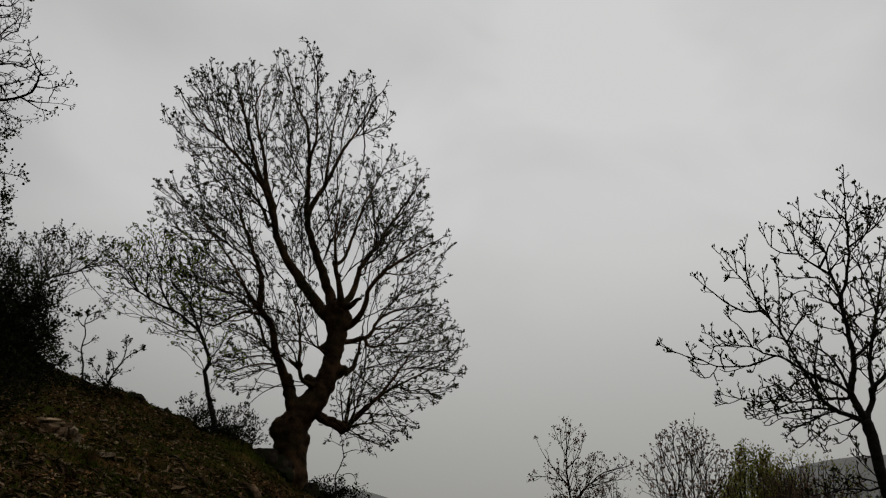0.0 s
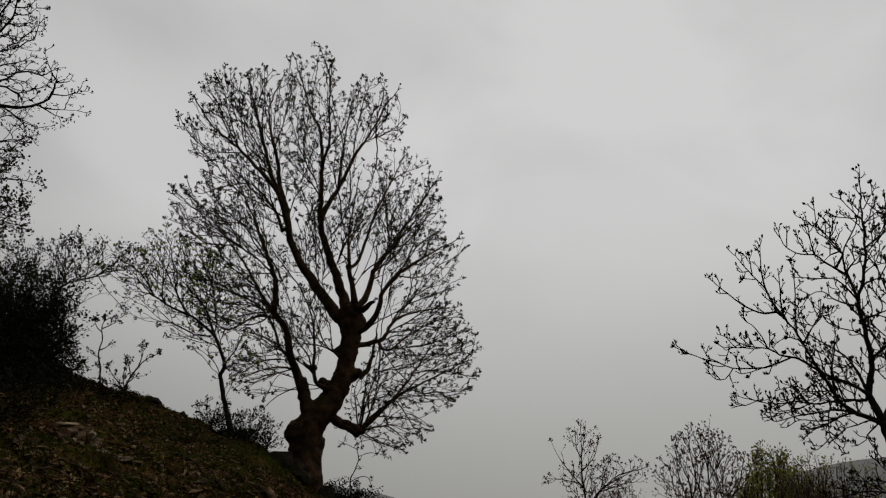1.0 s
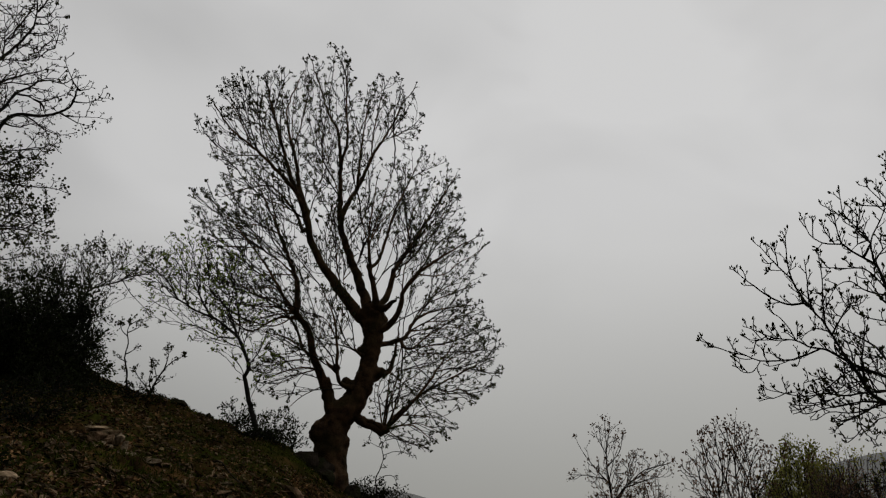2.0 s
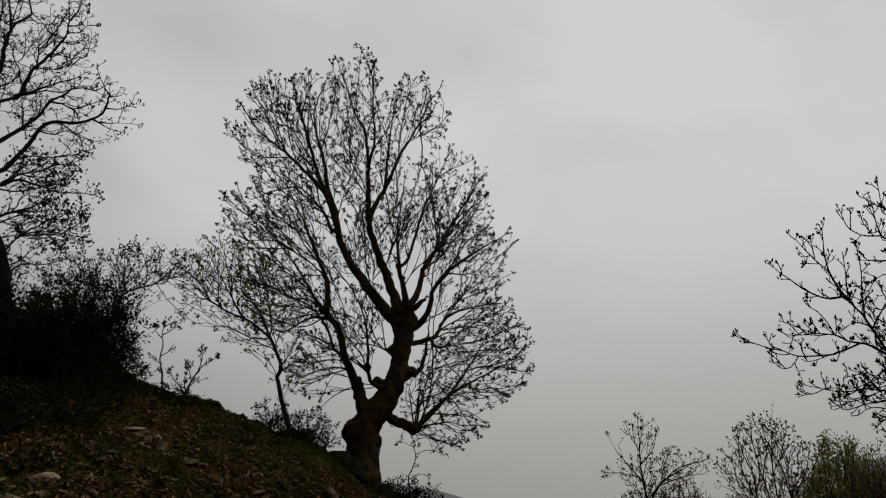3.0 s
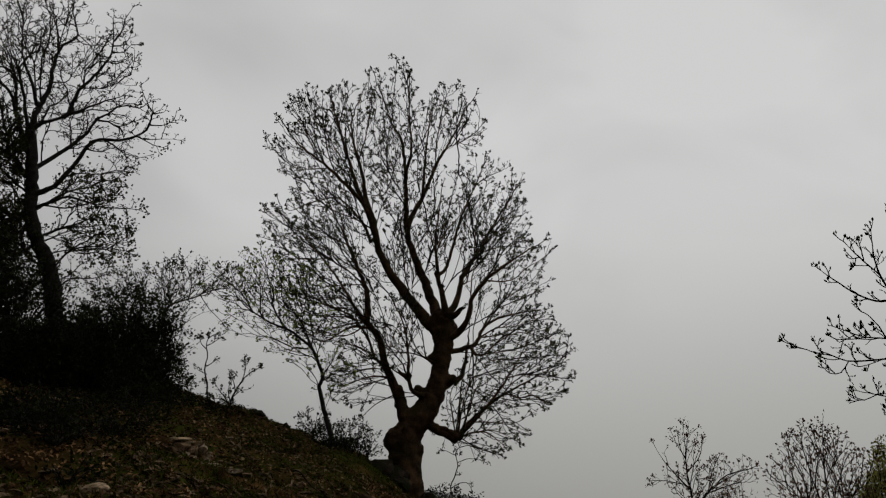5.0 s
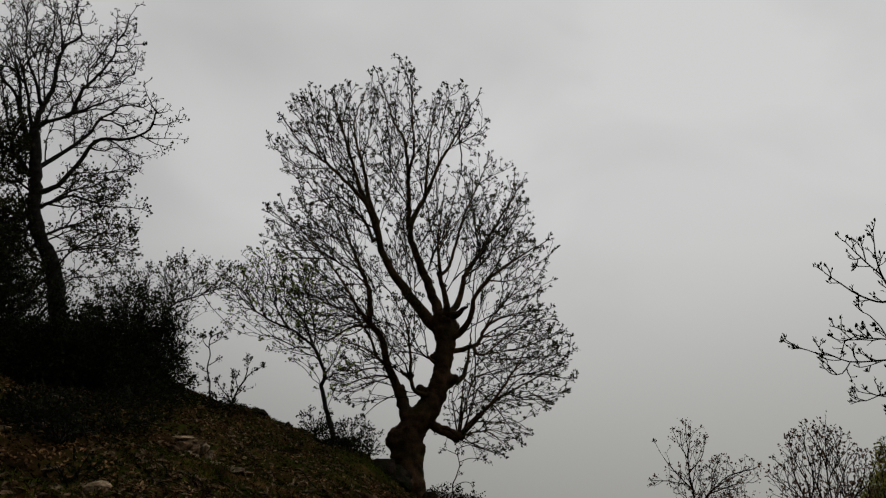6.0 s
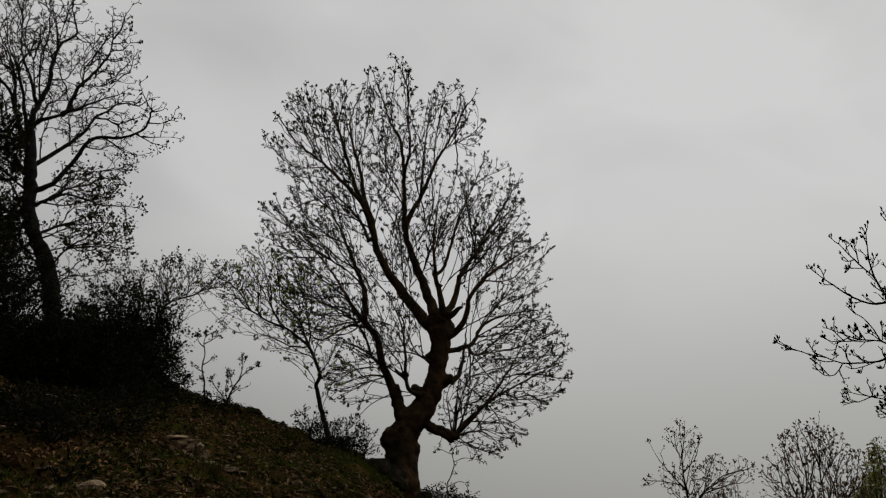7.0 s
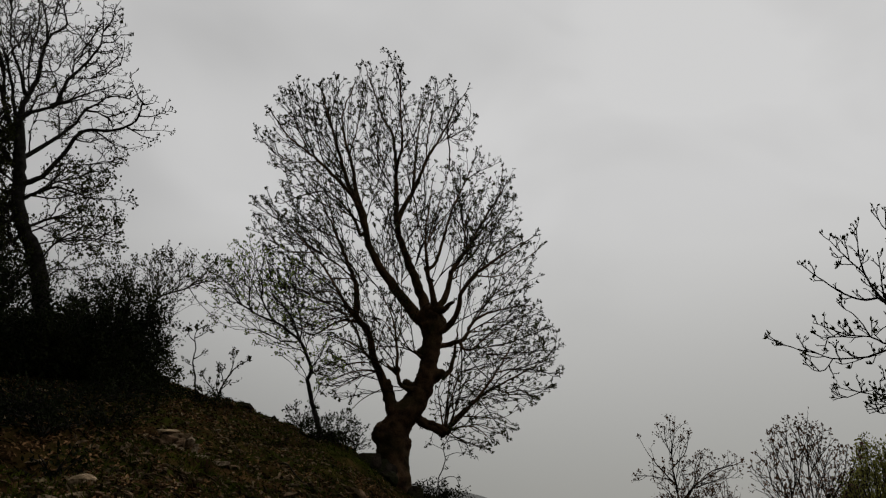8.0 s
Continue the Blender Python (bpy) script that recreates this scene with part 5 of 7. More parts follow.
    wood.limb([(-0.25, 0.00, 0.86), (0.10, 0.13, 1.11), (0.26, 0.27, 1.41), (0.53, 0.40, 1.62)], 0.015, 0.006)
    wood.limb([(-0.19, 0.00, 0.62), (0.11, -0.17, 0.94), (0.47, -0.33, 0.97), (0.77, -0.50, 1.08)], 0.018, 0.006)
    lobes.append((0.12, -0.00, 4.35, 1.04, 0.86, 0.99))
    lobes.append((-0.63, -0.00, 5.80, 1.02, 0.99, 1.30))
    lobes.append((0.17, -0.40, 6.21, 0.39, 0.40, 0.56))
    lobes.append((-1.48, -0.00, 5.01, 1.10, 1.29, 1.93))
    lobes.append((-2.23, -0.00, 3.65, 0.91, 1.14, 1.77))
    lobes.append((0.08, -0.20, 2.55, 0.87, 0.62, 0.60))
    lobes.append((0.25, 0.20, 1.69, 1.04, 0.72, 0.65))
    lobes.append((-1.19, -0.00, 1.47, 1.02, 0.85, 0.99))
    lobes.append((-1.41, 0.00, 6.75, 0.94, 0.76, 0.84))
    lobes.append((0.91, -0.40, 4.39, 0.61, 0.53, 0.64))
    lobes.append((0.42, 0.20, 5.71, 0.46, 0.56, 0.85))
    lobes.append((0.90, 0.00, 2.21, 0.48, 0.41, 0.49))
    lobes.append((0.42, 0.10, 3.44, 0.65, 0.52, 0.58))
    lobes.append((0.16, 0.30, 2.91, 0.91, 0.65, 0.62))
    lobes.append((0.45, -0.30, 1.67, 0.92, 0.66, 0.63))
    lobes.append((0.72, -0.00, 2.42, 0.53, 0.49, 0.61))
    lobes.append((-0.37, -0.00, 0.85, 0.86, 0.60, 0.55))
    dense = [(-1.36, 0, 3.35, 0.5, 0.8, 0.6), (-1.36, 0.2, 1.9, 0.6, 0.8, 0.6), (-1.2, -0.2, 1.25, 0.6, 0.8, 0.5)]
    wood.shoots(lobes, 70, 0.5, 1.4, 0.012, skip=(0,), apart=0.25, centre=(-0.4, 0, 1.5), bend=0.5, along=0.4, kink=0.03)
    wood.shoots(dense, 300, 0.3, 1.0, 0.012, skip=(0,), apart=0.15, bend=0.6, along=0.3, kink=0.03)
    lobes += dense
    wood.ramify(lobes, ((0.22, 0.35, 0.9, 45, 0.012), (0.16, 0.16, 0.4, 48, 0.009), (0.18, 0.07, 0.16, 52, 0.006)), skip=(0,), crowd=0.15, most=6, kink=0.24, fill=0.65, free=0.2)
    wood.finish(tip=0.0062, power=2.8)
    wood.build(tree, BARK_GREY, TWIG)
    wood.leaves(tree, LEAF_BUD, 0.046, each=1.2, most=1, spread=0.012, slim=0.55)
    wood.leaves(tree, LEAF_BUD, 0.055, each=1.1, most=3, spread=0.05, slim=0.85, where=lambda p, g: p[2] < 3.3 + g.normal(0, 0.4))
    wood.leaves(tree, LEAF_BUD, 0.055, each=2.0, most=3, spread=0.05, slim=0.8, seed=6, where=lambda p, g: p[0] < -0.85 and p[2] < 3.7 + g.normal(0, 0.3))


side_tree()


def near_tree():
    tree = thing("budding_tree", (4.46, 7.82, 1.82), 29.68, "young budding tree with dark branches and upright buds", "tree")
    wood, lobes = Wood(41, 0.075), []
    wood.limb([(0.22, 0, -2.3), (0.14, 0, -1.2), (0.06, 0, -0.5), (0.02, 0, -0.1)], 0.055, 0.042)
    wood.limb([(-0.01, 0.00, -0.08), (0.01, -0.00, 0.08), (0.00, -0.00, 0.33), (-0.01, -0.00, 0.60), (-0.03, 0.00, 0.78), (-0.05, -0.00, 0.88)], 0.041, 0.055)
    wood.limb([(-0.05, -0.00, 0.85), (-0.15, -0.05, 0.91), (-0.27, -0.09, 0.96), (-0.36, -0.14, 1.03), (-0.42, -0.18, 1.11), (-0.47, -0.23, 1.24), (-0.52, -0.27, 1.38), (-0.57, -0.32, 1.49), (-0.64, -0.36, 1.70), (-0.70, -0.41, 1.86), (-0.78, -0.45, 1.99), (-0.84, -0.50, 2.06)], 0.030, 0.007)
    wood.limb([(-0.83, -0.50, 2.05), (-0.95, -0.53, 2.04), (-1.06, -0.57, 2.08), (-1.19, -0.60, 2.19), (-1.28, -0.63, 2.29), (-1.35, -0.67, 2.36), (-1.41, -0.70, 2.44)], 0.014, 0.004)
    wood.limb([(-0.77, -0.40, 1.99), (-0.87, -0.34, 2.19), (-0.93, -0.28, 2.39), (-1.02, -0.22, 2.54), (-1.13, -0.16, 2.73), (-1.22, -0.10, 2.91)], 0.015, 0.004)
    wood.limb([(-0.93, -0.30, 2.39), (-0.94, -0.33, 2.58), (-0.92, -0.37, 2.73), (-0.90, -0.40, 2.87)], 0.010, 0.004)
    wood.limb([(-0.75, -0.40, 1.93), (-0.78, -0.47, 2.08), (-0.76, -0.53, 2.26), (-0.74, -0.60, 2.43)], 0.011, 0.004)
    wood.limb([(-0.68, -0.40, 1.83), (-0.67, -0.27, 2.08), (-0.64, -0.13, 2.38), (-0.64, 0.00, 2.66)], 0.011, 0.004)
    wood.limb([(-0.63, -0.40, 1.70), (-0.52, -0.23, 1.91), (-0.45, -0.07, 2.04), (-0.34, 0.10, 2.10)], 0.010, 0.004)
    wood.limb([(-0.05, -0.00, 0.87), (-0.09, 0.02, 1.02), (-0.13, 0.04, 1.17), (-0.08, 0.05, 1.35), (-0.04, 0.07, 1.54), (-0.04, 0.09, 1.79), (-0.05, 0.11, 2.02), (-0.05, 0.13, 2.23), (0.04, 0.15, 2.45), (0.13, 0.16, 2.81), (0.18, 0.18, 3.32), (0.24, 0.20, 3.76)], 0.041, 0.004)
    wood.limb([(-0.05, 0.10, 2.21), (-0.07, 0.04, 2.37), (-0.10, -0.01, 2.52), (-0.11, -0.07, 2.59), (-0.10, -0.13, 2.70), (-0.02, -0.19, 2.83), (0.08, -0.24, 2.97), (0.14, -0.30, 3.10)], 0.019, 0.004)
    wood.limb([(-0.11, 0.10, 2.53), (-0.20, 0.04, 2.60), (-0.30, -0.01, 2.69), (-0.38, -0.07, 2.77), (-0.51, -0.13, 2.78), (-0.60, -0.19, 2.82), (-0.67, -0.24, 2.90), (-0.69, -0.30, 3.03)], 0.014, 0.004)
    wood.limb([(-0.38, -0.10, 2.76), (-0.40, 0.00, 3.00), (-0.40, 0.10, 3.22), (-0.47, 0.20, 3.35)], 0.009, 0.004)
    wood.limb([(-0.10, 0.10, 2.77), (-0.16, 0.20, 2.94), (-0.24, 0.30, 3.12), (-0.31, 0.40, 3.31), (-0.31, 0.50, 3.58)], 0.012, 0.004)
    wood.limb([(-0.23, 0.10, 2.79), (-0.19, -0.05, 2.95), (-0.13, -0.20, 3.05)], 0.008, 0.004)
    wood.limb([(-0.10, 0.10, 2.56), (-0.00, 0.15, 2.69), (0.08, 0.20, 2.77)], 0.011, 0.004)
    wood.limb([(0.13, 0.20, 3.22), (0.07, 0.30, 3.38), (-0.01, 0.40, 3.57)], 0.008, 0.004)
    wood.limb([(0.15, 0.20, 3.11), (0.28, 0.07, 3.17), (0.37, -0.07, 3.17), (0.45, -0.20, 3.17)], 0.009, 0.004)
    wood.limb([(0.20, 0.20, 3.31), (0.29, 0.30, 3.48), (0.36, 0.40, 3.61)], 0.006, 0.004)
    wood.limb([(-0.06, -0.00, 2.13), (-0.18, 0.10, 2.20), (-0.29, 0.20, 2.30), (-0.39, 0.30, 2.43), (-0.53, 0.40, 2.44), (-0.64, 0.50, 2.34)], 0.011, 0.004)
    wood.limb([(-0.07, 0.00, 2.23), (-0.13, -0.13, 2.31), (-0.21, -0.25, 2.39), (-0.37, -0.37, 2.39), (-0.53, -0.50, 2.39)], 0.010, 0.004)
    wood.limb([(-0.03, 0.00, 0.86), (0.03, 0.07, 1.02), (0.08, 0.15, 1.17), (0.10, 0.22, 1.51), (0.18, 0.30, 1.78), (0.26, 0.37, 2.05), (0.31, 0.45, 2.22), (0.44, 0.52, 2.67), (0.61, 0.60, 3.16)], 0.032, 0.004)
    wood.limb([(0.27, 0.30, 2.06), (0.25, 0.25, 2.28), (0.22, 0.20, 2.47), (0.19, 0.15, 2.63), (0.11, 0.10, 2.72)], 0.014, 0.004)
    wood.limb([(0.06, 0.10, 2.40), (0.20, 0.30, 2.49), (0.34, 0.50, 2.50)], 0.009, 0.004)
    wood.limb([(0.12, 0.10, 2.80), (0.28, -0.07, 2.85), (0.43, -0.23, 2.90), (0.53, -0.40, 2.97)], 0.011, 0.004)
    wood.limb([(-0.05, 0.10, 1.99), (0.10, -0.03, 2.00), (0.24, -0.17, 2.01), (0.37, -0.30, 1.99)], 0.012, 0.004)
    wood.limb([(-0.03, -0.00, 1.54), (0.11, -0.18, 1.61), (0.23, -0.35, 1.69), (0.35, -0.53, 1.74), (0.48, -0.70, 1.84)], 0.018, 0.004)
    wood.limb([(-0.12, -0.00, 1.14), (-0.22, -0.05, 1.24), (-0.37, -0.10, 1.32), (-0.49, -0.15, 1.39), (-0.60, -0.20, 1.47), (-0.70, -0.25, 1.55), (-0.78, -0.30, 1.58), (-0.91, -0.35, 1.52), (-1.13, -0.40, 1.48), (-1.38, -0.45, 1.50), (-1.50, -0.50, 1.56), (-1.67, -0.55, 1.62), (-1.85, -0.60, 1.72)], 0.019, 0.004)
    wood.limb([(-0.78, -0.30, 1.58), (-0.90, -0.26, 1.63), (-1.01, -0.22, 1.72), (-1.22, -0.18, 1.78), (-1.37, -0.14, 1.88), (-1.51, -0.10, 1.97)], 0.011, 0.004)
    wood.limb([(-1.00, -0.30, 1.70), (-1.04, -0.33, 1.83), (-1.11, -0.37, 1.96), (-1.16, -0.40, 2.00)], 0.008, 0.004)
    wood.limb([(-1.18, -0.30, 1.75), (-1.32, -0.35, 1.74), (-1.45, -0.40, 1.75)], 0.006, 0.004)
    wood.limb([(-1.36, -0.50, 1.49), (-1.47, -0.43, 1.39), (-1.58, -0.37, 1.41), (-1.64, -0.30, 1.48)], 0.006, 0.004)
    wood.limb([(-1.01, -0.50, 1.47), (-0.91, -0.57, 1.48), (-1.17, -0.63, 1.40), (-1.26, -0.70, 1.38)], 0.006, 0.004)
    wood.limb([(-0.13, 0.00, 1.17), (-0.18, 0.08, 1.37), (-0.24, 0.17, 1.55), (-0.33, 0.25, 1.69), (-0.49, 0.33, 1.84), (-0.64, 0.42, 2.01), (-0.70, 0.50, 2.21)], 0.019, 0.004)
    wood.limb([(-0.37, 0.00, 1.33), (-0.54, 0.07, 1.38), (-0.67, 0.15, 1.34), (-0.81, 0.22, 1.26), (-0.95, 0.30, 1.22)], 0.012, 0.004)
    wood.limb([(-0.17, 0.10, 1.12), (-0.34, 0.19, 1.15), (-0.51, 0.27, 1.16), (-0.69, 0.36, 1.16), (-0.90, 0.44, 1.22), (-1.13, 0.53, 1.22), (-1.39, 0.61, 1.31), (-1.53, 0.70, 1.37)], 0.015, 0.004)
    wood.limb([(-1.31, 0.50, 1.27), (-1.43, 0.40, 1.21), (-1.51, 0.30, 1.22)], 0.006, 0.004)
    wood.limb([(-1.08, 0.40, 1.21), (-1.09, 0.47, 1.36), (-0.98, 0.53, 1.39), (-0.91, 0.60, 1.43)], 0.006, 0.004)
    wood.limb([(-0.36, -0.00, 1.01), (-0.50, -0.08, 1.02), (-0.67, -0.16, 0.99), (-0.86, -0.24, 0.96), (-1.03, -0.32, 0.91), (-1.07, -0.40, 0.92)], 0.011, 0.004)
    wood.limb([(-0.74, 0.20, 1.14), (-0.88, 0.30, 1.10), (-1.04, 0.40, 1.09), (-1.20, 0.50, 1.12)], 0.008, 0.004)
    wood.limb([(-0.35, -0.00, 0.98), (-0.50, 0.10, 0.95), (-0.68, 0.20, 0.95), (-0.86, 0.30, 0.99), (-1.02, 0.40, 0.93)], 0.010, 0.004)
    wood.limb([(-0.41, 0.00, 0.97), (-0.53, -0.10, 0.89), (-0.66, -0.20, 0.84), (-0.72, -0.30, 0.78)], 0.008, 0.004)
    wood.limb([(-0.50, 0.10, 1.13), (-0.55, -0.00, 0.96), (-0.56, -0.10, 0.74), (-0.46, -0.20, 0.61)], 0.008, 0.004)
    wood.limb([(-0.57, 0.00, 0.75), (-0.66, 0.10, 0.68), (-0.75, 0.20, 0.69)], 0.005, 0.004)
    wood.limb([(-0.06, -0.00, 0.87), (-0.18, -0.12, 0.88), (-0.28, -0.25, 0.83), (-0.39, -0.38, 0.79), (-0.47, -0.50, 0.70)], 0.010, 0.004)
    wood.limb([(-0.11, 0.00, 0.85), (-0.22, 0.13, 0.77), (-0.25, 0.27, 0.73), (-0.34, 0.40, 0.69)], 0.008, 0.004)
    wood.limb([(-0.44, -0.10, 1.15), (-0.43, -0.27, 1.36), (-0.36, -0.43, 1.56), (-0.31, -0.60, 1.70)], 0.011, 0.004)
    wood.limb([(-0.26, -0.00, 0.98), (-0.27, 0.15, 1.17), (-0.31, 0.30, 1.32)], 0.011, 0.004)
    wood.limb([(0.06, 0.00, 1.18), (0.37, 0.10, 1.47), (0.71, 0.20, 1.88), (1.11, 0.30, 2.29)], 0.027, 0.004)
    wood.limb([(0.01, -0.00, 0.22), (-0.13, -0.15, 0.17), (-0.32, -0.30, 0.18), (-0.52, -0.45, 0.14), (-0.61, -0.60, 0.11)], 0.014, 0.004)
    wood.limb([(0.02, -0.00, 0.44), (-0.07, 0.10, 0.51), (-0.14, 0.20, 0.54), (-0.18, 0.30, 0.63)], 0.008, 0.004)
    wood.limb([(-0.04, -0.00, 0.30), (-0.13, -0.15, 0.40), (-0.18, -0.30, 0.47)], 0.006, 0.004)
    wood.limb([(-0.05, 0.11, 2.02), (-0.12, 0.18, 2.15), (-0.19, 0.24, 2.35), (-0.24, 0.31, 2.48)], 0.007, 0.004)
    wood.limb([(-0.04, 0.09, 1.79), (-0.15, 0.02, 1.86), (-0.28, -0.04, 1.90), (-0.35, -0.11, 1.98)], 0.007, 0.004)
    wood.limb([(-0.05, 0.07, 1.50), (0.07, 0.17, 1.61), (0.20, 0.27, 1.64)], 0.007, 0.004)
    wood.limb([(0.18, 0.30, 1.78), (0.09, 0.20, 1.87), (0.04, 0.10, 1.95)], 0.007, 0.004)
    wood.limb([(0.26, 0.37, 2.05), (0.35, 0.47, 2.19), (0.45, 0.57, 2.34)], 0.007, 0.004)
    wood.limb([(0.11, 0.10, 2.72), (0.24, 0.17, 2.87), (0.36, 0.23, 3.04), (0.37, 0.30, 3.24)], 0.007, 0.004)
    wood.limb([(0.06, 0.15, 2.52), (0.17, 0.09, 2.58), (0.31, 0.02, 2.57), (0.44, -0.05, 2.56)], 0.007, 0.004)
    wood.limb([(0.06, 0.00, 1.18), (0.17, 0.10, 1.28), (0.29, 0.20, 1.34)], 0.007, 0.004)
    wood.limb([(-0.53, -0.28, 1.40), (-0.63, -0.35, 1.49), (-0.63, -0.41, 1.60), (-0.58, -0.48, 1.71)], 0.007, 0.004)
    wood.limb([(-0.46, -0.22, 1.21), (-0.55, -0.15, 1.21), (-0.70, -0.09, 1.23), (-0.83, -0.02, 1.19)], 0.007, 0.004)
    wood.limb([(-0.38, -0.16, 1.06), (-0.53, -0.26, 1.10), (-0.63, -0.36, 1.16)], 0.007, 0.004)
    wood.limb([(-0.24, 0.17, 1.55), (-0.34, 0.24, 1.51), (-0.42, 0.30, 1.59), (-0.49, 0.37, 1.71)], 0.007, 0.004)
    wood.limb([(-0.61, -0.34, 1.62), (-0.67, -0.41, 1.73), (-0.77, -0.48, 1.76), (-0.85, -0.54, 1.72)], 0.007, 0.004)
    wood.limb([(-0.17, -0.18, 0.17), (-0.31, -0.08, 0.28), (-0.42, 0.02, 0.31)], 0.007, 0.004)
    wood.limb([(0.01, -0.00, 0.22), (-0.11, -0.07, 0.27), (-0.26, -0.13, 0.30), (-0.37, -0.20, 0.22)], 0.007, 0.004)
    lobes.append((0.20, -0.00, 3.24, 0.17, 0.24, 0.39))
    lobes.append((-0.42, -0.20, 2.94, 0.27, 0.24, 0.28))
    lobes.append((-0.93, -0.10, 2.68, 0.27, 0.23, 0.27))
    lobes.append((-0.08, 0.20, 3.02, 0.27, 0.27, 0.36))
    lobes.append((-1.25, 0.20, 2.32, 0.30, 0.22, 0.22))
    lobes.append((-0.65, 0.00, 1.95, 0.36, 0.30, 0.34))
    lobes.append((-1.39, -0.20, 1.70, 0.38, 0.25, 0.20))
    lobes.append((-1.16, 0.30, 1.21, 0.38, 0.25, 0.22))
    lobes.append((0.56, -0.00, 2.50, 0.42, 0.52, 0.79))
    lobes.append((0.64, -0.00, 1.55, 0.50, 0.52, 0.73))
    lobes.append((-0.64, 0.00, 0.94, 0.29, 0.23, 0.25))
    lobes.append((-0.36, -0.30, 0.20, 0.31, 0.17, 0.09))
    lobes.append((0.21, -0.00, 1.72, 0.32, 0.41, 0.64))
    lobes.append((-0.49, -0.00, 1.48, 0.35, 0.31, 0.39))
    lobes.append((-1.66, -0.55, 1.64, 0.19, 0.13, 0.12))
    lobes.append((-1.74, -0.60, 1.68, 0.10, 0.07, 0.07))
    lobes.append((-1.54, -0.50, 1.46, 0.16, 0.11, 0.09))
    wood.ramify(lobes, ((0.10, 0.14, 0.36, 48, 0.006), (0.085, 0.06, 0.16, 50, 0.0045), (0.075, 0.03, 0.06, 50, 0.004)), skip=(0, 1), crowd=0.09, most=12, kink=0.14, rise=0.22, fill=1.25, free=0.1, first=0.06)
    wood.finish(tip=0.005, power=3.2)
    wood.build(tree, BARK_GREY, TWIG)
    wood.leaves(tree, LEAF_BUD, 0.044, each=1.35, most=0, spread=0.004, slim=0.5, lift=0.7, turn=0.45)


near_tree()


# ---- the trees and shrubs of the slope below ----
def valley_trees():
    tree = thing("bare_tree", (3.89, 23.68, -0.06), 9.33, "small bare tree with thin twigs on the slope below", "tree")
    wood, lobes = Wood(51, 0.12), []
    wood.limb([(0.05, 0, -1.6), (0.02, 0, -0.6), (0, 0, 0.1)], 0.12, 0.10)
    wood.limb([(-0.01, -0.00, -0.15), (0.06, 0.00, 1.54), (-0.02, -0.00, 2.82), (-0.07, 0.00, 3.49), (-0.02, -0.00, 4.34), (-0.02, -0.00, 4.94)], 0.074, 0.006)
    wood.limb([(-0.02, 0.00, 2.95), (-0.39, 0.20, 3.42), (-0.77, 0.40, 3.96), (-0.97, 0.60, 4.42)], 0.030, 0.005)
    wood.limb([(-0.05, 0.00, 3.49), (0.33, -0.30, 3.88), (0.48, -0.60, 4.34)], 0.022, 0.005)
    wood.limb([(0.06, -0.00, 2.33), (0.53, 0.17, 2.99), (1.16, 0.33, 3.33), (1.80, 0.50, 3.67)], 0.037, 0.005)
    lobes.append((-0.01, -0.00, 4.43, 0.55, 0.50, 0.63))
    lobes.append((-0.70, 0.00, 4.09, 0.46, 0.39, 0.45))
    lobes.append((1.06, 0.00, 3.31, 0.98, 0.70, 0.66))
    lobes.append((-0.40, 0.00, 3.16, 0.91, 0.61, 0.52))
    lobes.append((0.33, 0.00, 2.50, 1.42, 0.82, 0.51))
    wood.shoots(lobes, 60, 0.5, 1.4, 0.012, skip=(0,), apart=0.2, centre=(0, 0, 2), bend=0.45, tip=0.006)
    wood.ramify(lobes, ((0.3, 0.4, 1.0, 45, 0.011), (0.24, 0.2, 0.45, 48, 0.009), (0.26, 0.1, 0.22, 50, 0.007)), skip=(0,), crowd=0.2, most=6, kink=0.2, rise=0.18, free=0.12, fill=1.0)
    wood.finish(tip=0.006)
    wood.build(tree, BARK_GREY, TWIG)
    wood.leaves(tree, LEAF_RUST, 0.075, each=1.1, most=1)

    tree = thing("many_stemmed_tree", (6.59, 20.99, 0.12), 17.43, "bare many-stemmed tree on the slope below", "tree")
    wood, lobes = Wood(52, 0.12), []
    wood.limb([(0, 0, -1.6), (0, 0, -0.6), (0, 0, 0.1)], 0.14, 0.12)
    wood.limb([(-0.02, -0.00, -0.13), (-0.13, 0.20, 1.36), (-0.50, 0.40, 2.68), (-0.72, 0.60, 3.62)], 0.044, 0.005)
    wood.limb([(-0.02, -0.00, -0.13), (0.08, -0.17, 1.50), (-0.11, -0.33, 2.78), (-0.22, -0.50, 3.72)], 0.044, 0.005)
    wood.limb([(-0.00, -0.00, -0.13), (0.18, -0.00, 1.50), (0.20, -0.00, 2.94), (0.32, -0.00, 3.98), (0.42, -0.00, 4.41)], 0.044, 0.005)
    wood.limb([(0.05, -0.00, -0.13), (0.48, 0.17, 1.64), (0.55, 0.33, 2.80), (0.77, 0.50, 3.56)], 0.044, 0.005)
    wood.limb([(0.05, -0.00, -0.13), (0.67, -0.20, 1.50), (1.10, -0.40, 2.75), (1.46, -0.60, 3.44)], 0.044, 0.005)
    lobes.append((0.12, -0.00, 3.54, 0.85, 0.70, 0.79))
    lobes.append((-0.61, 0.00, 2.96, 0.63, 0.60, 0.78))
    lobes.append((0.73, -0.00, 3.08, 0.76, 0.62, 0.69))
    lobes.append((0.06, -0.00, 2.36, 1.36, 0.84, 0.61))
    lobes.append((1.37, -0.00, 3.06, 0.37, 0.39, 0.53))
    wood.shoots(lobes, 120, 0.6, 2.0, 0.012, skip=(0,), apart=0.2, centre=(0, 0, 1), bend=0.4, tip=0.006)
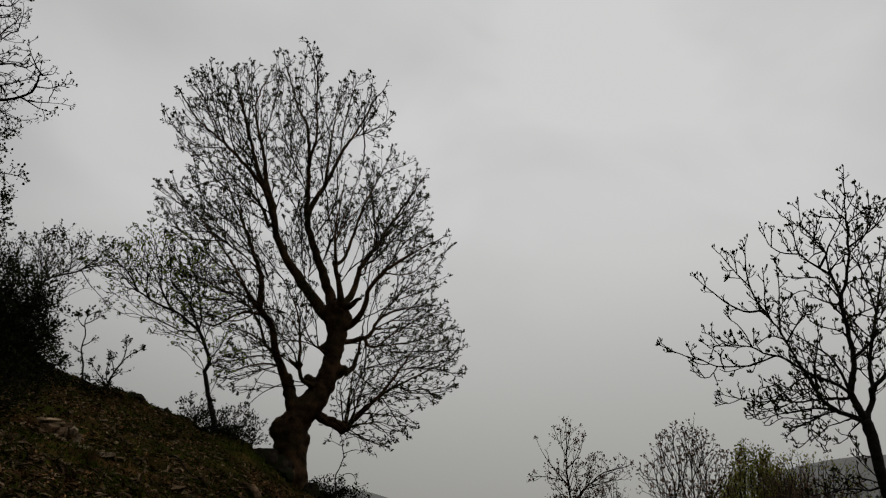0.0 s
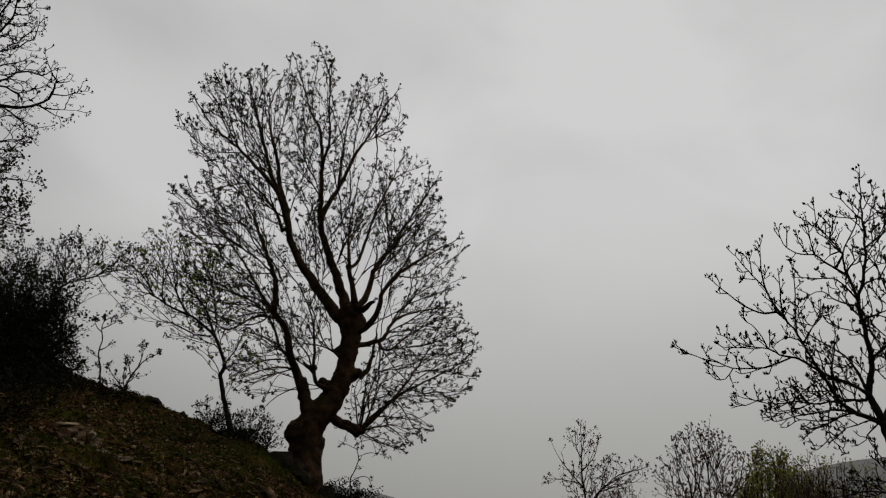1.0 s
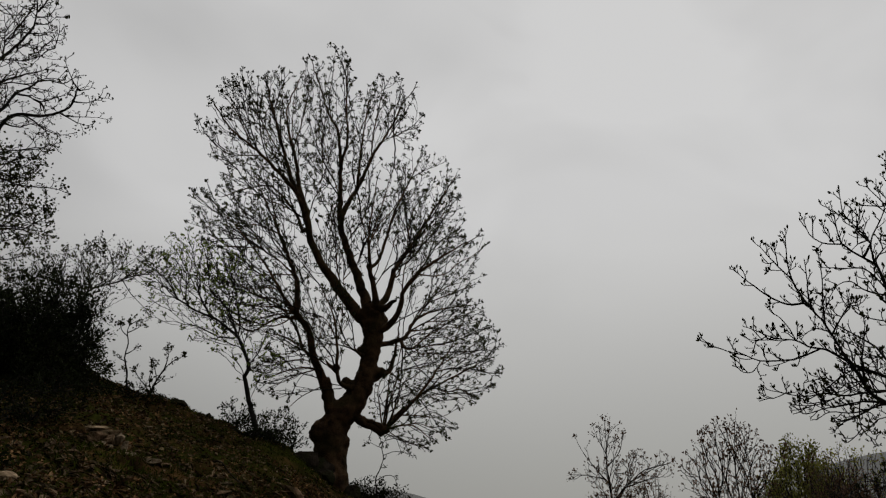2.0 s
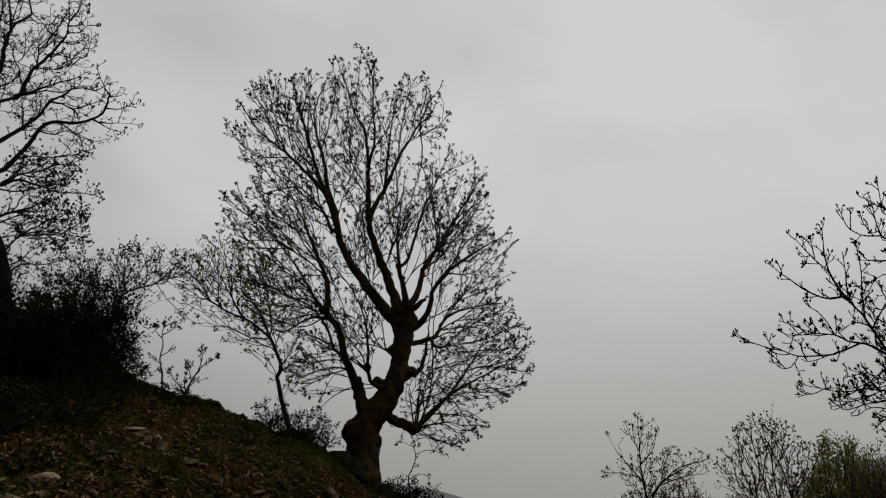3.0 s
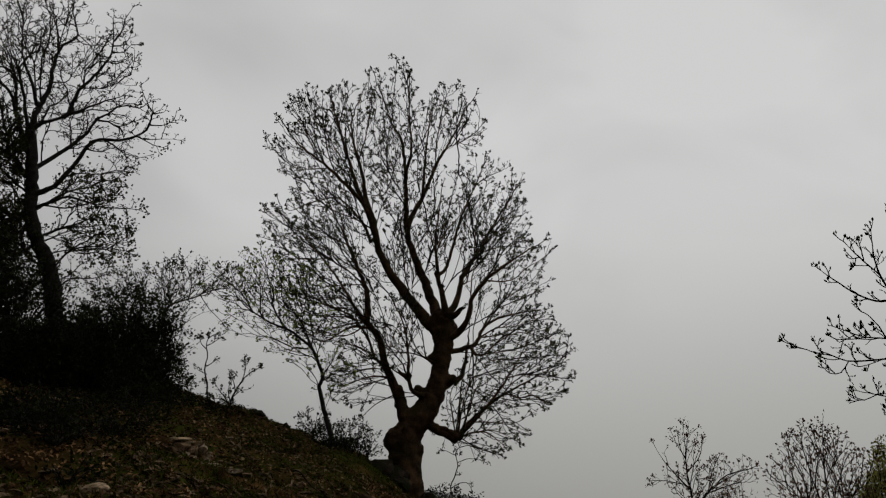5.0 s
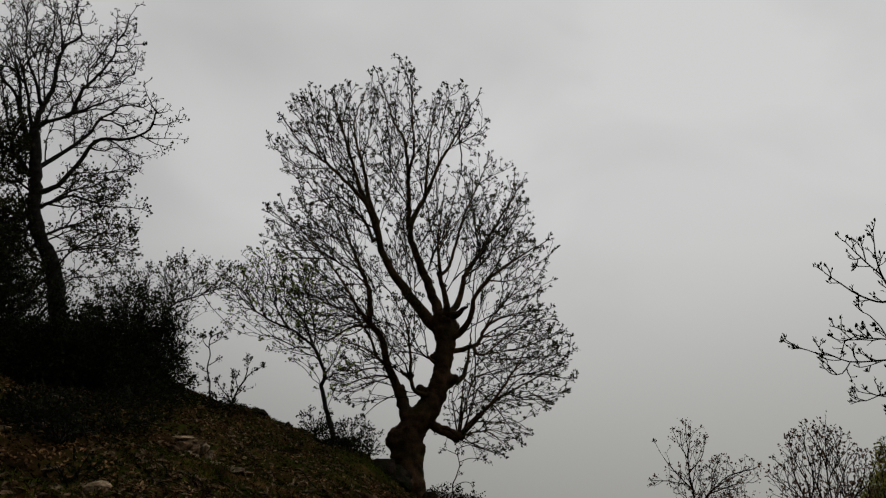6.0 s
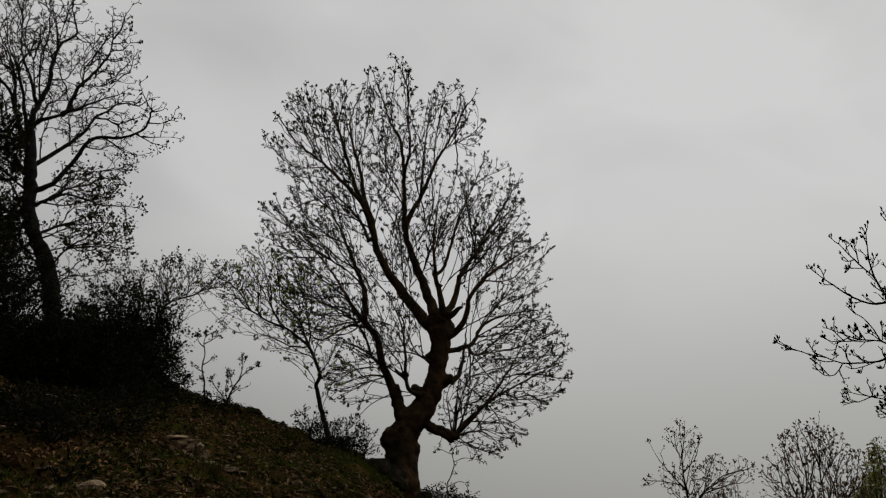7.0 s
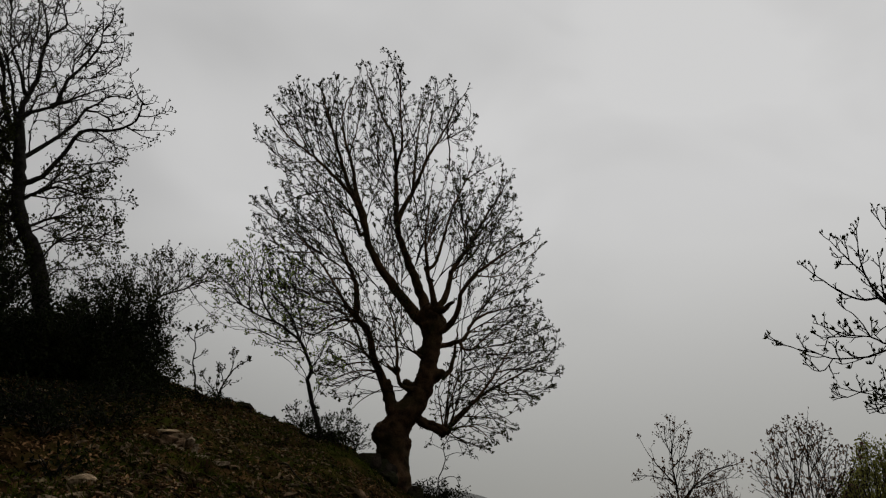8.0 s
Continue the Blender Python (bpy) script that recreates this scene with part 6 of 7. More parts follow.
    wood.ramify(lobes, ((0.3, 0.4, 1.1, 38, 0.011), (0.24, 0.2, 0.45, 45, 0.009), (0.26, 0.1, 0.22, 50, 0.007)), skip=(0,), crowd=0.2, most=6, kink=0.2, rise=0.2, free=0.12, fill=1.0)
    wood.finish(tip=0.006)
    wood.build(tree, BARK_GREY, TWIG)
    wood.leaves(tree, LEAF_RUST, 0.075, each=1.1, most=1)

    tree = thing("yellowish_shrub", (8.37, 21.42, 0.09), 21.33, "tall shrub with fresh yellow-green leaves", "shrub")
    wood, lobes = Wood(53, 0.12), []
    wood.limb([(0, 0, -1.6), (0, 0, -0.6), (0, 0, 0.1)], 0.12, 0.10)
    wood.limb([(-0.02, -0.00, -0.14), (0.06, 0.13, 1.39), (0.02, 0.27, 2.72), (0.08, 0.40, 3.33)], 0.037, 0.005)
    wood.limb([(-0.02, -0.00, -0.14), (0.26, -0.13, 1.53), (0.40, -0.27, 2.83), (0.35, -0.40, 3.49)], 0.037, 0.005)
    wood.limb([(0.01, -0.00, -0.13), (0.48, 0.10, 1.39), (0.73, 0.20, 2.55), (0.87, 0.30, 3.00)], 0.037, 0.005)
    lobes.append((0.34, -0.00, 2.93, 0.68, 0.62, 0.78))
    lobes.append((0.80, 0.00, 2.62, 0.52, 0.48, 0.62))
    lobes.append((0.11, -0.00, 2.26, 1.05, 0.71, 0.62))
    wood.shoots(lobes, 600, 0.5, 1.8, 0.014, skip=(0,), apart=0.16, centre=(0, 0, 0), bend=0.4, tip=0.007)
    wood.sprigs(0.45, 0.26)
    wood.finish(tip=0.006)
    wood.build(tree, BARK_GREY, TWIG)
    wood.leaves(tree, LEAF_YELLOW, 0.075, each=3.4, most=4, spread=0.07)

    tree = thing("budding_shrub", (8.31, 18.19, 0.32), 24.55, "tall shrub with sparse sprouting twigs", "shrub")
    wood, lobes = Wood(54, 0.11), []
    wood.limb([(0, 0, -1.6), (0, 0, -0.6), (0, 0, 0.1)], 0.12, 0.10)
    wood.limb([(-0.02, -0.00, -0.12), (0.02, 0.13, 1.18), (-0.01, 0.27, 2.18), (-0.02, 0.40, 2.90)], 0.037, 0.005)
    wood.limb([(-0.02, -0.00, -0.12), (0.33, -0.17, 1.30), (0.40, -0.33, 2.15), (0.39, -0.50, 2.76)], 0.037, 0.005)
    wood.limb([(0.04, -0.00, -0.11), (0.60, 0.10, 1.18), (0.93, 0.20, 2.03), (1.16, 0.30, 2.66)], 0.037, 0.005)
    lobes.append((0.04, -0.00, 2.49, 0.45, 0.40, 0.51))
    lobes.append((0.38, 0.00, 2.35, 0.50, 0.44, 0.53))
    lobes.append((0.96, -0.00, 2.28, 0.49, 0.40, 0.45))
    lobes.append((0.31, -0.00, 1.92, 1.10, 0.66, 0.45))
    wood.shoots(lobes, 600, 0.5, 1.8, 0.014, skip=(0,), apart=0.16, centre=(0, 0, 0), bend=0.4, tip=0.007)
    wood.sprigs(0.45, 0.26)
    wood.finish(tip=0.005)
    wood.build(tree, BARK_GREY, TWIG)
    wood.leaves(tree, LEAF_YELLOW, 0.055, each=1.2, most=2, spread=0.04)


valley_trees()


# ---- shrubs on the hillside ----
def hazel():
    tree = thing("hazel_bush", (-6.33, 10.90, 3.88), -30.15, "leafy bush with arching twigs on the hillside", "bush")
    wood, lobes = Wood(61, 0.09), []
    wood.limb([(-0.02, 0.00, -0.14), (-0.03, 0.00, 0.64), (0.02, 0.00, 1.12), (0.12, 0.00, 1.40), (0.28, 0.00, 1.51), (0.46, 0.00, 1.58), (0.67, 0.00, 1.71), (0.94, 0.00, 1.81), (1.22, -0.00, 1.81)], 0.037, 0.006)
    wood.limb([(0.16, 0.00, 1.42), (0.09, 0.10, 1.69), (-0.03, 0.20, 1.91), (-0.15, 0.30, 2.03)], 0.016, 0.004)
    wood.limb([(0.41, 0.00, 1.57), (0.43, -0.10, 1.77), (0.35, -0.20, 1.98), (0.27, -0.30, 2.08)], 0.013, 0.004)
    wood.limb([(-0.11, 0.20, -0.11), (-0.30, 0.30, 0.68), (-0.34, 0.40, 1.28), (-0.53, 0.50, 1.69)], 0.026, 0.005)
    wood.limb([(0.05, 0.00, -0.09), (0.17, -0.13, 0.62), (0.27, -0.27, 1.16), (0.32, -0.40, 1.37)], 0.022, 0.005)
    wood.limb([(-0.01, 0.00, 0.73), (0.19, 0.15, 0.93), (0.45, 0.30, 1.04)], 0.010, 0.004)
    wood.limb([(0.58, 0.00, 1.67), (0.76, 0.15, 1.48), (1.02, 0.30, 1.30)], 0.009, 0.004)
    lobes.append((0.14, 0.00, 1.92, 0.57, 0.36, 0.26))
    lobes.append((0.78, 0.00, 2.00, 0.50, 0.30, 0.21))
    lobes.append((-0.18, -0.00, 1.68, 0.46, 0.37, 0.41))
    lobes.append((0.24, 0.00, 1.19, 0.33, 0.31, 0.40))
    lobes.append((-0.69, 0.20, 1.59, 0.50, 0.39, 0.41))
    lobes.append((0.56, 0.00, 1.52, 0.24, 0.17, 0.16))
    lobes.append((0.31, 0.10, 0.60, 0.20, 0.25, 0.39))
    lobes.append((0.36, 0.10, 0.23, 0.32, 0.24, 0.24))
    wood.shoots(lobes, 620, 0.3, 1.0, 0.009, apart=0.12, bend=0.5, tip=0.004, along=0.3, kink=0.02)
    wood.sprigs(0.4, 0.18)
    wood.finish(tip=0.004)
    wood.build(tree, BARK_GREY, TWIG)
    wood.leaves(tree, LEAF_BUD, 0.048, each=2.2, most=2, spread=0.03, slim=0.6)


hazel()


def shrub(name, az, d, width, tall, seed, label, mat, stems=7, count=500, leaf=0.06, each=2.0, most=3, depth=None, category="shrub", group="", step=0.08, sink=0.1, tip=0.0035, slim=0.5, low=False):
    """A bush of stems that fan out from one foot."""
    rng = np.random.default_rng(seed)
    ob = thing(name, polar(az, d), az, label, category, group)
    wood, depth = Wood(seed, step), depth or width * 0.8
    wood.limb([(0, 0, -sink - 0.1), (0, 0, -sink * 0.5), (0.01, 0, 0.05)], 0.02 + 0.01 * tall, 0.02)
    for i in range(stems):
        a = 2 * math.pi * (i + rng.uniform(0, 0.7)) / stems
        out = rng.uniform(0.35, 0.85)
        x, y, z = math.cos(a) * out * width / 2, math.sin(a) * out * depth / 2, tall * rng.uniform(0.6, 0.92) * (1 - 0.3 * out)
        wood.limb([(0, 0, 0), (x * 0.3, y * 0.3, z * 0.45), (x * 0.75 + rng.normal(0, 0.04), y * 0.75, z * 0.8), (x, y, z)], 0.007 + 0.006 * tall, 0.004)
    lobes = [(0, 0, tall * 0.55, width * 0.42, depth * 0.42, tall * 0.42)]
    for i in range(5):
        lobes.append((rng.uniform(-0.3, 0.3) * width, rng.uniform(-0.3, 0.3) * depth, tall * rng.uniform(0.35, 0.75), width * 0.24, depth * 0.24, tall * 0.25))
    if low:
        lobes += [(0.25 * width * math.cos(i), 0.25 * depth * math.sin(i), tall * 0.2, width * 0.28, depth * 0.28, tall * 0.28) for i in range(6)]
    wood.shoots(lobes, count // 6, 0.25 * tall, 0.7 * tall, 0.008, skip=(0,), apart=step, centre=(0, 0, 0))
    if low:
        wood.grow(lobes, count, kill=step * 1.3, reach=step * 8, inertia=0.4, rise=0.25, skip=(0,))
        wood.spurs(0.3, 0.13 * tall)
    else:
        wood.sprigs(0.35, 0.12 * tall**0.5)
    wood.finish(tip=tip)
    wood.build(ob, BARK_GREY, TWIG, trunk_name="stem_foot")
    if each:
        wood.leaves(ob, mat, leaf, each=each, most=most, spread=0.04, slim=slim, seed=seed)
    return ob


DENSE = "dense dark evergreen bush on the hillside"
for az, d, w, h, s in ((-32.6, 12.0, 1.8, 1.5, 71), (-36.0, 12.2, 1.9, 0.5, 72), (-39.8, 12.0, 2.0, 1.5, 73), (-30.2, 12.2, 1.2, 0.95, 74), (-44.0, 12.5, 2.6, 1.5, 75), (-34.3, 12.4, 1.2, 1.05, 78), (-33.5, 11.2, 1.8, 1.1, 76), (-37.5, 11.0, 1.9, 0.8, 77)):
    shrub("evergreen_bush", az, d, w, h, s, DENSE, LEAF_DARK, stems=12, count=2000, leaf=0.05, each=7.0, most=7, group="evergreen bushes", low=True, slim=0.6)

# Dark leaves added for the hollows' shade; the last three are real mounds.
DARK_COVER = "low dark leafy cover, mostly standing in for shade in hollows"
for az, d, w, s in ((-35.7, 7.3, 0.9, 183), (-34.7, 6.7, 0.6, 184), (-34.2, 8.7, 1.1, 180), (-31.8, 9.3, 1.0, 181), (-37.6, 7.8, 0.9, 182), (-36.3, 8.7, 1.3, 171), (-33.2, 9.8, 1.6, 172), (-38.0, 8.5, 1.2, 173), (-31.0, 10.6, 1.4, 174), (-37.2, 7.6, 0.9, 175), (-29.3, 11.6, 1.2, 176), (-25.6, 12.2, 0.8, 177), (-17.3, 13.1, 1.0, 178), (-16.0, 13.4, 0.8, 179)):
    shrub("dark_cover", az, d, w, 0.3, s, DARK_COVER, LEAF_DARK, stems=9, count=600, leaf=0.05, each=3.0, most=6, group="ivy patches", low=True, category="ground cover")

shrub("low_bush", -18.3, 13.7, 0.6, 0.45, 83, "low leafy bush on the crest", LEAF_DARK, stems=8, count=520, leaf=0.055, each=5.8, low=True)
shrub("low_bush", -15.6, 14.1, 0.9, 0.6, 84, "low leafy bush on the crest", LEAF_DARK, stems=9, count=520, leaf=0.055, each=4.9, low=True)
shrub("low_bush", -16.6, 14.0, 0.6, 0.42, 85, "low leafy bush on the crest", LEAF_DARK, stems=7, count=400, leaf=0.055, each=5.8, low=True)
shrub("low_bush", -14.2, 14.4, 0.6, 0.55, 86, "low twiggy bush beside the old trunk", LEAF_DARK, stems=7, count=320, leaf=0.055, each=3.4, low=True)
shrub("low_bush", -8.4, 14.9, 0.9, 0.42, 87, "low leafy bush below the old trunk", LEAF_DARK, stems=8, count=600, leaf=0.055, each=5.8, low=True)
shrub("low_bush", -6.6, 15.0, 0.9, 0.38, 88, "low leafy bush below the old trunk", LEAF_DARK, stems=8, count=520, leaf=0.055, each=5.8, low=True)


def saplings():
    """Three thin wild saplings on the crest."""
    plant = thing("sapling", (-5.68, 11.58, 3.87), -26.14, "thin upright sapling with leaf tufts on the crest", "sapling")
    wood, lobes = Wood(301, 0.06), []
    wood.limb([(0.03, -0.00, -0.18), (0.00, 0.00, 0.00), (-0.03, -0.00, 0.21), (-0.09, -0.00, 0.45), (-0.07, 0.00, 0.69), (-0.11, -0.00, 0.88), (-0.07, -0.00, 1.10)], 0.022, 0.005)
    wood.limb([(-0.05, -0.00, 0.38), (-0.15, 0.05, 0.43), (-0.22, 0.10, 0.49)], 0.010, 0.004)
    wood.limb([(-0.06, -0.00, 0.52), (0.02, 0.05, 0.59), (0.08, 0.10, 0.69)], 0.010, 0.004)
    wood.limb([(-0.10, -0.00, 0.81), (-0.18, 0.05, 0.89), (-0.23, 0.10, 1.00)], 0.010, 0.004)
    wood.limb([(-0.09, -0.00, 0.87), (-0.00, 0.05, 0.94), (0.09, 0.10, 1.02)], 0.010, 0.004)
    wood.limb([(-0.08, -0.00, 1.00), (0.02, 0.05, 1.09), (0.10, 0.10, 1.08)], 0.010, 0.004)
    wood.sprigs(0.55, 0.1)
    wood.finish(tip=0.004)
    wood.build(plant, BARK_GREY, TWIG, trunk_name="stem")
    wood.leaves(plant, LEAF_BUD, 0.046, each=3.4, most=2, spread=0.016, slim=0.55)
    plant = thing("twiggy_shrub", (-5.31, 11.65, 3.73), -24.52, "small leaning shrub with leaf tufts on the crest", "sapling")
    wood, lobes = Wood(302, 0.06), []
    wood.limb([(0.02, 0.00, -0.16), (0.00, 0.00, 0.00), (0.05, -0.00, 0.20), (0.18, -0.00, 0.44), (0.28, -0.00, 0.56), (0.41, -0.00, 0.64)], 0.024, 0.005)
    wood.limb([(0.01, -0.00, -0.04), (-0.08, 0.05, 0.13), (-0.20, 0.10, 0.27), (-0.27, 0.15, 0.39)], 0.013, 0.004)
    wood.limb([(0.02, -0.00, 0.02), (-0.04, 0.07, 0.23), (-0.03, 0.15, 0.46)], 0.013, 0.004)
    wood.limb([(0.07, -0.00, 0.22), (0.04, 0.07, 0.37), (-0.02, 0.15, 0.54)], 0.013, 0.004)
    wood.limb([(0.16, -0.00, 0.41), (0.20, 0.07, 0.62), (0.19, 0.15, 0.78)], 0.013, 0.004)
    wood.limb([(0.04, -0.00, 0.15), (0.15, 0.07, 0.26), (0.27, 0.15, 0.30)], 0.013, 0.004)
    wood.limb([(-0.04, -0.00, 0.05), (-0.17, 0.07, 0.12), (-0.28, 0.15, 0.13)], 0.013, 0.004)
    wood.sprigs(0.5, 0.1)
    wood.finish(tip=0.004)
    wood.build(plant, BARK_GREY, TWIG, trunk_name="stem")
    wood.leaves(plant, LEAF_BUD, 0.046, each=3.4, most=2, spread=0.016, slim=0.55)
    plant = thing("crooked_sapling", (-1.99, 14.36, 2.39), -7.87, "thin crooked sapling below the old tree", "sapling")
    wood, lobes = Wood(303, 0.06), []
    wood.limb([(-0.00, -0.00, -0.25), (-0.00, -0.00, -0.02), (-0.02, -0.00, 0.18), (0.06, -0.00, 0.35), (0.12, -0.00, 0.56), (0.08, 0.00, 0.76), (0.18, 0.00, 0.92), (0.28, 0.00, 1.07)], 0.016, 0.005)
    wood.limb([(0.08, 0.00, 0.73), (-0.04, 0.07, 0.79), (-0.12, 0.15, 0.84)], 0.009, 0.004)
    wood.limb([(0.11, -0.00, 0.59), (0.33, 0.07, 0.67), (0.60, 0.15, 0.64)], 0.009, 0.004)
    wood.limb([(0.00, -0.00, 0.14), (0.17, 0.05, 0.23), (0.32, 0.10, 0.21), (0.40, 0.15, 0.01)], 0.009, 0.004)
    wood.limb([(0.15, -0.00, 0.87), (0.35, 0.05, 0.91), (0.60, 0.10, 0.83), (0.88, 0.15, 0.80)], 0.009, 0.004)
    wood.sprigs(0.35, 0.13)
    wood.finish(tip=0.004)
    wood.build(plant, BARK_GREY, TWIG, trunk_name="stem")
    wood.leaves(plant, LEAF_BUD, 0.046, each=3.4, most=2, spread=0.016, slim=0.55)


saplings()


# undergrowth on the slope below
for az, d, w, h, s, mat, label in (
    (6.3, 20.0, 1.6, 2.1, 201, LEAF_RUST, "brownish twiggy shrub on the slope below"),
    (8.6, 20.5, 1.8, 2.5, 202, LEAF_YELLOW, "twiggy shrub with first leaves on the slope below"),
    (11.2, 20.0, 1.9, 2.75, 203, LEAF_RUST, "brownish twiggy shrub on the slope below"),
    (13.2, 19.5, 1.4, 2.3, 204, LEAF_RUST, "brownish twiggy shrub on the slope below"),
    (15.5, 19.0, 1.6, 2.4, 205, LEAF_RUST, "brownish twiggy shrub on the slope below"),
    (19.2, 19.0, 1.7, 2.6, 206, LEAF_RUST, "brownish twiggy shrub on the slope below"),
    (21.6, 18.0, 1.5, 3.3, 207, LEAF_YELLOW, "twiggy shrub with first leaves on the slope below"),
    (24.0, 17.0, 1.9, 3.2, 208, LEAF_RUST, "brownish twiggy shrub on the slope below"),
    (26.5, 16.5, 1.9, 3.1, 209, LEAF_RUST, "brownish twiggy shrub on the slope below"),
    (29.2, 16.0, 1.7, 3.0, 210, LEAF_YELLOW, "twiggy shrub with first leaves on the slope below"),
    (32.0, 16.0, 1.8, 2.9, 211, LEAF_RUST, "brownish twiggy shrub on the slope below"),
):
    shrub("undergrowth_shrub", az, d, w, h, s, label, mat, stems=11, count=1800, leaf=0.05, each=1.6, most=2, group="undergrowth", step=0.1, tip=0.005)


# ---- rocks and stones ----
def rock_mesh(name, sx, sy, sz, seed, mat, flat=0.0):
    """An angular weathered stone: a ball cut by planes, roughened, with bedding layers."""
    rng = random.Random(seed)
    bm = bmesh.new()
    bmesh.ops.create_icosphere(bm, subdivisions=2 if max(sx, sz) < 0.08 else 3, radius=1.0)
    cuts = [(Vector((rng.gauss(0, 1), rng.gauss(0, 1), rng.gauss(0, 0.8))).normalized(), rng.uniform(0.38, 0.7)) for _ in range(10)]
    if flat:
        cuts += [(Vector((rng.gauss(0, 0.1), rng.gauss(0, 0.1), 1)).normalized(), flat), (Vector((rng.gauss(0, 0.1), rng.gauss(0, 0.1), -1)).normalized(), flat)]
    for v in bm.verts:
        for nrm, off in cuts:
            over = v.co.dot(nrm) - off
            if over > 0:
                v.co -= nrm * over * 0.92
        v.co *= 1 + 0.14 * noise.noise(v.co * 2.3 + Vector((seed, 0, 0))) + 0.07 * noise.noise(v.co * 6 + Vector((0, seed, 0)))
        v.co.z += 0.05 * math.sin(v.co.z * 14 + seed)
        v.co = Vector((v.co.x * sx, v.co.y * sy, v.co.z * sz))
    me = bpy.data.meshes.new(name)
    bm.to_mesh(me)
    bm.free()
    me.materials.append(mat)
    return me


def rock(az, d, sx, sy, sz, seed, mat, label, turn=0.0, sink=0.3, name="rock", flat=0.0):
    rng = random.Random(seed)
    ob = new(name, rock_mesh(name, sx, sy, sz, seed, mat, flat))
    p = polar(az, d)
    ob.matrix_world = pose(p.x, p.y, p.z + sz * (0.5 - sink), rng.uniform(-12, 12), rng.uniform(-12, 12), turn)
    return tagged(ob, label, "rock", "rocks on the hillside")


PALE, RED = "pale weathered rock set in the hillside", "reddish weathered rock set in the hillside"
def outcrop(az, d, seed, size=0.92):
    """Weathered bedrock that breaks out of the slope in stacked slabs."""
    rng = random.Random(seed)
    ob = thing("rock_outcrop", polar(az, d, -0.06), az, "broken tan bedrock breaking out of the slope", "rock")
    for k, (x, y, z, sx, sy, sz, mat) in enumerate((
        (-0.09, 0.06, 0.16, 0.13, 0.14, 0.055, ROCK_PALE), (0.07, 0.05, 0.12, 0.11, 0.12, 0.05, ROCK_PALE), (0.15, 0.02, 0.05, 0.07, 0.08, 0.10, ROCK),
        (-0.05, -0.01, 0.07, 0.13, 0.12, 0.09, ROCK_RED), (0.06, -0.02, 0.03, 0.11, 0.12, 0.08, ROCK_RED), (-0.15, -0.03, 0.01, 0.1, 0.1, 0.08, ROCK_RED),
        (0.01, -0.06, -0.03, 0.16, 0.13, 0.08, ROCK), (0.22, -0.14, -0.05, 0.05, 0.05, 0.09, ROCK), (-0.12, -0.14, -0.08, 0.1, 0.1, 0.07, ROCK_RED))):
        s = new("slab", rock_mesh("slab", sx * 1.2 * size, sy * 1.2 * size, sz * 1.2 * size, seed * 10 + k, mat, 0.55))
        s.parent = ob
        s.matrix_basis = pose(x * size, y * size, z * size, rng.uniform(0, 26), rng.uniform(-6, 16), rng.uniform(-60, 60))


outcrop(-27.2, 8.5, 4)
rock(-33.7, 5.8, 0.17, 0.15, 0.08, 4, ROCK_PALE, PALE, 10, 0.62, flat=0.5)
rock(-34.4, 5.65, 0.13, 0.12, 0.06, 24, ROCK, PALE, 50, 0.6, flat=0.5)
rock(-24.2, 8.15, 0.24, 0.15, 0.05, 16, ROCK, PALE, 75, 0.45, flat=0.4)
rock(-23.3, 8.3, 0.14, 0.12, 0.04, 29, ROCK_RED, RED, 20, 0.45, flat=0.4)
rock(-19.9, 8.6, 0.26, 0.18, 0.06, 7, ROCK_RED, RED, 15, 0.5, flat=0.4)
rock(-18.9, 8.5, 0.15, 0.12, 0.05, 30, ROCK, PALE, 55, 0.5, flat=0.4)
rock(-14.3, 9.5, 0.26, 0.22, 0.16, 8, ROCK_RED, RED, 40, 0.55, flat=0.6)
rock(-13.2, 9.2, 0.14, 0.12, 0.09, 31, ROCK_RED, RED, 10, 0.5, flat=0.5)
rock(-38.2, 7.5, 0.06, 0.06, 0.05, 25, ROCK, PALE, 0)
rock(-34.1, 7.7, 0.15, 0.08, 0.045, 26, ROCK, PALE, 10)
rock(-33.6, 8.2, 0.15, 0.08, 0.045, 27, ROCK, PALE, 30)
rock(-32.6, 6.1, 0.14, 0.11, 0.08, 15, ROCK_PALE, PALE, 70, flat=0.4)
rock(-25.4, 8.3, 0.2, 0.14, 0.05, 5, ROCK, PALE, 35)
rock(-38.5, 8.3, 0.15, 0.12, 0.07, 6, ROCK_PALE, PALE, 80)
rock(-36.6, 8.0, 0.12, 0.09, 0.05, 17, ROCK, PALE, 40)
rock(-13.4, 13.8, 0.46, 0.36, 0.3, 9, ROCK_DARK, "dark mossy boulder beside the old trunk", 15, flat=0.55)
rock(-11.9, 14.2, 0.28, 0.3, 0.2, 10, ROCK_DARK, "dark mossy boulder beside the old trunk", 50)
rock(-12.6, 14.2, 0.42, 0.36, 0.3, 18, ROCK_DARK, "dark mossy boulder beside the old trunk", 30, flat=0.6)
rock(-9.9, 14.4, 0.26, 0.22, 0.24, 11, ROCK_DARK, "dark mossy boulder beside the old trunk", 70)
rock(-20.2, 13.5, 0.17, 0.15, 0.12, 12, ROCK_DARK, "small mossy rock on the crest", 70)
rock(-20.9, 13.4, 0.14, 0.12, 0.07, 32, ROCK_DARK, "small mossy rock on the crest", 10)
rock(-22.6, 13.2, 0.26, 0.18, 0.09, 13, ROCK_DARK, "flat mossy rock on the crest", 20)
RND = random.Random(77)
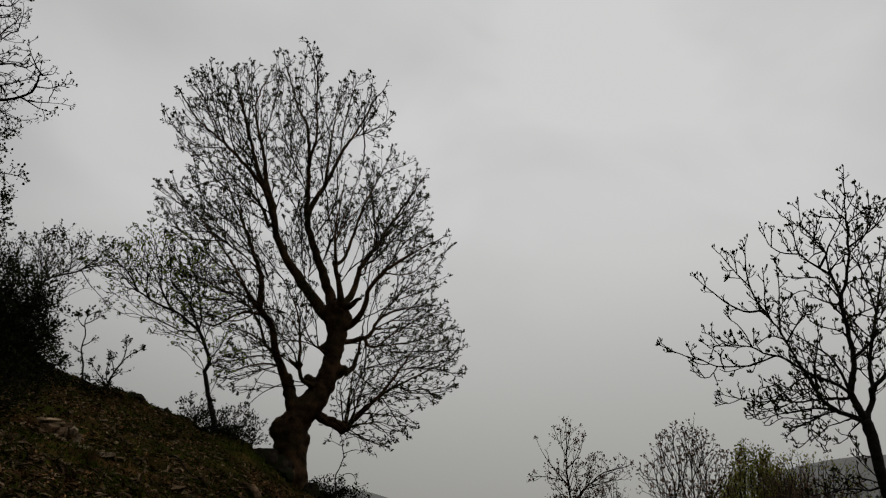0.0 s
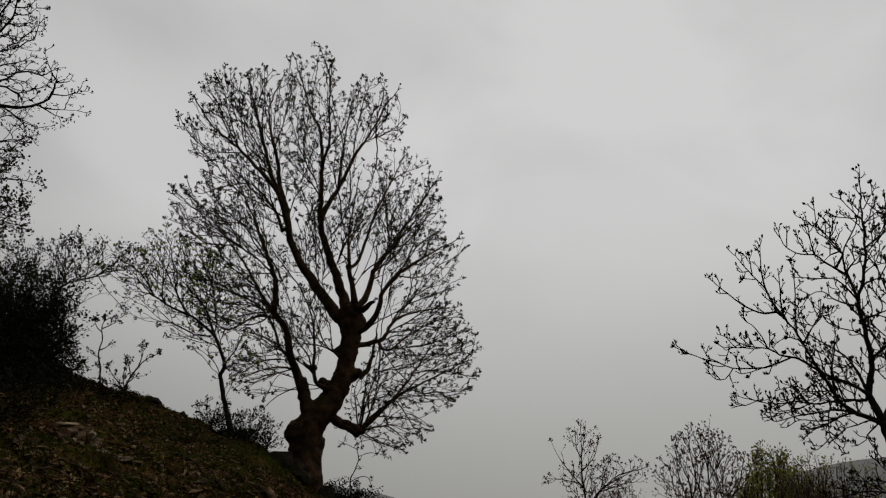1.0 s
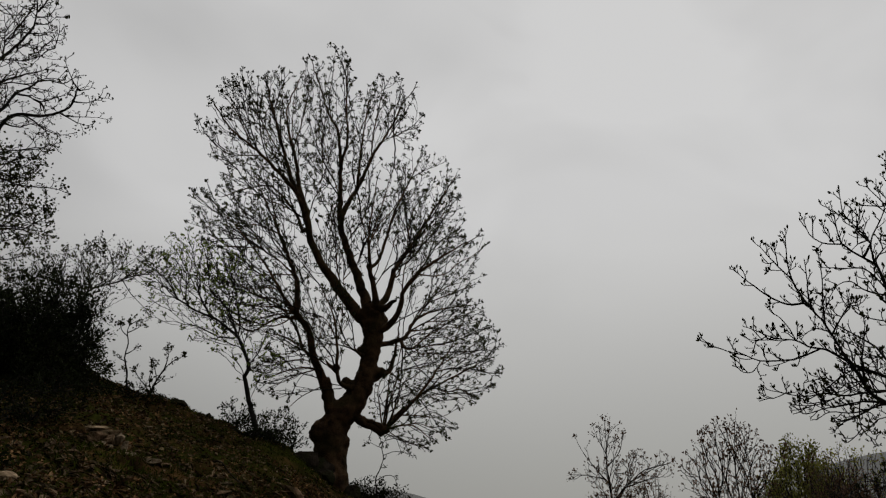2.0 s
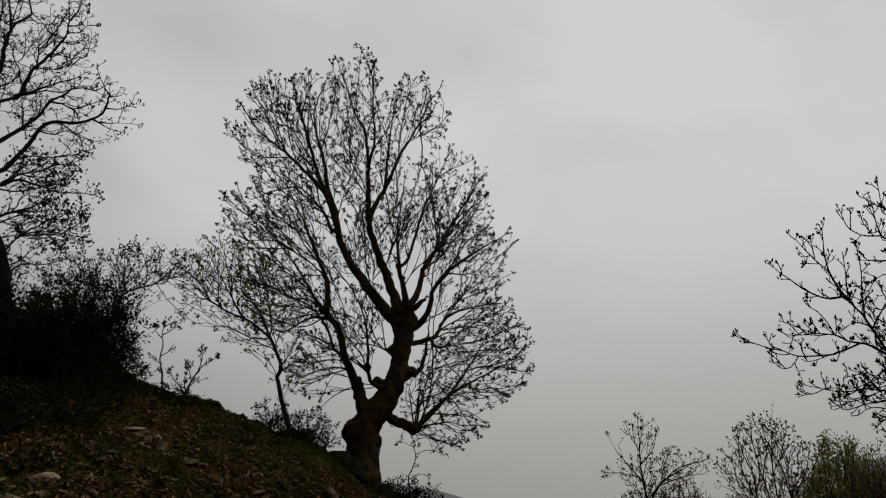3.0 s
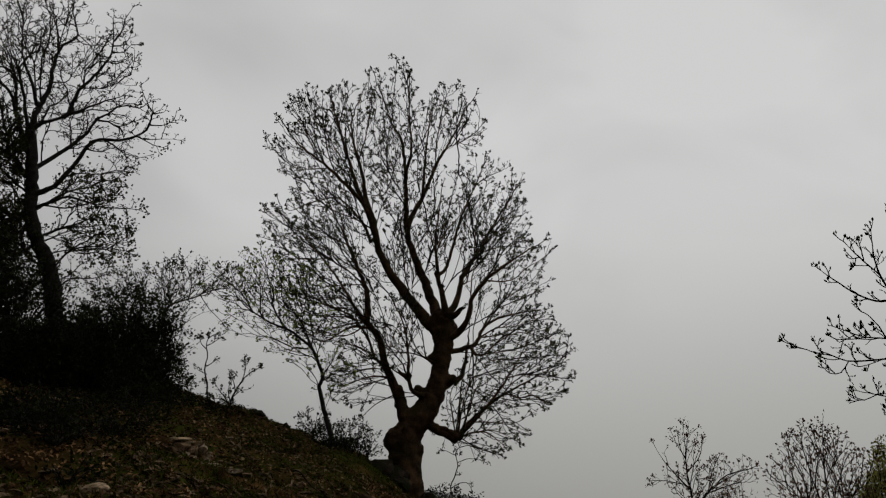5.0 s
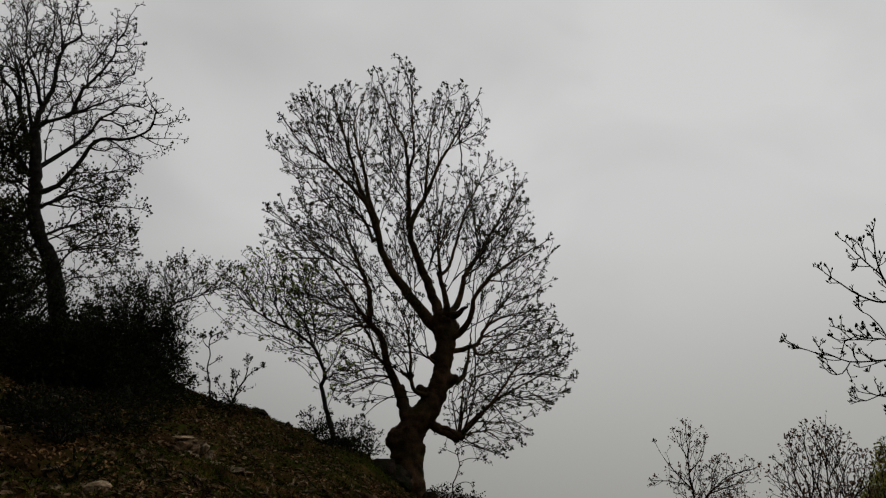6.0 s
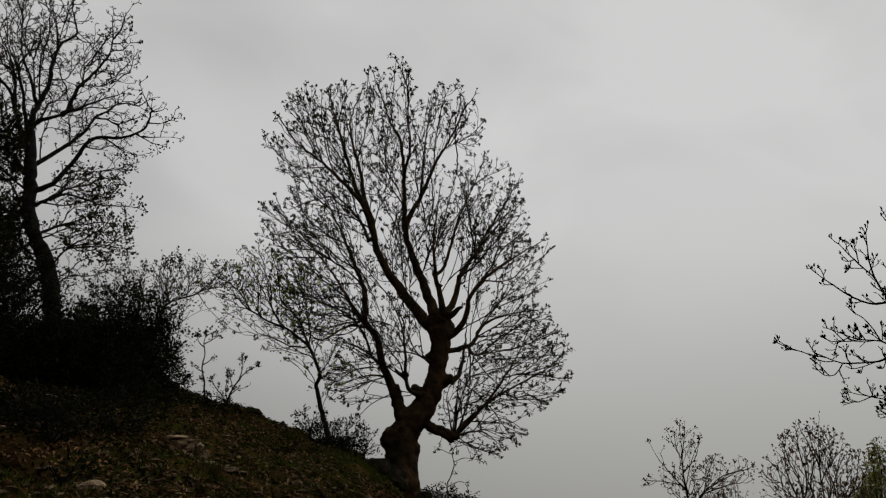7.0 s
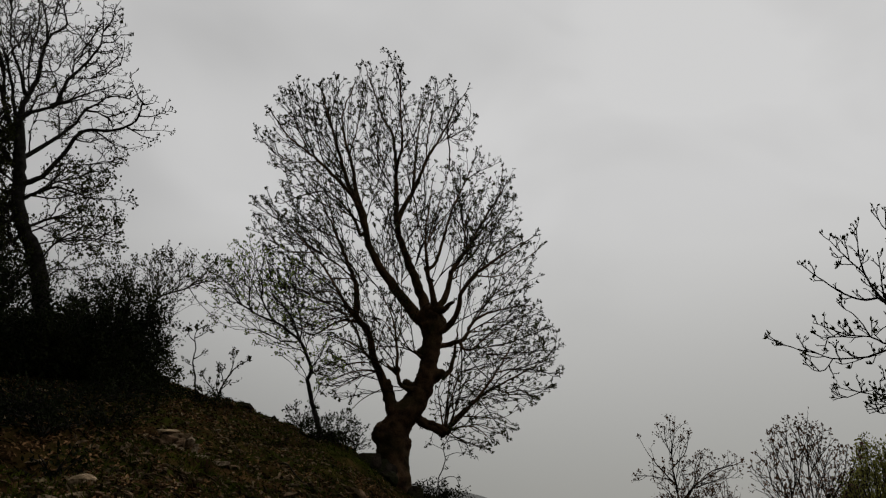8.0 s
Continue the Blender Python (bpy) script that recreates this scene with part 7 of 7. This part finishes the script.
for i in range(270):
    az, d = RND.uniform(-46, -12), 5.0 + 7.0 * RND.random() ** 1.3
    s = RND.uniform(0.028, 0.09)
    rock(az, d, s * RND.uniform(1.1, 2.0), s * RND.uniform(0.8, 1.3), s * RND.uniform(0.2, 0.45), 100 + i, RND.choice((STONE, STONE, ROCK_RED, ROCK_RED, ROCK, ROCK)), "small flat stone lying on the hillside", RND.uniform(0, 180), 0.25, "stone")


def fallen_stick(az, d, length, turn, seed):
    rng = np.random.default_rng(seed)
    c = polar(az, d)
    pts = []
    for u in np.linspace(-0.5, 0.5, 7):
        x, y = c.x + u * length * math.cos(turn), c.y + u * length * math.sin(turn)
        pts.append((x, y, height(x, y) + 0.03 + rng.normal(0, 0.008)))
    v, f = [], []
    line = curve_through(pts, 0.06)
    tube(line, np.linspace(0.009, 0.005, len(line)), 6, v, f, 0.1, rng)
    tagged(link_mesh("fallen_stick", v, f, TWIG), "thin dead stick lying on the slope", "stick", "fallen sticks")


for az, d, length, turn, seed in ((-18.6, 8.8, 0.6, -0.5, 1), (-15.5, 10.4, 0.5, -0.2, 4)):
    fallen_stick(az, d, length, turn, seed)


# ---- grass and fallen leaves ----
def scatter(name, count, mat, size, slim, lift, label, seed, patch, flat=False):
    """Many small pieces over the slope; flat ones lie along it."""
    rng = np.random.default_rng(seed)
    at, size_at, face = [], [], []
    while len(at) < count:
        az, d = rng.uniform(-50, -2), 4.3 + 11.5 * rng.random() ** 1.2
        x, y = d * math.sin(radians(az)), d * math.cos(radians(az))
        if d > np.interp(radians(az), AZ, CREST_D) + 0.5 or not patch(noise.noise((x * 0.8, y * 0.8, 5.0)) + rng.normal(0, 0.12)):
            continue
        z = height(x, y)
        at.append((x, y, z))
        size_at.append(size * rng.uniform(0.5, 1.4))
        if flat:
            face.append((z - height(x + 0.05, y), z - height(x, y + 0.05), 0.05))
    if flat:
        face = unit(unit(np.array(face)) + rng.normal(0, 0.15, (count, 3)))
        y = unit(np.cross(face, rng.normal(size=(count, 3))))
    else:
        y = unit(rng.normal(0, 0.6, (count, 3)) * (1, 1, 0.3) + np.array([0, 0, lift]))
    ob = leaf_mesh(name, np.array(at) + (0, 0, 0.02 if flat else 0.004), y, np.array(size_at), slim, mat, None, rng, face=face if flat else None)
    tagged(ob, label, name.replace("_", " "), kind="stuff")


scatter("grass", 60000, GRASS, 0.055, 0.12, 0.6, "short green grass on the dark hillside", 91, lambda v: v > -0.22)
scatter("leaf_litter", 48000, LITTER, 0.042, 0.6, 0.1, "brown fallen leaves scattered over the hillside", 92, lambda v: v < 0.28)
scatter("stone_chips", 13000, STONE, 0.095, 0.34, 0.0, "flat tan stone chips strewn over the hillside", 93, lambda v: abs(v) < 0.3, flat=True)
scatter("fallen_leaves", 14000, LITTER, 0.055, 0.34, 0.0, "brown fallen leaves lying flat on the earth", 94, lambda v: v < 0.12, flat=True)
